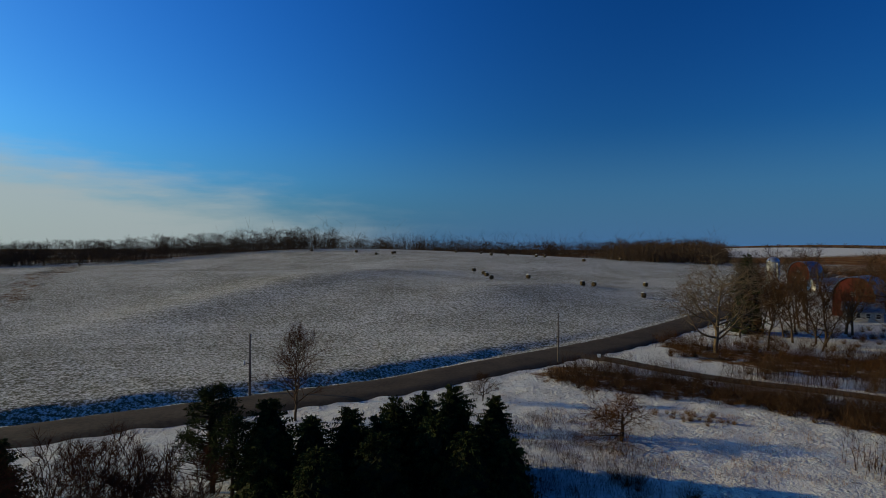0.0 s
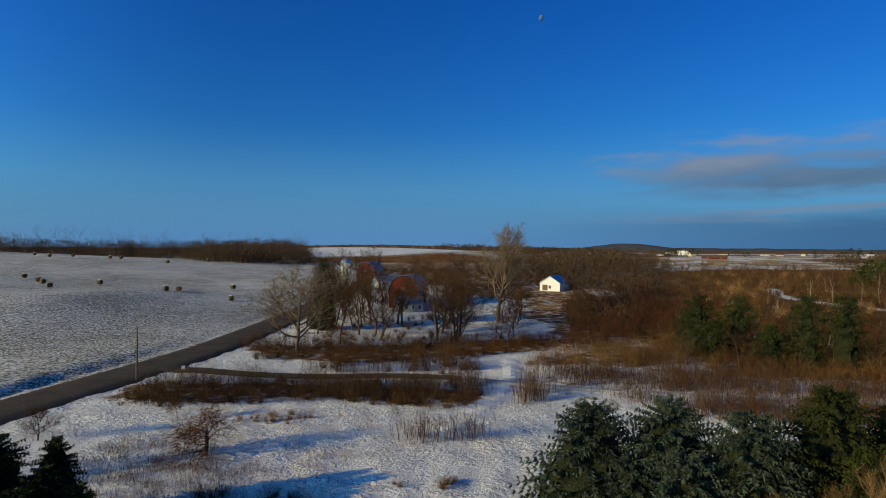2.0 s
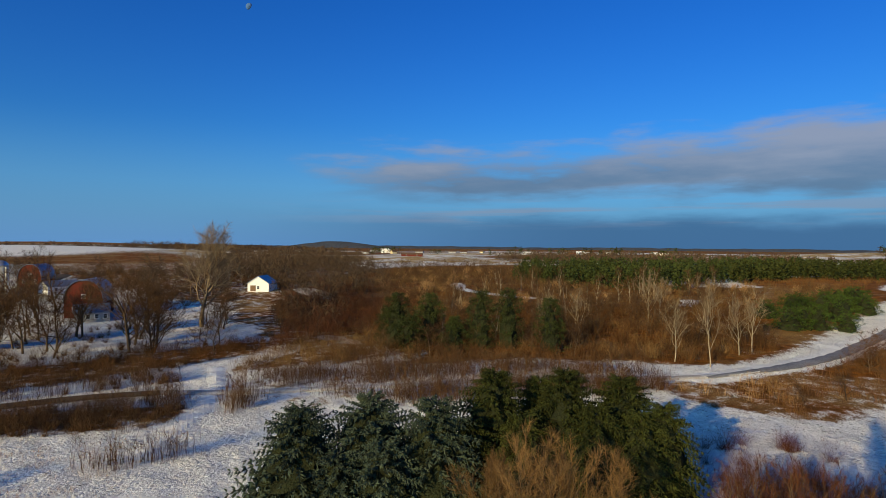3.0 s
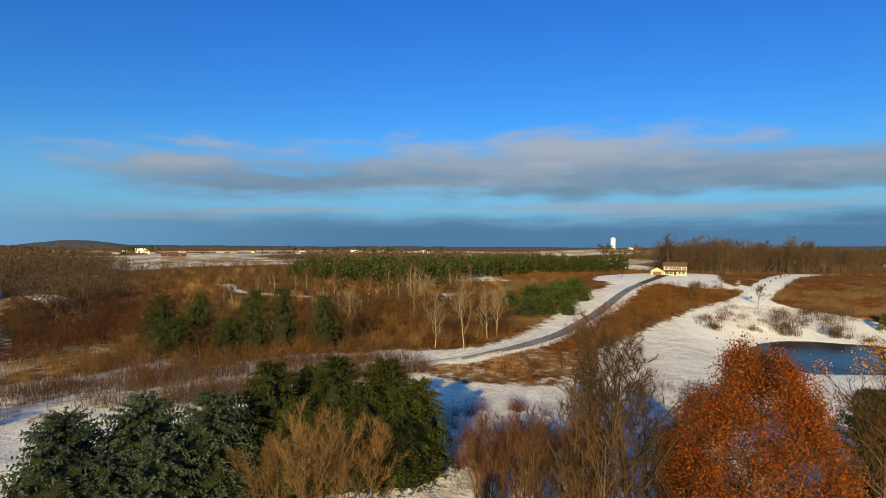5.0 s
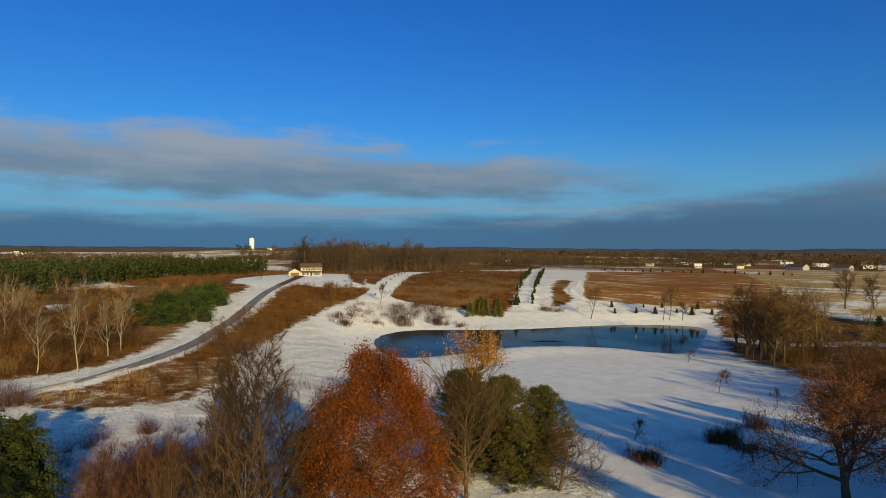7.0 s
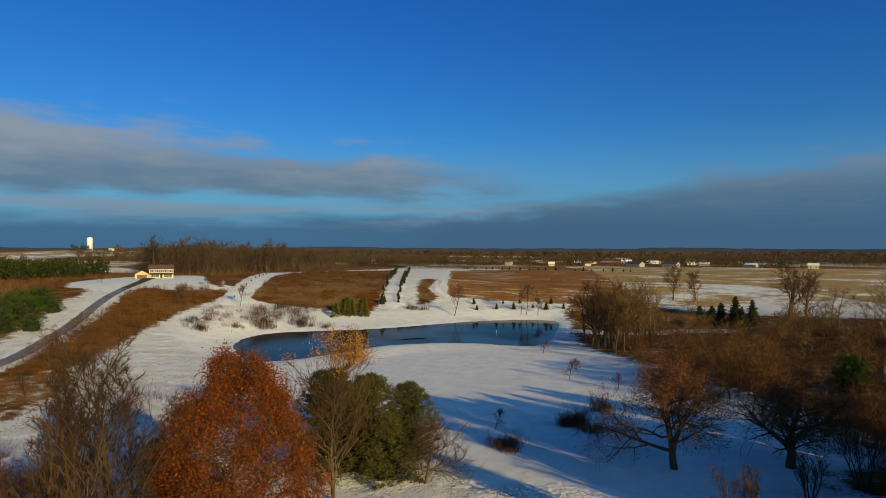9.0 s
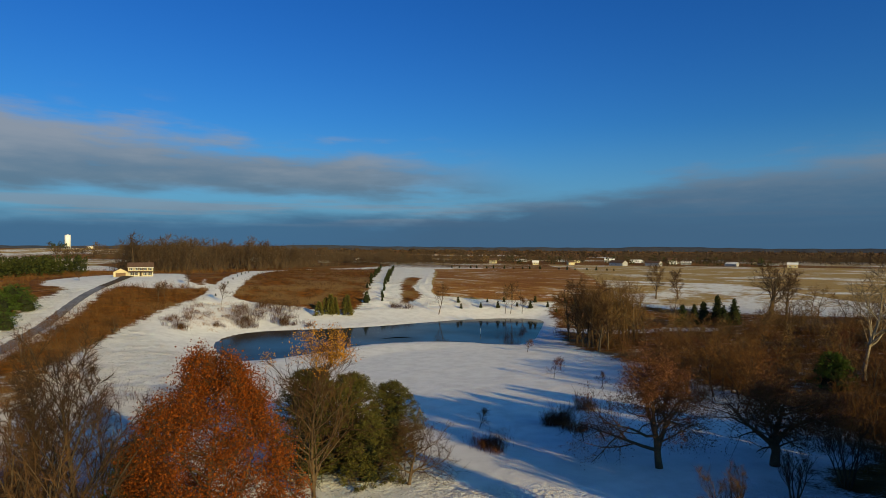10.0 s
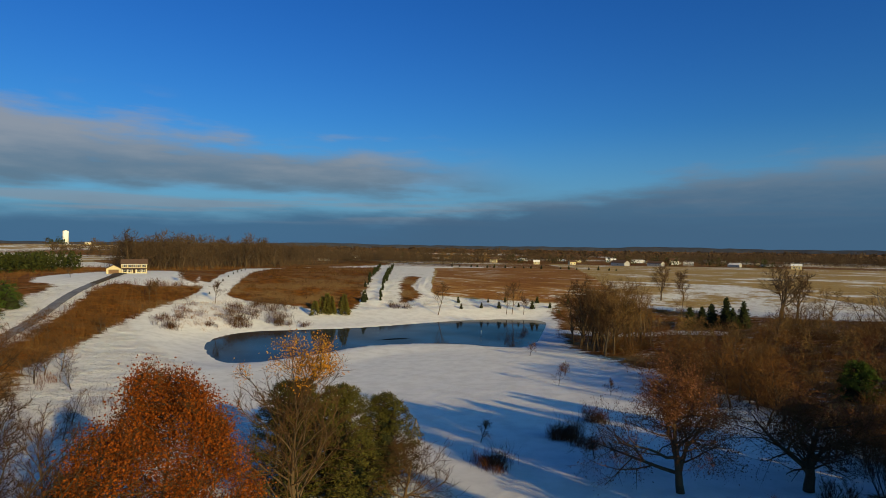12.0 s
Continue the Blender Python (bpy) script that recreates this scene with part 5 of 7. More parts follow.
bare_tree("apple_tree", "low gnarled bare apple tree in rough snow", "tree", 32.0, 56.4, 5.6, 26, "bark_dark", "twig_rust", 0.2, least=0.02, width=9.4, limbs=11, fork=0.22, angle=66, up=0.1, ratio=0.85, kids=(8, 7, 4), wander=0.22)
bare_tree("apple_tree", "small bare rounded tree near the road", "tree", 22.5, 75.2, 3.9, 27, "bark_dark", "twig", 0.1, least=0.014, width=4.6, limbs=10, fork=0.2, angle=56, ratio=0.62, kids=(7, 6, 4))
bare_tree("young_tree", "small bare tree at the brush edge", "tree", 36.7, 71.6, 3.2, 28, "bark_dark", "twig_rust", 0.07, least=0.014, limbs=8, angle=50, kids=(6, 5, 4))
bare_tree("ash_tree", "bare grey roadside tree beside a pole", "tree", -1.5, 70.9, 11.6, 29, "bark", "twig_red", 0.18, least=0.017, width=8.8, sprays=2, kids=(7, 6, 4), limbs=22, fork=0.22, angle=42, up=0.3, ratio=0.5)
bare_tree("apple_tree", "bare low many-branched tree beside the lawn", "tree", 22.4, -50.5, 7.2, 30, "bark", "twig", 0.2, least=0.018, width=9, limbs=10, fork=0.15, angle=62, up=0.1, ratio=0.75, kids=(8, 6, 4))
bare_tree("ash_tree", "tall bare tree with a full brown crown", "tree", 20.8, -19.4, 18.6, 31, "bark_dark", "twig_dark", 0.30, least=0.018, width=8.2, sprays=3, spray=0.6, limbs=34, fork=0.14, angle=40, up=0.1, ratio=0.36, kids=(9, 6, 4), wander=0.045)
bare_tree("ash_tree", "tall slender bare tree in a clump", "tree", 31.0, -22.0, 16.0, 32, "bark_dark", "twig_dark", 0.24, least=0.018, width=6.0, sprays=2, spray=0.6, limbs=24, fork=0.25, angle=38, up=0.1, ratio=0.36, kids=(7, 5, 4), wander=0.045)
for x, y, h, s, w in ((17.6, -15.6, 14.8, 33, 4.6), (19.0, -13.6, 14.2, 35, 4.2), (22.6, -16.2, 15.2, 36, 4.6), (14.8, -13.4, 13.6, 37, 4.0), (25.0, -18.2, 15.6, 38, 4.6), (33.0, -27.0, 13.0, 34, 4.6)):
    bare_tree("ash_tree", "slender bare tree in a clump", "tree", x, y, h, s, "bark", "twig", 0.16, least=0.016, width=w, sprays=2, spray=0.5, limbs=20, fork=0.3, angle=36, up=0.1, ratio=0.36, kids=(6, 4, 4), wander=0.045)
for i, (x, y, h) in enumerate(((163.5, -26.1, 15.4), (120, -25, 12.8), (116.3, -30.8, 16.7), (131.2, -42.4, 14.5), (128, -39, 12), (170, -30, 13), (152, -8, 12), (148, 2, 11))):
    bare_tree("poplar_tree", "pale-barked bare poplar rising from brush", "tree", x, y, h, 40 + i, "bark_pale", "bark_tan", 0.14, "bare poplars", least=0.026, sprays=1, width=6.5, limbs=11, fork=0.25, angle=40, up=0.3, ratio=0.5, kids=(6, 5, 4))
for i, (x, y, h) in enumerate(((43.2, -162.6, 19.5), (37.0, -157.9, 18.0), (33, -150, 15), (46, -172, 16), (42.2, -263.3, 15.4), (33.6, -264.6, 13), (-2, -230.6, 17.9), (-6.2, -223.5, 16.2))):
    bare_tree("ash_tree", "bare brown tree at the edge of a wood", "tree", x, y, h, 60 + i, "bark", "twig", None, "wood edge trees", least=0.03, sprays=3, limbs=12, fork=0.2, angle=40, up=0.3, ratio=0.5, kids=(7, 6, 4))
for i, (x, y, h, r) in enumerate(((112.4, -202.1, 13.5, 0.2), (90.5, -222.3, 13.5, 0.15), (86.5, -224.5, 7.2, 0.16), (92.4, -221.1, 12, 0.15), (253.3, -138.2, 4.6, 0.1), (215.2, -163.7, 6.7, 0.1), (182, -128, 8, 0.12), (190, -136, 7, 0.12), (176, -150, 9, 0.13))):
    bare_tree("ash_tree", "thin bare tree standing in snow", "tree", x, y, h, 80 + i, "bark", "twig", r, "lone bare trees", least=0.03, sprays=1, limbs=10, fork=0.3, angle=38, kids=(6, 5, 4))
for i, (x, y, h, tw) in enumerate(((49.6, -143.4, 3.9, "twig_rust"), (30.9, -112.7, 4.5, "twig_red"), (26.4, -72.9, 2.9, "twig"), (20, -108, 3.0, "twig"), (33, -122, 3.2, "twig"))):
    bare_tree("sapling", "small bare sapling on the snowy lawn", "sapling", x, y, h, 90 + i, "bark_dark", tw, 0.07, "lawn saplings", least=0.012, sprays=1, limbs=10, fork=0.3, angle=46, kids=(6, 5, 3))
for i, (x, y, h) in enumerate(((-6.1, -51.8, 6.3), (-9.8, -64.1, 4.6), (-14, -69.6, 6.4))):
    bare_tree("shrub", "bare many-stemmed grey shrub beside the lawn", "shrub", x, y, h, 95 + i, "bark", "twig", 0.08, "lawn edge shrubs", least=0.012, sprays=1, stems=7, limbs=7, fork=0.3, angle=26, up=0.3, ratio=0.4, kids=(4, 4, 3))
for i, (x, y, h) in enumerate(((35.2, -1.7, 11.0), (37.1, -5.0, 10.0), (38.5, 1.2, 8.5))):
    bare_tree("sumac", "tall bare rusty-stemmed bush", "shrub", x, y, h, 110 + i, "bark", "twig_tan", 0.06, "rusty bushes", least=0.012, sprays=2, stems=6, limbs=9, fork=0.3, angle=28, up=0.35, ratio=0.4, kids=(5, 4, 4))
for i, (x, y, h) in enumerate(((-14.5, 33, 10.5), (-11, 36, 9.5), (-18, 31, 9.5), (-7.5, 37, 8.0), (-21.5, 35, 9.0), (-14, 28.5, 8.5))):
    bare_tree("lilac_bush", "bare brown many-stemmed bush near the road", "shrub", x, y, h, 115 + i, "bark_dark", "twig_red", 0.12, "roadside bushes", least=0.018, sprays=3, stems=4, limbs=10, fork=0.15, angle=40, up=0.25, ratio=0.5, kids=(6, 5, 5))
for i, (x, y, h) in enumerate(((39.7, -19.1, 8.4), (38.4, -22.7, 7.4), (42, -16, 8.0), (37, -16, 6.5), (44, -21, 7.0), (42.5, -25, 6.5))):
    bare_tree("dogwood_bush", "bare dense bush with purplish red twigs", "shrub", x, y, h, 120 + i, "bark", "twig_red", 0.09, "reddish bushes", least=0.013, sprays=1, stems=6, limbs=8, fork=0.2, angle=26, up=0.3, ratio=0.4, kids=(5, 4, 4))

# ---- brush, woods and stands ----
thicket("brush_thicket", BRUSH["drive_strip"][1], 190, 20, 3.1, "twig", "low brown brush along the driveway", "brush", 1, 0.016, 0.6, 0.9, 6)
thicket("brush_thicket", BRUSH["hedge"][1], 200, 18, 3.4, "twig_rust", "rust-brown hedge brush before the farmyard", "brush", 2, 0.02)
thicket("sapling_thicket", ((70, 50), (78, 62), (84, 60), (92, 50), (88, 44), (76, 42), (64, 46)), 70, 8, 4.0, "twig", "upright brown saplings in a brushy strip", "brush", 3, 0.028, 0.25)
thicket("sapling_thicket", ((62, 88), (84, 86), (98, 74), (92, 64), (74, 74)), 70, 10, 4.2, "twig", "upright brown saplings beside the farm drive", "brush", 24, 0.024, 0.35)
thicket("sapling_thicket", ((49, 45), (52, 46), (56, 43), (59, 39), (55, 37), (51, 40)), 20, 8, 3.4, "twig", "clump of upright tan saplings in snow", "brush", 4, 0.028, 0.25)
thicket("brush_thicket", ((83, 20), (88, 40), (99, 54), (104, 48), (118, 20), (112, -18), (98, -20), (88, -2)), 760, 10, 2.9, "twig", "dense brown brush with crooked stems", "brush", 5, 0.028, 0.45, 1.3, 5)
thicket("brush_thicket", ((104, 48), (141, 45), (190, 60), (200, -60), (133, -48), (116, -26), (120, 20)), 1200, 14, 3.6, "twig_rust", "wide rust-brown brushland", "brush", 6, 0.03, twigs=3, fine=True)
EAST = ((108, 48), (141, 45), (190, 60), (200, -60), (133, -48), (118, -26), (120, 20))
EAST_FAR = ((200, 60), (300, 95), (420, 110), (420, -20), (290, -40), (230, -100), (196, -80), (190, -40))
for i, (ground_, n, h, mat) in enumerate(((EAST, 150, 3.8, "twig_tan"), (EAST, 110, 4.6, "twig"), (EAST, 130, 3.4, "twig_rust"), (EAST_FAR, 220, 4.4, "twig_tan"), (EAST_FAR, 160, 5.2, "twig"), (EAST_FAR, 120, 4.2, "straw"))):
    mounds("shrubs", ground_, n, h, mat, "rounded bare shrubs rising from brown brushland", "brush", 600 + i, 0.035 if ground_ is EAST else 0.06, 60)
for i, (n, h, mat) in enumerate(((90, 6.0, "twig_rust"), (80, 7.0, "twig"), (50, 5.0, "twig_tan"))):
    mounds("shrubs", ((-12, -88), (8, -108), (22, -132), (36, -156), (30, -190), (-20, -200), (-70, -180), (-60, -100), (-26, -80)), n, h, mat, "rounded bare thorn shrubs under a leafless wood", "brush", 610 + i, 0.03, 90, 0.7, ((((-10, -84), (-14.7, -117)), 5.0), (((14, -196), (40, -194)), 7.0)))
mounds("shrubs", BRUSH["drive_side"][1], 70, 2.8, "twig_rust", "rounded rusty shrubs beside the driveway", "brush", 615, 0.035, 60)
mounds("shrubs", BRUSH["hedge"][1], 60, 2.6, "twig_rust", "rounded rusty shrubs before the farmyard", "brush", 616, 0.022, 90)
mounds("shrubs", ((62, 88), (84, 86), (100, 72), (96, 62), (80, 66), (66, 78)), 26, 3.2, "twig", "rounded grey-brown shrubs beside the farm drive", "brush", 617, 0.02, 90)
mounds("shrubs", BRUSH["drive_strip"][1], 60, 2.2, "twig", "rounded brown shrubs along the driveway", "brush", 618, 0.018, 90)
thicket("brush_thicket", BRUSH["gap_fill"][1], 260, 14, 2.4, "twig_tan", "tan and rusty brush behind the farm track", "brush", 25, 0.024, twigs=3, fine=True)
thicket("brush_thicket", BRUSH["field_edge"][1], 150, 10, 1.0, "twig", "low brown weeds along the field edge", "brush", 26, 0.03, twigs=2, fine=True)
thicket("brush_thicket", ((118, 60), (142, 68), (185, 95), (230, 95), (200, 45), (150, 48)), 420, 20, 4.5, "twig_red", "dense dark reddish brush", "brush", 7, 0.03, twigs=3, fine=True)
thicket("brush_thicket", ((200, 60), (420, 130), (520, 40), (420, -40), (290, -50), (262, -82), (230, -112), (196, -92), (190, -50)), 1100, 11, 3.0, "twig_tan", "wide tan and brown brushland", "brush", 8, 0.05, twigs=3, fine=True)
thicket("brush_thicket", BRUSH["drive_side"][1], 420, 16, 2.8, "twig_rust", "rusty brush beside the driveway", "brush", 9, 0.026, twigs=3, fine=True)
thicket("brush_thicket", BRUSH["brown_field"][1], 750, 12, 1.3, "twig_rust", "even rust-brown weedy field", "brush", 10, 0.04, twigs=3, fine=True)
thicket("brush_thicket", BRUSH["yard_back"][1], 500, 12, 2.0, "twig_rust", "rusty brush behind the house yard", "brush", 11, 0.05, twigs=3, fine=True)
thicket("brush_thicket", ((53, -172), (87, -263), (49, -249), (-26, -222), (-100, -200), (-100, -60), (-20, -72), (-14, -92), (14, -130), (34, -148)), 700, 14, 2.8, "twig_rust", "tangled brown undergrowth of a bare wood", "brush", 12, 0.03, twigs=3, fine=True)
thicket("brush_thicket", ((-12, -76), (-8, -90), (-20, -112), (-44, -106), (-50, -75), (-24, -68)), 240, 18, 4.0, "twig_rust", "tangled brown brush at the wood's edge", "brush", 17, 0.02, 0.5)
thicket("brush_thicket", ((44, -14), (58, -18), (62, -28), (52, -34), (42, -28)), 60, 24, 3.4, "twig_red", "purplish brush in the spruces' shade", "brush", 18, 0.014, 0.4)
thicket("brush_thicket", ((84, -34), (100, -30), (108, -34), (120, -58), (108, -66), (92, -54)), 60, 14, 2.2, "twig_rust", "scattered rusty shrubs at the drive's foot", "brush", 19, 0.022, 0.5)
thicket("brush_thicket", ((58, -44), (78, -40), (92, -56), (80, -66), (60, -58)), 36, 12, 2.0, "twig", "bare shrubs in rough snow", "brush", 20, 0.02, 0.5)
grove("scrub_tree", "bare bushy tree beside the driveway", "driveway trees", spots_in(((112, -56), (122, -58), (138, -72), (156, -90), (162, -108), (146, -96), (124, -78), (108, -64)), 16, 64, 0.6, 1.2), 511, "bark", "twig_rust", h=6.5, width=7.5, least=0.024)
grove("scrub_tree", "small bare tree in rough snow", "meadow edge trees", [(92, -38, 0.8), (98, -46, 1.0), (84, -46, 0.7), (104, -58, 1.1), (76, -50, 0.8), (70, -46, 0.7), (96, -60, 0.9), (62, -52, 0.8)], 521, "bark_dark", "twig", h=5.5, width=5.5, least=0.02)
mounds("shrubs", ((50, -14), (62, -15), (74, -21), (73, -33), (58, -34), (48, -25)), 44, 3.0, "twig_red", "rounded purplish shrubs in blue shade", "brush", 626, 0.014, 80)
mounds("shrubs", ((24, 40), (26, 49), (31, 45), (33, 39), (29, 36)), 16, 1.7, "twig", "low brown weeds standing in thin snow", "brush", 622, 0.014, 80)
mounds("shrubs", ((38, 36), (40.5, 36.5), (43.5, 32), (41, 31)), 8, 1.0, "twig_tan", "low patch of tan weeds in thin snow", "brush", 623, 0.012, 80)
mounds("shrubs", ((57, 69), (63, 68), (72, 58), (69, 54), (60, 61)), 24, 4.2, "twig", "tall brown bushes beside the driveway", "brush", 624, 0.02, 100)
mounds("shrubs", ((40, 67), (47, 65), (51, 60), (45, 60)), 26, 1.0, "twig_tan", "low tan weeds in thin snow", "brush", 625, 0.012, 70)
mounds("shrubs", ((96, -22), (86, 0), (90, 18), (104, 16), (110, -14), (104, -24)), 46, 2.6, "twig_rust", "rounded rusty shrubs along the farm track", "brush", 619, 0.02, 80)
mounds("shrubs", ((74, 94), (98, 118), (136, 132), (150, 112), (122, 90), (96, 86)), 56, 2.8, "twig", "low grey-brown bushes under farmyard trees", "brush", 620, 0.022, 70)
for i, (n, h, mat) in enumerate(((170, 5.0, "twig"), (130, 6.5, "far_wood"), (90, 4.0, "twig_rust"))):
    mounds("shrubs", ((146, 66), (190, 60), (290, 96), (330, 200), (262, 262), (215, 178), (200, 150), (168, 100)), n, h, mat, "grey-brown scrub around the farm buildings", "brush", 622 + i, 0.05, 60, 0.62, (((((120, 66), (180, 98), (234, 124)), 8.0)), ((((222, 90), (232, 97), (246, 110)), 6.0))))
mounds("shrubs", ((74, 98), (98, 122), (130, 128), (140, 106), (112, 92)), 30, 2.0, "twig_tan", "low tan bushes under farmyard trees", "brush", 621, 0.022, 70)
thicket("bush", ((105, -20), (97, -20), (92, -36), (108, -44)), 26, 16, 1.6, "straw", "dry straw-coloured weeds at the drive's foot", "brush", 13, 0.02)
thicket("weed_patch", ((30, 44), (60, 40), (52, 62), (38, 74), (26, 66)), 220, 12, 0.55, "straw", "dry weeds poking out of rough snow", "weeds", 14, 0.012, 0.8, 0.6, 3)
thicket("weed_patch", ((16, 60), (30, 70), (34, 48), (24, 40), (18, 46)), 340, 12, 0.9, "twig_rust", "brown weeds poking out of snow beside spruces", "weeds", 15, 0.012, 0.8, 0.6, 3)
thicket("grass_tufts", ((-60, 40), (-20, 74), (22, 88), (50, 92), (80, 46), (60, 10), (56, -30), (20, -10), (-20, 20)), 3600, 5, 0.34, "straw", "dry grass tufts poking through thin snow", "grass", 16, 0.012, 1.0, 0.25, 0)

GARAGE_VIEW, BARN_VIEW = (((120, 66), (180, 98), (234, 124)), 7.0), (((100, 88), (158, 136)), 5.5)
grove("ash_tree", "bare brown tree near the farm buildings", "farmyard trees", spots_in(((86, 100), (100, 122), (128, 150), (150, 170), (162, 160), (150, 118), (128, 92), (108, 88)), 26, 51, 0.75, 1.3, (BARN_VIEW,)), 401, h=15, width=13.5, sprays=2)
grove("ash_tree", "bare brown tree along the farm road", "farm road trees", [(98, 119, 0.9), (104, 131, 1.0), (116, 140, 1.05), (112, 128, 0.9), (128, 148, 1.0), (140, 164, 1.1), (150, 160, 0.9), (158, 184, 1.1), (172, 176, 1.0), (120, 122, 0.8), (176, 204, 1.1), (138, 141, 1.15), (160, 163, 1.2), (125, 130, 1.1), (148, 152, 1.1)], 405, h=14, width=11)
conifer("spruce_tree", "dark dense evergreen behind a bare willow", 105, 125, 19.5, 10.5, 199, "needle_moss", density=0.8, taper=0.5)
grove("ash_tree", "bare brown tree behind the farm", "farm wood trees", spots_in(((150, 170), (200, 250), (280, 260), (270, 160), (215, 140), (185, 150), (170, 156)), 24, 52, 0.8, 1.3), 411, "bark", "far_wood", h=13, width=13, least=0.045)
grove("thorn_tree", "bare dark thorn tree at the yard's edge", "yard edge trees", spots_in(((112, 84), (118, 66), (142, 66), (170, 84), (160, 104), (132, 94)), 16, 53, 0.6, 1.2, (GARAGE_VIEW,)), 421, "bark_dark", "twig", h=10.5, width=11, least=0.03)
grove("scrub_tree", "bare scrubby tree rising from brown brush", "brushland scrub trees", spots_in(((104, 44), (141, 45), (200, 40), (200, -50), (140, -40), (124, -14), (124, 20)), 84, 54, 0.55, 1.25), 431, "bark", "twig", h=7.5, width=7.5, least=0.026)
grove("scrub_tree", "bare tree of a brown wood beside the lawn", "lawn wood trees", spots_in(((-12, -92), (6, -110), (20, -132), (30, -146), (10, -142), (-24, -136), (-60, -140), (-60, -100), (-26, -84)), 40, 55, 0.7, 1.2, ((((-10, -84), (-14.7, -117)), 6.0),)), 441, "bark", "twig_red", h=8, width=9.5, least=0.028)
grove("ash_tree", "bare tan tree of a thicket beside the lawn", "lawn corner trees", spots_in(((32, -152), (44, -160), (52, -180), (40, -190), (26, -178), (28, -160)), 32, 58, 0.75, 1.15), 461, "bark", "twig_tan", h=16.5, width=9, least=0.034, angle=34)
grove("scrub_tree", "low bare rusty tree in a wooded hollow", "hollow scrub", spots_in(((-10, -112), (22, -140), (36, -160), (32, -190), (-10, -196), (-50, -180), (-44, -120)), 60, 63, 0.55, 1.3, ((((-4, -150), (-14, -172)), 7.0),)), 501, "bark", "twig_tan", h=7.0, width=7.5, least=0.035)
grove("scrub_tree", "bare brown tree beyond a rusty hollow", "hollow trees", spots_in(((-20, -175), (20, -186), (30, -230), (-10, -232), (-60, -225), (-60, -180)), 20, 59, 0.6, 1.1, ((((20, -160), (16, -214)), 9.0), (((-4, -150), (-14, -190)), 8.0))), 471, "bark", "twig_tan", h=9.5, width=9, least=0.035)
bare_tree("poplar_tree", "large pale bare tree leaning over brown brush", "tree", -19.6, -126, 20.5, 46, "bark_pale", "bark_tan", 0.4, least=0.05, width=13.5, sprays=1, limbs=12, fork=0.22, angle=42, up=0.28, ratio=0.5, kids=(6, 5, 4), lean=0.16)
bare_tree("oak_tree", "old crooked dead tree at a field edge", "tree", -2.0, -217, 17.5, 15, "bark", "bark", 0.7, least=0.09, width=17, sprays=1, limbs=8, fork=0.3, angle=44, up=0.22, ratio=0.6, kids=(4, 3, 3), wander=0.26)
grove("scrub_tree", "bare rusty tree at the lawn's edge", "lawn edge trees", spots_in(((-14, -86), (4, -104), (18, -124), (10, -130), (-20, -108), (-26, -86)), 30, 56, 0.7, 1.1, ((((-10, -84), (-14.7, -117)), 5.0),)), 451, "bark_dark", "twig_rust", h=9, width=9.5, least=0.024)
grove("poplar_tree", "pale bare young poplar in brown brush", "brushland poplars", spots_in(((140, 50), (230, 40), (290, 30), (240, -20), (250, -60), (200, -60), (150, -40), (140, 0)), 46, 61, 0.6, 1.2), 481, "bark_pale", "twig", h=11, width=5.5, least=0.035, angle=32, limbs=9)
grove("scrub_tree", "bare dark tree in a reddish thicket", "thicket trees", spots_in(((118, 58), (142, 64), (190, 92), (240, 96), (210, 50), (150, 46)), 26, 62, 0.6, 1.1), 491, "bark_dark", "twig_red", h=7.5, width=8, least=0.03)
woods("bare_wood", ((-30, -150), (-26, -222), (-90, -200), (-110, -110), (-50, -120)), 110, 11, "twig", "brown leafless wood beside the lawn", 21, 0.06, "full", 1.5)
woods("bare_wood", ((-24, -82), (-70, -92), (-130, -200), (-150, -40), (-60, -30), (-46, -64)), 130, 14, "twig", "tall leafless wood west of the lawn", 36, 0.069, "full", 1.2)
woods("bare_wood", ((200, 60), (420, 130), (470, 60), (330, 0), (250, 10), (200, 0)), 240, 9.5, "twig", "brown leafless scrub wood", 22, 0.07, "full", 1.4)
woods("bare_wood", ((150, 60), (260, 75), (420, 130), (420, 210), (330, 200), (250, 140), (200, 110)), 420, 9, "far_wood", "brown leafless wood behind the brush", 23, 0.090, wide=1.30, open_ways=(GARAGE_VIEW,))
woods("bare_wood", ((316, -194), (420, -252), (470, -300), (460, -420), (340, -410), (330, -290), (300, -250), (304, -212)), 270, 19.5, "far_wood", "leafless brown wood behind the house", 24, 0.12, "dense", wide=1.30)
grove("oak_tree", "tall round-crowned bare tree behind the house", "house wood trees", spots_in(((318, -198), (352, -216), (400, -262), (400, -340), (350, -370), (326, -340), (302, -256), (306, -214)), 54, 65, 0.7, 1.2), 531, "bark", "far_wood", h=19.5, width=17, least=0.1, angle=52, fork=0.2)
woods("bare_wood", ((460, -420), (340, -430), (250, -460), (250, -520), (480, -560)), 360, 11, "far_wood", "leafless brown wood beyond the fields", 25, 0.154, wide=1.30)
woods("bare_wood", ((-155, 412), (-122, 402), (-90, 412), (-50, 430), (20, 446), (20, 490), (-200, 520), (-420, 470), (-300, 390)), 420, 17, "far_wood", "dark leafless wood behind the western field", 26, 0.230, "dense", wide=1.35)
woods("bare_wood", ((-120, 490), (-80, 520), (300, 540), (330, 520), (250, 470), (360, 470), (520, 700), (-100, 700)), 460, 18, "far_wood", "bare wood behind the hill crest", 27, 0.230, "dense", wide=1.35)
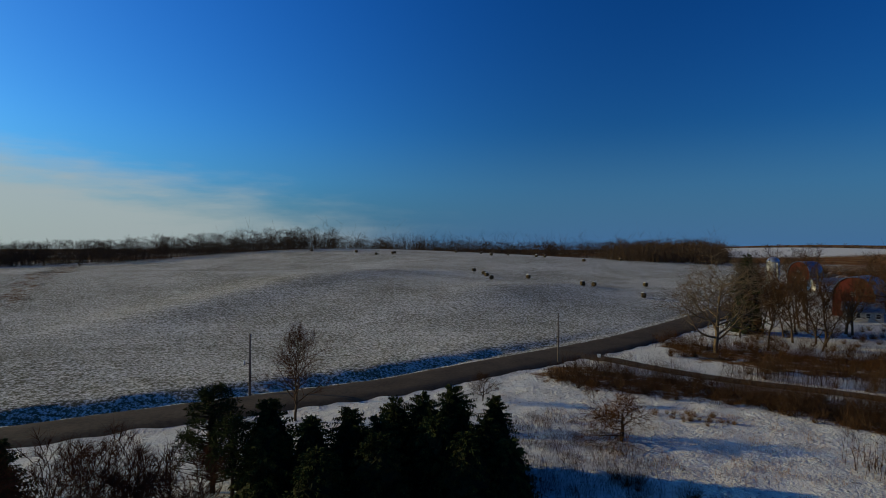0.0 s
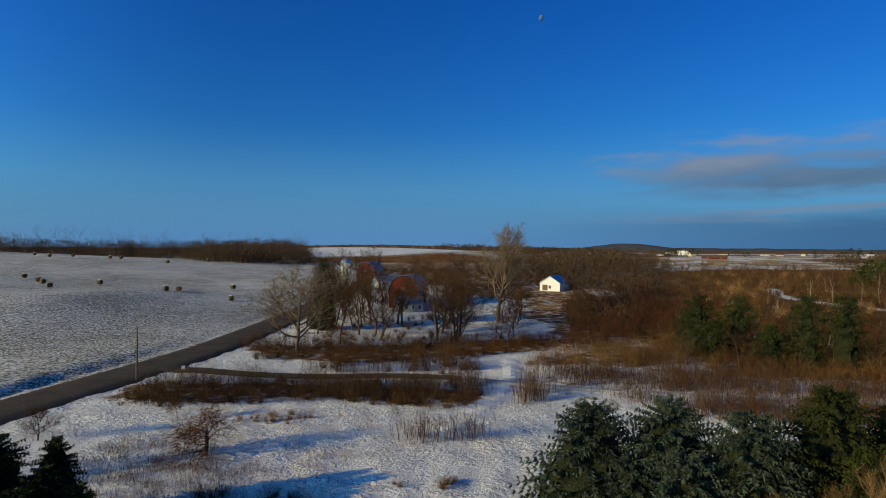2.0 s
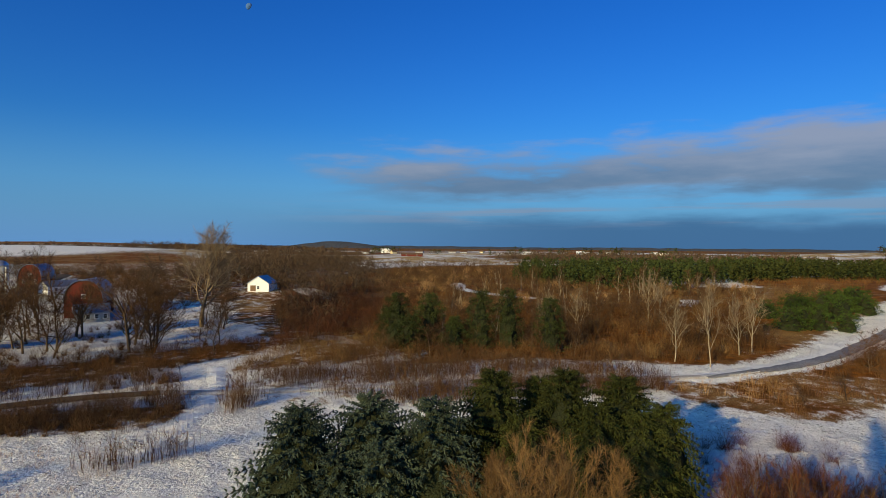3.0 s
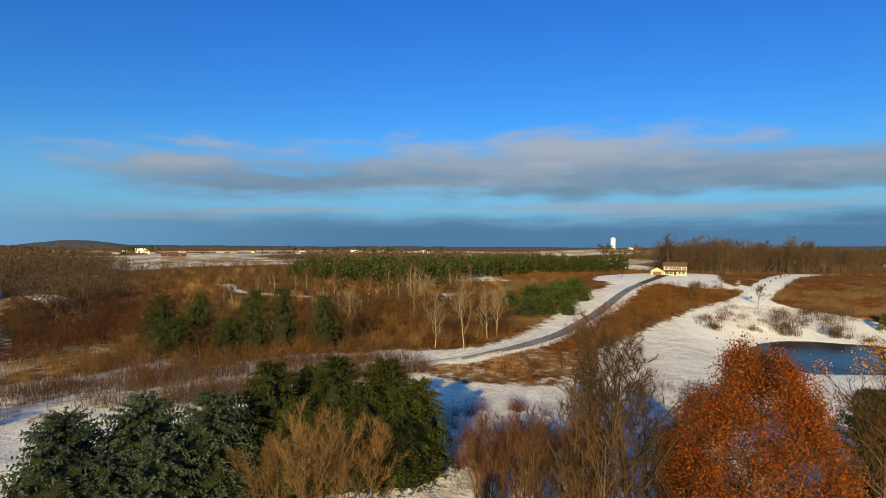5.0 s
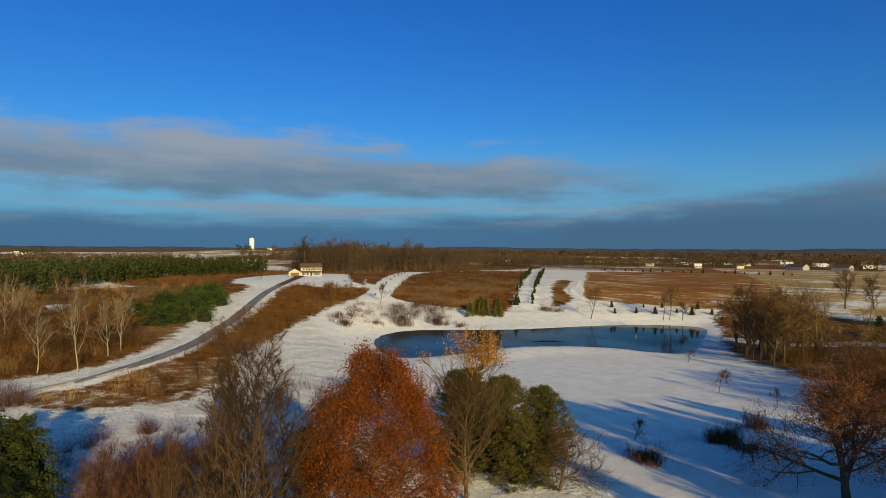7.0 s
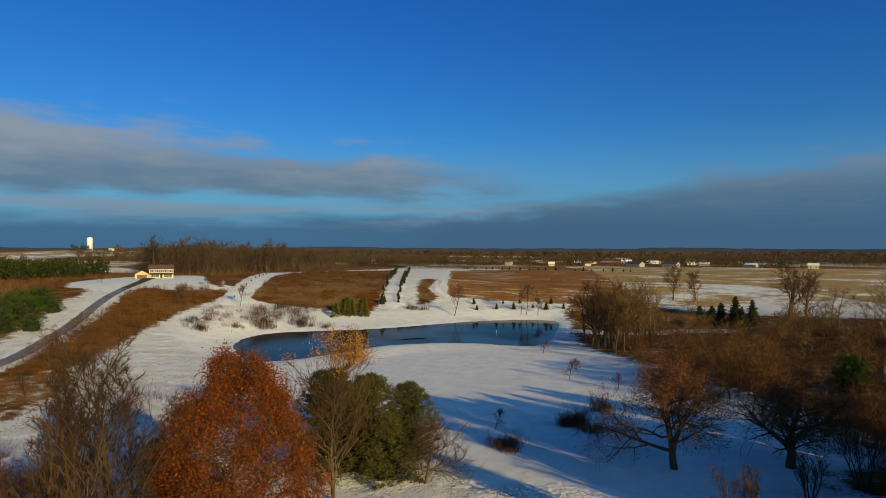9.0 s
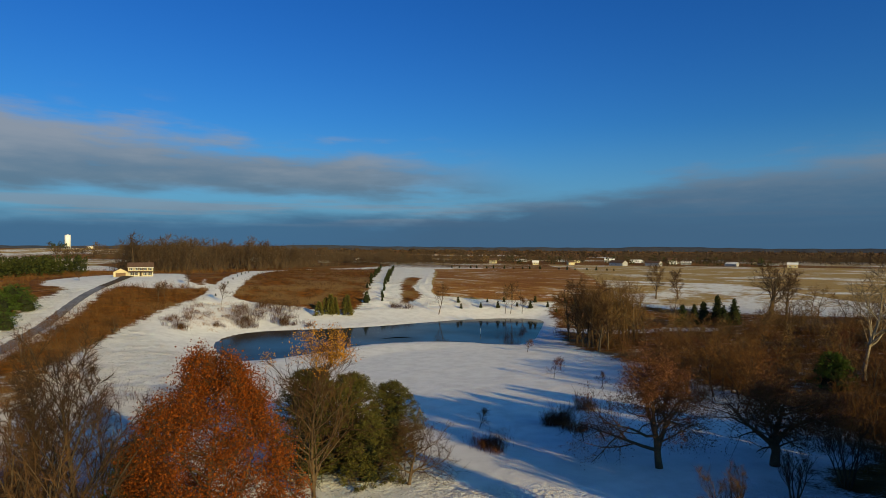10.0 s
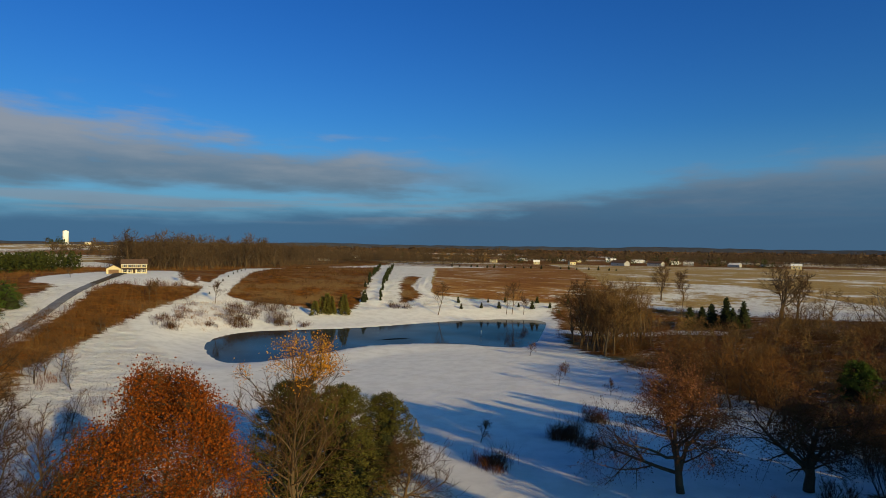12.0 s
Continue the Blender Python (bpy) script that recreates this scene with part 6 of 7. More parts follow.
woods("bare_wood", ((190, 335), (240, 320), (310, 380), (330, 470), (230, 440)), 220, 15, "far_wood", "dark wood at the end of the hay field", 28, 0.179, "dense", wide=1.30)
woods("bare_wood", ((330, 220), (560, 330), (560, 180), (400, 140), (250, 150)), 380, 11, "far_wood", "bare wood beyond the farm", 29, 0.154, wide=1.30)
woods("bare_wood", ((640, -330), (900, -420), (900, -700), (300, -900), (200, -700), (480, -600)), 520, 11.5, "far_wood", "distant leafless woods", 31, 0.358, wide=1.35)
woods("bare_wood", ((240, -900), (-250, -910), (-250, -1080), (300, -1180)), 630, 13, "far_wood", "distant leafless woods to the south", 32, 0.358, wide=1.35)
woods("bare_wood", ((560, 60), (700, 40), (760, -120), (600, -260), (460, -140), (480, 0)), 380, 11, "far_wood", "distant brown woods to the east", 33, 0.256, wide=1.35)
woods("tree_belt", ((520, -470), (570, -520), (320, -650), (200, -670), (180, -640), (300, -600)), 110, 13, "far_wood", "belt of bare trees before the far fields", 46, 0.16, "dense", wide=1.35)
woods("tree_belt", ((170, -705), (-140, -725), (-140, -765), (180, -755)), 100, 13, "far_wood", "belt of bare trees behind a straw field", 47, 0.18, "dense", wide=1.35)
woods("tree_belt", ((600, 60), (640, 60), (700, -120), (640, -240), (600, -220), (650, -110)), 110, 11, "far_wood", "belt of bare trees beyond the brushland", 48, 0.16, "dense", wide=1.35)
woods("bare_wood", ((1100, -650), (1500, -900), (900, -1500), (-500, -1600), (-500, -1100), (500, -1100)), 675, 17, "far_wood", "woods along the southern horizon", 38, 0.768, wide=1.35)
woods("bare_wood", ((620, 260), (760, 240), (1000, 560), (1000, 800), (760, 1050), (640, 1000), (860, 740), (640, 420)), 525, 12, "far_wood", "woods along the north-eastern skyline", 39, 0.358, wide=1.35)
for i, (outline, n, h) in enumerate((
        (((-155, 410), (-122, 400), (-90, 410), (-50, 428), (20, 444), (20, 490), (-200, 520), (-420, 470), (-300, 390)), 700, 11),
        (((-60, 492), (300, 540), (330, 520), (250, 470), (360, 470), (500, 640), (-60, 600)), 900, 17),
        (((190, 335), (240, 320), (310, 380), (330, 470), (230, 440)), 380, 9),
        (((316, -194), (420, -252), (460, -420), (340, -410), (300, -250), (304, -212)), 420, 9))):
    thicket("undergrowth", outline, n, 7, h, "far_wood", "dull brown undergrowth of a leafless wood", "brush", 340 + i, 0.11, 0.6, 4.0, 3, True)
pinewood("pine_plantation", ((300, 22), (262, -12), (250, -50), (300, -80), (380, -150), (440, -130), (400, -20), (370, 20)), 850, 9.5, 4.6, "needle", "dense dark green planted pines", 41)
pinewood("pine_plantation", ((290, -80), (320, -126), (316, -158), (348, -194), (420, -204), (450, -130), (380, -108)), 420, 9.0, 4.8, "needle_moss", "dense olive planted pines beside the house", 42)
proto = pine("young_pine", "dense fresh green young pine beside the drive", 160, -66, 6.0, 8.5, 350, "needle_bright", "young pines by the drive", 64, 0.02)
for i, (x, y, k) in enumerate(spots_in(((150, -60), (172, -56), (205, -78), (202, -96), (184, -92), (160, -76)), 30, 57, 0.6, 1.2)):
    q = copy_thing(proto, pose(x, y, lie(x, y) - 0.15, 0, 0, 71 * i))
    q.scale = (k, k, k * (0.8 + 0.07 * (i % 4)))
for i, (x, y, n, h) in enumerate(((150, -113, 14, 2.4), (149, -138, 16, 2.6), (144, -150, 16, 2.8), (137, -152, 10, 2.0), (153, -128, 10, 1.4), (160, -122, 8, 1.2), (156, -140, 10, 1.6), (130, -200, 14, 2.2))):
    thicket("bush", ((x - 4, y - 3), (x + 3, y - 3.5), (x + 4, y + 2.5), (x - 3, y + 3)), n, 22, h, "twig", "bare grey-brown bush on the snowy bank", "bush", 300 + i, 0.024, 0.6, 0.6, 4)
thicket("bush", ((151, -134), (172, -152), (166, -178), (147, -162)), 60, 22, 3.4, "twig", "bare grey-brown shrubs on the pond bank", "bush", 320, 0.03, 0.6, 0.8, 4)
thicket("bush", ((154, -114), (162, -116), (178, -141), (171, -147), (156, -128)), 26, 18, 2.2, "twig_rust", "scattered bare shrubs on the snowy slope", "bush", 321, 0.026, 0.6, 0.8, 4)
thicket("weed_patch", ((148, -112), (176, -136), (186, -152), (170, -160), (146, -132)), 130, 9, 0.8, "straw", "dry weeds on the snowy slope", "weeds", 322, 0.03, 0.7, 0.8, 2)
pinewood("pine_clump", ((138, -168), (147, -168), (146, -178), (137, -180)), 9, 6.5, 4.5, "needle_olive", "clump of olive pines and shrubs on the pond bank", 46, 420, 0, 0.2)
woods("willow_clump", ((330, -560), (372, -560), (350, -610), (300, -640), (286, -600)), 9, 12, "twig_gold", "golden-twigged willows beyond the fields", 49, 0.12, "dense", wide=1.5)
for i, (b, d, n) in enumerate(((156, 690, 5), (161, 720, 7), (166, 735, 6), (170, 700, 8), (174, 730, 7), (178, 690, 6), (151, 700, 4), (146, 660, 5), (72, 900, 4), (78, 940, 5), (84, 900, 4))):
    x, y = d * math.sin(radians(b)), d * math.cos(radians(b))
    pinewood("tree_clump", ((x - 16, y - 10), (x + 16, y - 10), (x + 16, y + 10), (x - 16, y + 10)), n, 8.5, 6, "needle", "dark evergreens round distant houses", 560 + i, 40)
for i, (x, y) in enumerate(((1010, 0), (1016, -62), (1004, -104), (1060, 330), (1000, 70), (985, -165), (950, -470), (1030, 300))):
    pinewood("tree_clump", ((x - 14, y - 20), (x + 14, y - 20), (x + 14, y + 20), (x - 14, y + 20)), 9, 11, 8, "needle", "dark trees round a distant farmstead", 500 + i, 40)
row = conifer("row_evergreen", "young dark evergreen in a planted row", 146.5, -199, 4.6, 3.9, 340, group="planted evergreen rows", density=0.36, stations=2, blade=0.7, taper=0.6)
for a, b, n, s in (((148.5, -202), (290, -399), 34, 1), ((142.5, -205), (283, -407), 34, 2), ((245, -440), (100, -472), 20, 3)):
    r = random.Random(s)
    for i in range(n):
        x, y = (a[c] + (b[c] - a[c]) * (i + r.uniform(-0.2, 0.2)) / n for c in (0, 1))
        if r.random() < 0.9:
            k = r.uniform(0.38, 0.7)
            copy_thing(row, pose(x, y, lie(x, y) - 0.1, 0, 0, 67 * i)).scale = (k, k, k * r.uniform(0.85, 1.2))
SEEDLINGS = [(190 + 11.5 * i, -158 - 12.2 * i, 0.42 + 0.05 * (i % 3)) for i in range(8)]
proto = conifer("young_evergreen", "knee-high young evergreen planted on the snowy shore", 104, -222, 2.4, 2.0, 330, "needle_olive", group="young evergreens on the shore", density=0.7, stations=4)
for i, (x, y, k) in enumerate(((98, -226, 1.2), (92, -232, 0.8), (86, -232, 1.4), (80, -236, 1.0), (74, -230, 0.7), (110, -216, 0.9), (68, -238, 1.1), (100, -236, 1.0), (88, -242, 1.2), (76, -246, 1.0), (62, -232, 0.8), (116, -224, 1.1), (106, -232, 0.7), *SEEDLINGS)):
    q = copy_thing(proto, pose(x, y, lie(x, y) - 0.05, 0, 0, 67 * i))
    q.scale = (k, k, k)


# ---- buildings ----
def window(parent, x, y, z, w, h, wall="y", shutters=False, inset=0.02):
    """A sash window set on a wall that faces -y (or -x)."""
    turn = pose(x, y, z) if wall == "y" else pose(x, y, z, 0, 0, -90)
    fr = Solid()
    t = 0.09
    fr.box(-w / 2 - t, w / 2 + t, -0.05, 0.03, h, h + t).box(-w / 2 - t, w / 2 + t, -0.07, 0.03, -t, 0)
    fr.box(-w / 2 - t, -w / 2, -0.05, 0.03, 0, h).box(w / 2, w / 2 + t, -0.05, 0.03, 0, h).box(-w / 2, w / 2, -0.04, 0.0, h / 2 - 0.03, h / 2 + 0.03)
    win = part("window", fr.done("window", "trim", m=turn), parent)
    part("pane", Solid().box(-w / 2, w / 2, -0.015, 0.01, 0, h).done("pane", "glass", m=turn), win)
    if shutters:
        for s in (-1, 1):
            part("shutter", Solid().box(s * (w / 2 + 0.34) - 0.2, s * (w / 2 + 0.34) + 0.2, -0.04, 0.01, 0, h).done("shutter", "shutter", m=turn), win)
    return win


def gable_roof(parent, x0, x1, y0, y1, eave, ridge, mat, along="x", over=0.4, thick=0.18, name="roof"):
    if along == "x":
        ym = (y0 + y1) / 2
        prof = [(y0 - over, eave - over * (ridge - eave) / (ym - y0)), (ym, ridge), (y1 + over, eave - over * (ridge - eave) / (ym - y0)), (y1 + over, eave + thick - over * (ridge - eave) / (ym - y0)), (ym, ridge + thick), (y0 - over, eave + thick - over * (ridge - eave) / (ym - y0))]
        me = Solid().prism(prof, x0 - over, x1 + over).done(name, mat, m=Matrix(((0, 1, 0, 0), (1, 0, 0, 0), (0, 0, 1, 0), (0, 0, 0, 1))))
    else:
        xm = (x0 + x1) / 2
        k = (ridge - eave) / (xm - x0)
        prof = [(x0 - over, eave - over * k), (xm, ridge), (x1 + over, eave - over * k), (x1 + over, eave + thick - over * k), (xm, ridge + thick), (x0 - over, eave + thick - over * k)]
        me = Solid().prism(prof, y0 - over, y1 + over).done(name, mat)
    return part(name, me, parent)


def walls(parent, x0, x1, y0, y1, eave, ridge, mat, along="x"):
    if along == "x":
        ym = (y0 + y1) / 2
        me = Solid().prism([(y0, -0.6), (y1, -0.6), (y1, eave), (ym, ridge), (y0, eave)], x0, x1).done("wall", mat, m=Matrix(((0, 1, 0, 0), (1, 0, 0, 0), (0, 0, 1, 0), (0, 0, 0, 1))))
    else:
        xm = (x0 + x1) / 2
        me = Solid().prism([(x0, -0.6), (x1, -0.6), (x1, eave), (xm, ridge), (x0, eave)], y0, y1).done("wall", mat)
    return part("wall", me, parent)


def farm_house():
    x, y = 267.6, -169.2
    ob = thing("house", "two-storey cream colonial house with brown roof and garage", "house", at=(x, y, lie(x, y)), turn=-121)
    # local -y looks towards the valley
    walls(ob, -1.0, 11.5, -4, 4, 5.4, 7.6, "cream")
    gable_roof(ob, -1.0, 11.5, -4, 4, 5.4, 7.6, "shingle")
    walls(ob, -8.2, -1.003, -3.4, 3.6, 2.7, 4.6, "cream", "y")
    gable_roof(ob, -8.2, -1.2, -3.4, 3.6, 2.7, 4.6, "shingle", "y", 0.3, name="garage_roof")
    for wx in (0.6, 3.2, 5.3, 7.4, 10.0):
        window(ob, wx, -4.0, 3.5, 0.95, 1.35, shutters=True)
    for wx in (0.8, 2.9, 7.6, 9.8):
        window(ob, wx, -4.0, 0.8, 0.95, 1.5, shutters=True)
    part("front_door", Solid().box(4.7, 5.7, -4.06, -3.98, 0.3, 2.4).done("front_door", "shutter"), ob)
    part("porch_roof", Solid().prism([(-6.0, 2.55), (-4.0, 3.05), (-4.0, 3.2), (-6.1, 2.7)], -0.8, 11.3).done("porch_roof", "shingle", m=Matrix(((0, 1, 0, 0), (1, 0, 0, 0), (0, 0, 1, 0), (0, 0, 0, 1)))), ob)
    for wx in (-0.5, 2.0, 4.2, 6.4, 8.7, 11.0):
        part("porch_post", Solid().box(wx - 0.08, wx + 0.08, -5.8, -5.64, 0, 2.6).done("porch_post", "trim"), ob)
    part("porch_floor", Solid().box(-0.7, 11.2, -5.95, -4.0, -0.3, 0.18).done("porch_floor", "concrete"), ob)
    gd = part("garage_door", Solid().box(-7.1, -2.2, -3.47, -3.39, 0, 2.2).done("garage_door", "door"), ob)
    for k in range(4):
        part("panel_rib", Solid().box(-7.05, -2.25, -3.5, -3.47, 0.08 + 0.54 * k, 0.5 + 0.54 * k).done("panel_rib", "door"), gd)
    part("chimney", Solid().box(9.2, 9.9, 0.6, 1.3, 6.0, 8.6).done("chimney", "shingle"), ob)
    part("gutter", Solid().box(-1.3, 11.8, -4.5, -4.38, 5.0, 5.14).done("gutter", "trim"), ob)
    ob.scale = (0.86, 0.86, 0.86)


farm_house()


def arched(w, wall, top, n=10):
    """Half of a bowed barn roof: points from the eave to the ridge."""
    return [(w / 2 * math.cos(math.pi / 2 * k / n) ** 0.85, wall + (top - wall) * math.sin(math.pi / 2 * k / n) ** 0.9) for k in range(n + 1)]


def barn(x, y, turn, w, length, wall, top, label, windows=True):
    ob = thing("barn", label, "barn", "red barns", (x, y, lie(x, y)), turn)
    half = arched(w, wall, top)
    outline = half + [(-px, pz) for px, pz in half[-2::-1]]
    part("wall", Solid().prism([(w / 2, -0.8)] + outline + [(-w / 2, -0.8)], -length / 2, length / 2).done("wall", "red_paint"), ob)
    outer = [(px * 1.05, pz + 0.16) for px, pz in half]
    inner = [(px * 1.02, pz + 0.02) for px, pz in half]
    o = outer + [(-px, pz) for px, pz in outer[-2::-1]]
    i = inner + [(-px, pz) for px, pz in inner[-2::-1]]
    part("roof", Solid().prism(o + i[::-1], -length / 2 - 0.4, length / 2 + 0.4).done("roof", "metal_roof"), ob)
    for k in range(int(w / 0.9)):
        bx = -w / 2 + 0.45 + 0.9 * k
        zt = max(wall * 0.9, wall + (top - wall) * (1 - abs(2 * bx / w) ** 2.2) - 0.5)
        part("batten", Solid().box(bx - 0.05, bx + 0.05, -length / 2 - 0.05, -length / 2 + 0.02, -0.4, zt).done("batten", "red_paint"), ob)
    if windows:
        window(ob, w * 0.2, -length / 2 - 0.03, 1.6, 1.3, 1.5)
        window(ob, -w * 0.22, -length / 2 - 0.03, 1.6, 1.3, 1.5)
        window(ob, 0, -length / 2 - 0.03, wall + 1.6, 1.0, 1.1)
    part("sliding_door", Solid().box(-1.8, 1.6, length / 2 - 0.02, length / 2 + 0.1, 0, 3.4).done("sliding_door", "red_paint"), ob)
    return ob


barn(161.8, 145.4, -60, 10.5, 17, 4.2, 11.2, "weathered red barn with a bowed blue-grey metal roof")
barn(205, 210, -66, 8.5, 13, 3.0, 9.2, "old dark red barn with a bowed grey roof")


def silo(x, y):
    ob = thing("silo", "concrete silo with a bright steel dome", "silo", at=(x, y, lie(x, y)))
    part("shell", Solid().lathe(((2.3, -0.5), (2.3, 10.6)), 24).done("shell", "concrete", True), ob)
    part("dome", Solid().lathe([(2.4 * math.cos(math.pi / 2 * k / 8) + 0.02, 10.5 + 2.0 * math.sin(math.pi / 2 * k / 8)) for k in range(9)], 24).done("dome", "galv", True), ob)
    for k in range(5):
        part("hoop", Solid().lathe(((2.31, 1.5 + 1.8 * k), (2.36, 1.52 + 1.8 * k), (2.36, 1.6 + 1.8 * k), (2.31, 1.62 + 1.8 * k)), 24).done("hoop", "galv"), ob)
    part("chute", Solid().box(-0.5, 0.5, -2.9, -2.25, 0, 10.2).done("chute", "galv"), ob)


silo(180, 200)


def cottage(x, y, turn, w, d, eave, ridge, wall, roof, label, category="house", group="", wins=3, storeys=1, along="x", kind_name="house"):
    ob = thing(kind_name, label, category, group, (x, y, lie(x, y)), turn)
    walls(ob, -w / 2, w / 2, -d / 2, d / 2, eave, ridge, wall, along)
    gable_roof(ob, -w / 2, w / 2, -d / 2, d / 2, eave, ridge, roof, along)
    for s in range(storeys):
        for k in range(wins):
            window(ob, -w / 2 + w * (k + 0.5) / wins, -d / 2, 0.9 + 2.6 * s, 1.0, 1.3)
    return ob


g = cottage(238, 126, -80, 9.2, 12, 3.4, 6.4, "white", "metal_roof", "white gable garage with blue metal roof", "garage", "", 1, 1, "y", "garage")
part("overhead_door", Solid().box(-3.4, -1.0, -6.06, -5.98, 0, 2.5).done("overhead_door", "door"), g)
# grey walls and blue-grey roof stand for the shade on this pale house
cottage(152, 136, -45, 9, 7, 2.8, 5.0, "grey_siding", "metal_roof", "low pale farmhouse coloured grey for shade among bare trees", "house", "", 4, 1)
cottage(196, 190, -20, 12, 7, 2.8, 4.8, "white", "metal_roof", "low white farm shed", "shed", "", 2, 1, kind_name="shed")

for x, y, turn, w, d, e, r, wall, roof, label in (
        (1052, 315, -75, 26, 10, 8, 12, "white", "cap_snow", "distant white farmhouse on the plain"),
        (770, 193, -80, 44, 9, 4, 7, "red_paint", "shingle", "distant long red barn on the plain"),
        (1000, 56, -88, 16, 11, 7, 11, "white", "shingle", "distant white house on the plain"),
        (1003, -22, -92, 20, 10, 6, 10, "red_paint", "shingle", "distant red barn by a farmstead"),
        (1006, -45, -92, 11, 9, 4, 7, "red_paint", "cap_snow", "distant red shed by a farmstead"),
        (1010, -80, -95, 14, 10, 5, 9, "white", "cap_snow", "distant white house by a farmstead"),
        (1100, -180, -95, 34, 12, 6, 8, "white", "shingle", "distant long pale building"),
        (990, -150, -95, 14, 10, 5, 9, "cream", "cap_snow", "distant pale house near a farmstead"),
        (946, -512, -117, 20, 8, 4, 6, "cream", "cap_snow", "distant pale building near the tower"),
        (129, -798, -170, 13, 10, 7, 11.4, "white", "shingle", "distant white house with a steep roof"),
        (189, -853, -167, 22, 9, 4, 6.5, "white", "cap_snow", "distant long white building"),
        (236, -603, -158, 9, 8, 4, 6.5, "cream", "cap_snow", "distant small cream house"),
        (-3, -681, 180, 13, 9, 5, 7.5, "cream", "cap_snow", "distant cream house beside a field"),
        (60, -760, 176, 16, 9, 4, 6.5, "grey_siding", "shingle", "distant grey house beside a field"),
        (300, -860, -160, 15, 10, 5, 8, "white", "shingle", "distant white house in trees"),
        (430, -800, -150, 15, 10, 5, 8, "white", "shingle", "distant white house in trees"),
        (520, -640, -140, 15, 10, 5, 8, "white", "shingle", "distant white house in trees"),
        (56, 560, -5, 12, 8, 3.5, 6.5, "white", "cap_snow", "distant white house beyond the hill"),
        (1020, 430, -68, 24, 9, 4, 7, "white", "cap_snow", "distant low white building")):
    k = 0.7 if y < -550 else 0.65
    cottage(x, y, turn, w * k, d * k, e * k, r * k, wall, roof, label, group="distant houses", wins=2)


def far_village():
    """Houses scattered in the distance, copies of a few plain ones."""
    kinds = [cottage(150, -905, -165, 10, 8, 4.2, 7.0, "cream", "shingle", "distant pale house with a dark roof", group="far village houses", wins=2),
             cottage(230, -870, -160, 14, 8, 3.2, 5.4, "grey_siding", "cap_snow", "distant grey house with a snowy roof", group="far village houses", wins=2),
             cottage(20, -800, 178, 16, 9, 3.4, 5.6, "grey_siding", "shingle", "distant low grey house with a dark roof", group="far village houses", wins=3)]
    r = random.Random(5)
    for i in range(34):
        b, d = (r.uniform(131, 181), r.uniform(640, 900)) if i < 22 else (r.uniform(62, 92), r.uniform(900, 1150))
        x, y = d * math.sin(radians(b)), d * math.cos(radians(b))
        k = r.uniform(0.7, 1.05)
        copy_thing(kinds[i % 3], pose(x, y, lie(x, y), 0, 0, -b + r.uniform(-35, 35))).scale = (k, k, k)


far_village()


def water_tower():
    x, y = 954, -481
    ob = thing("water_tower", "tall white cylindrical water tank on the ridge", "water tower", at=(x, y, lie(x, y)))
    part("tank", Solid().lathe(((4.2, -1), (4.2, 19.5), (3.9, 20.2), (0.5, 21.2)), 28).done("tank", "white", True), ob)
    part("rail", Solid().lathe(((3.9, 20.2), (4.0, 20.2), (4.0, 21.1), (3.9, 21.1)), 28).done("rail", "galv"), ob)
    part("ladder", Solid().box(-0.3, 0.3, -4.4, -4.18, 0, 20).done("ladder", "galv"), ob)


water_tower()


# ---- field and roadside things ----
def hay_bale(x, y, turn, proto=[]):
    if proto:
        return copy_thing(proto[0], pose(x, y, lie(x, y) + 0.1, 0, 0, turn))
    ob = thing("hay_bale", "round weathered hay bale lying in the snowy field", "hay bale", "hay bales in the field", (x, y, lie(x, y) + 0.1), turn)
    s = Solid().lathe([(0.2, -0.72), (0.6, -0.75), (0.8, -0.7), (0.85, -0.6), (0.84, 0), (0.86, 0.6), (0.8, 0.7), (0.6, 0.75), (0.2, 0.72)], 20)
    part("roll", s.done("roll", "hay", True, pose(0, 0, 0.82, 90)), ob)
    c = Solid()
    c.prism([(0.86 * math.cos(q), 0.82 + 0.86 * math.sin(q)) for q in (1.1, 1.35, 1.57, 1.8, 2.05)] + [(0.9 * math.cos(q), 0.82 + 0.93 * math.sin(q)) for q in (2.05, 1.8, 1.57, 1.35, 1.1)], -0.7, 0.7)
    part("snow_cap", c.done("snow_cap", "cap_snow", True), ob)
    proto.append(ob)
    return ob


for i, (x, y) in enumerate(((77, 272), (77, 256), (75, 245), (70, 222), (93, 242), (98, 200), (103, 201), (131, 212), (110, 179), (157, 319), (189, 334), (147, 368), (151, 363), (135, 390), (119, 378), (119, 402), (104, 415), (55, 384), (31, 396), (53, 380), (41, 368), (2, 417))):
    hay_bale(x, y, i * 53)


def utility_pole(x, y, h, turn):
    ob = thing("utility_pole", "weathered wooden utility pole beside the road", "utility pole", "roadside poles", (x, y, lie(x, y)), turn)
    part("shaft", Solid().lathe(((0.17, -0.5), (0.15, h * 0.5), (0.11, h)), 12).done("shaft", "pole", True), ob)
    part("bracket", Solid().box(-0.9, 0.05, -0.05, 0.05, h * 0.52, h * 0.52 + 0.1).done("bracket", "pole"), ob)
    part("transformer", Solid().lathe(((0.12, h * 0.5), (0.14, h * 0.53), (0.1, h * 0.58)), 10, (-0.8, 0)).done("transformer", "galv", True), ob)
    for z in (h - 0.3, h - 1.2):
        part("insulator", Solid().lathe(((0.05, z), (0.07, z + 0.08), (0.04, z + 0.16)), 8, (0.17, 0)).done("insulator", "trim", True), ob)


utility_pole(43.0, 97.2, 8.8, 30)
utility_pole(-7.9, 85.4, 8.5, 30)


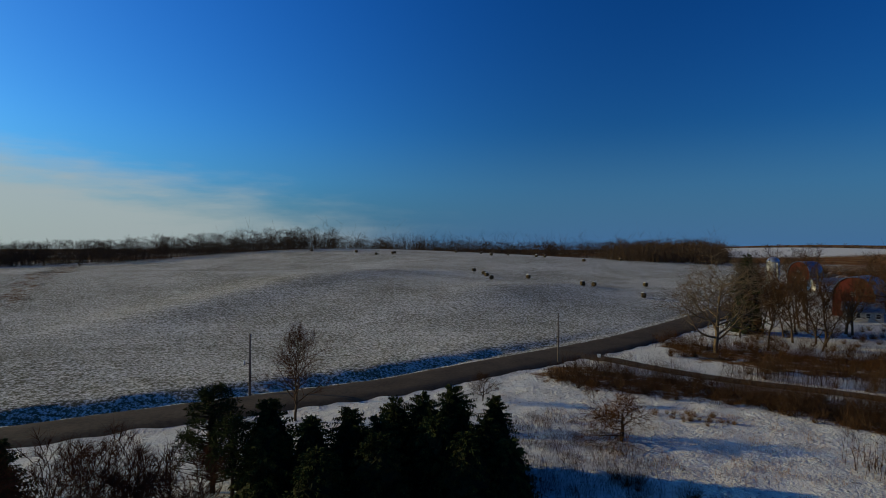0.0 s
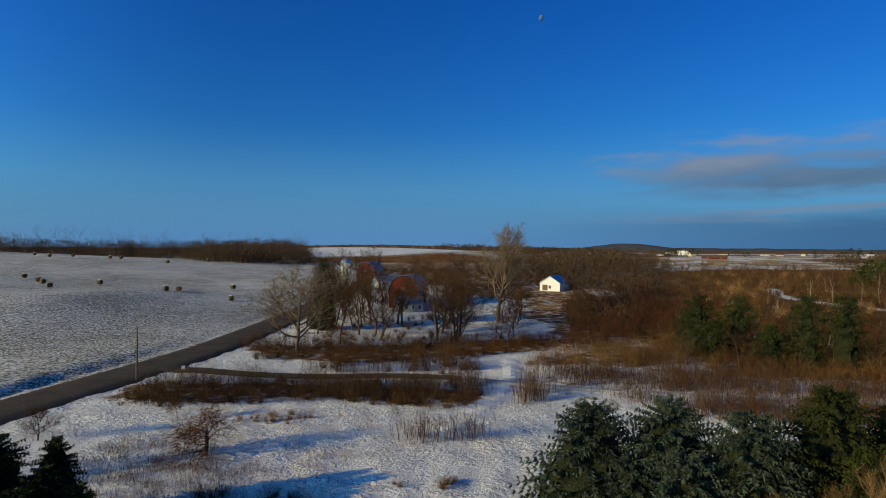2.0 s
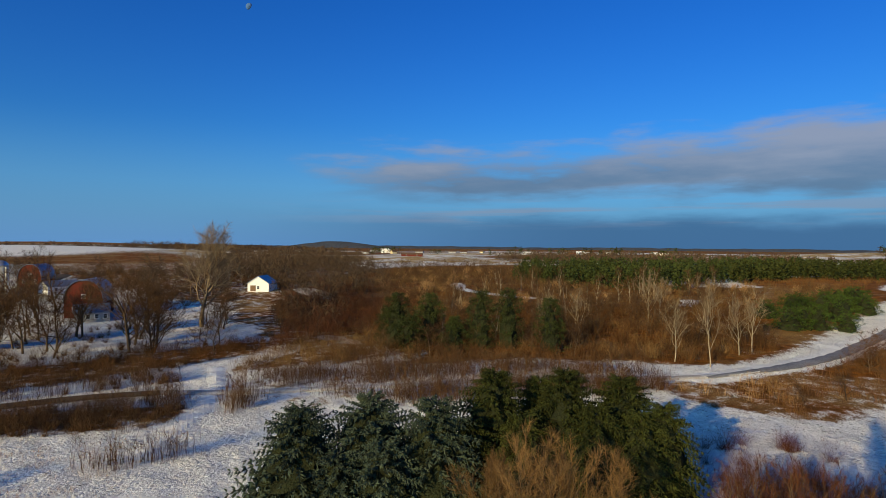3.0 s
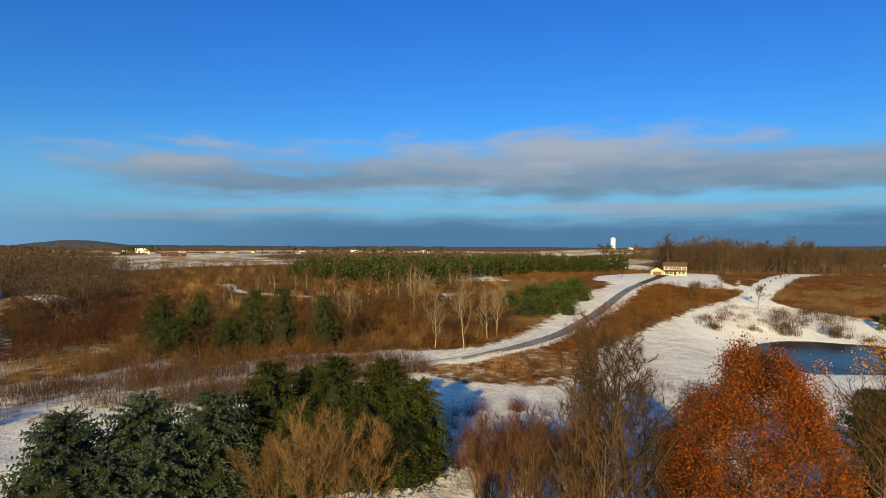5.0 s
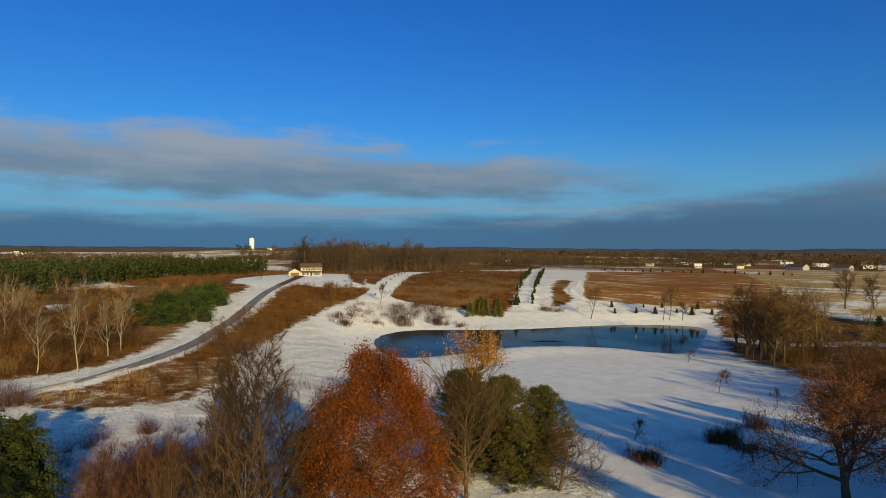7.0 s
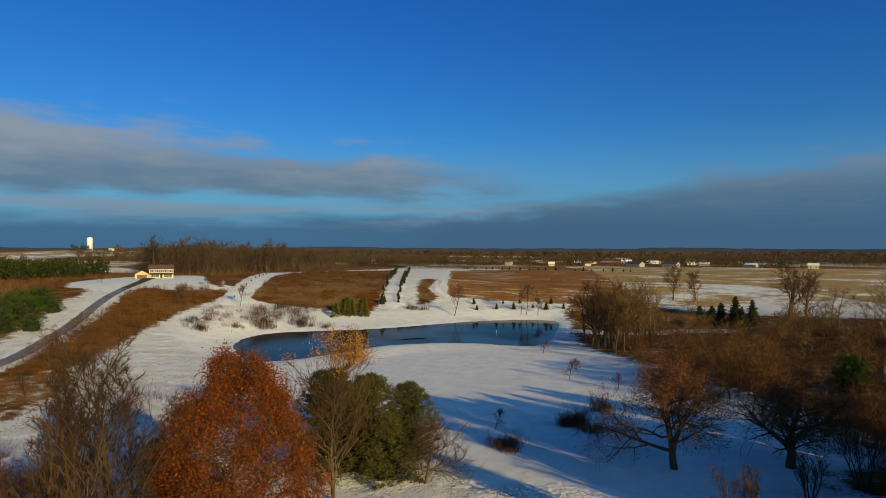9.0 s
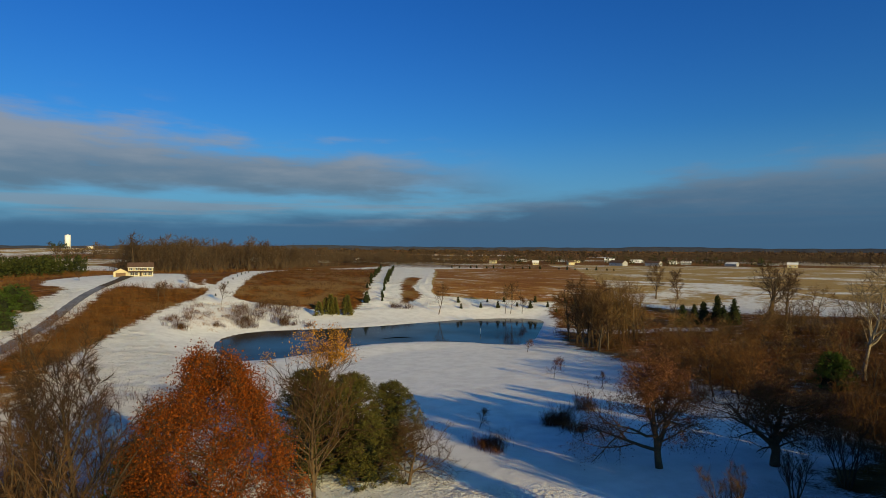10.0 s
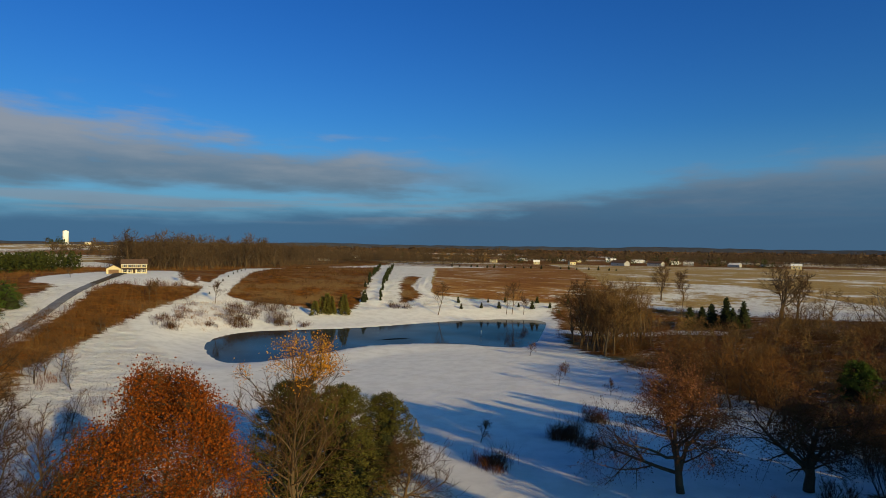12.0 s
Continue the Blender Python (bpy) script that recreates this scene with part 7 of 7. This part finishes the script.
def road_sign(x, y):
    ob = thing("road_sign", "small pale sign on a post by the driveway", "sign", at=(x, y, lie(x, y)), turn=-30)
    part("post", Solid().box(-0.05, 0.05, -0.05, 0.05, -0.3, 1.5).done("post", "pole"), ob)
    part("plate", Solid().box(-0.3, 0.3, -0.09, -0.05, 0.9, 1.5).done("plate", "trim"), ob)


road_sign(50.5, 96.6)


def bird_feeder(x, y):
    ob = thing("bird_feeder", "dark bird feeder on a leaning post in snow", "bird feeder", at=(x, y, lie(x, y)))
    part("post", Solid().box(-0.05, 0.05, -0.05, 0.05, -0.3, 1.2).done("post", "bark_dark", m=pose(0, 0, 0, 0, 12, 0)), ob)
    part("tray", Solid().box(-0.3, 0.3, -0.25, 0.25, 1.1, 1.4).done("tray", "bark_dark", m=pose(0, 0, 0, 0, 12, 0)), ob)
    part("roof", Solid().prism([(-0.4, 1.4), (0, 1.65), (0.4, 1.4)], -0.35, 0.35).done("roof", "bark_dark", m=pose(0, 0, 0, 0, 12, 0)), ob)


bird_feeder(12.2, -73.0)
lp = thing("leaning_post", "dark wooden post leaning over in snow", "post", at=(10.2, -74.9, lie(10.2, -74.9)), turn=30)
part("shaft", Solid().box(-0.08, 0.08, -0.08, 0.08, -0.3, 1.9).done("shaft", "bark_dark", m=pose(0, 0, 0, 0, 30, 0)), lp)


def swing_frame(x, y):
    ob = thing("swing_frame", "pale A-frame of a garden swing in snow", "swing", at=(x, y, lie(x, y)), turn=-60)
    for sx in (-1.5, 1.5):
        for sy in (-1, 1):
            part("leg", Solid().box(-0.06, 0.06, -0.06, 0.06, -0.2, 2.5).done("leg", "pole", m=pose(sx, sy * 0.7, 0, sy * 16, 0, 0)), ob)
    part("beam", Solid().box(-1.8, 1.8, -0.07, 0.07, 2.32, 2.46).done("beam", "pole"), ob)


swing_frame(33.5, -69.0)
for i, (x, y, n, h) in enumerate(((21.6, -66.0, 12, 1.5), (17.9, -79.1, 18, 2.2), (16.9, -89.4, 8, 1.8), (20, -64.5, 7, 1.2), (14.5, -77.5, 10, 1.3))):
    thicket("bush", ((x - 1.6, y - 1), (x + 1.4, y - 1.2), (x + 1.8, y + 0.8), (x - 1.2, y + 1.2)), n, 34, h, "twig_red", "low dark reddish bush on the snowy lawn", "bush", 200 + i, 0.016, 0.7, 0.5)

# ---- moon in the day sky ----
s = Solid()
bmesh.ops.create_icosphere(s.bm, subdivisions=3, radius=22)
# only the sunlit half is kept, so the phase is in the shape
bmesh.ops.bisect_plane(s.bm, geom=s.bm.verts[:] + s.bm.edges[:] + s.bm.faces[:], plane_co=(0, 0, 0), plane_no=(math.sin(radians(SUN_AZ)), math.cos(radians(SUN_AZ)), 0.3), clear_inner=True)
mo = tagged(new("moon", s.done("moon", "moon", True)), "pale half moon in the blue day sky", "moon", kind="structure")
a, e = radians(60.5), radians(21.3)
mo.location = (4200 * math.sin(a) * math.cos(e), 4200 * math.cos(a) * math.cos(e), 4200 * math.sin(e))
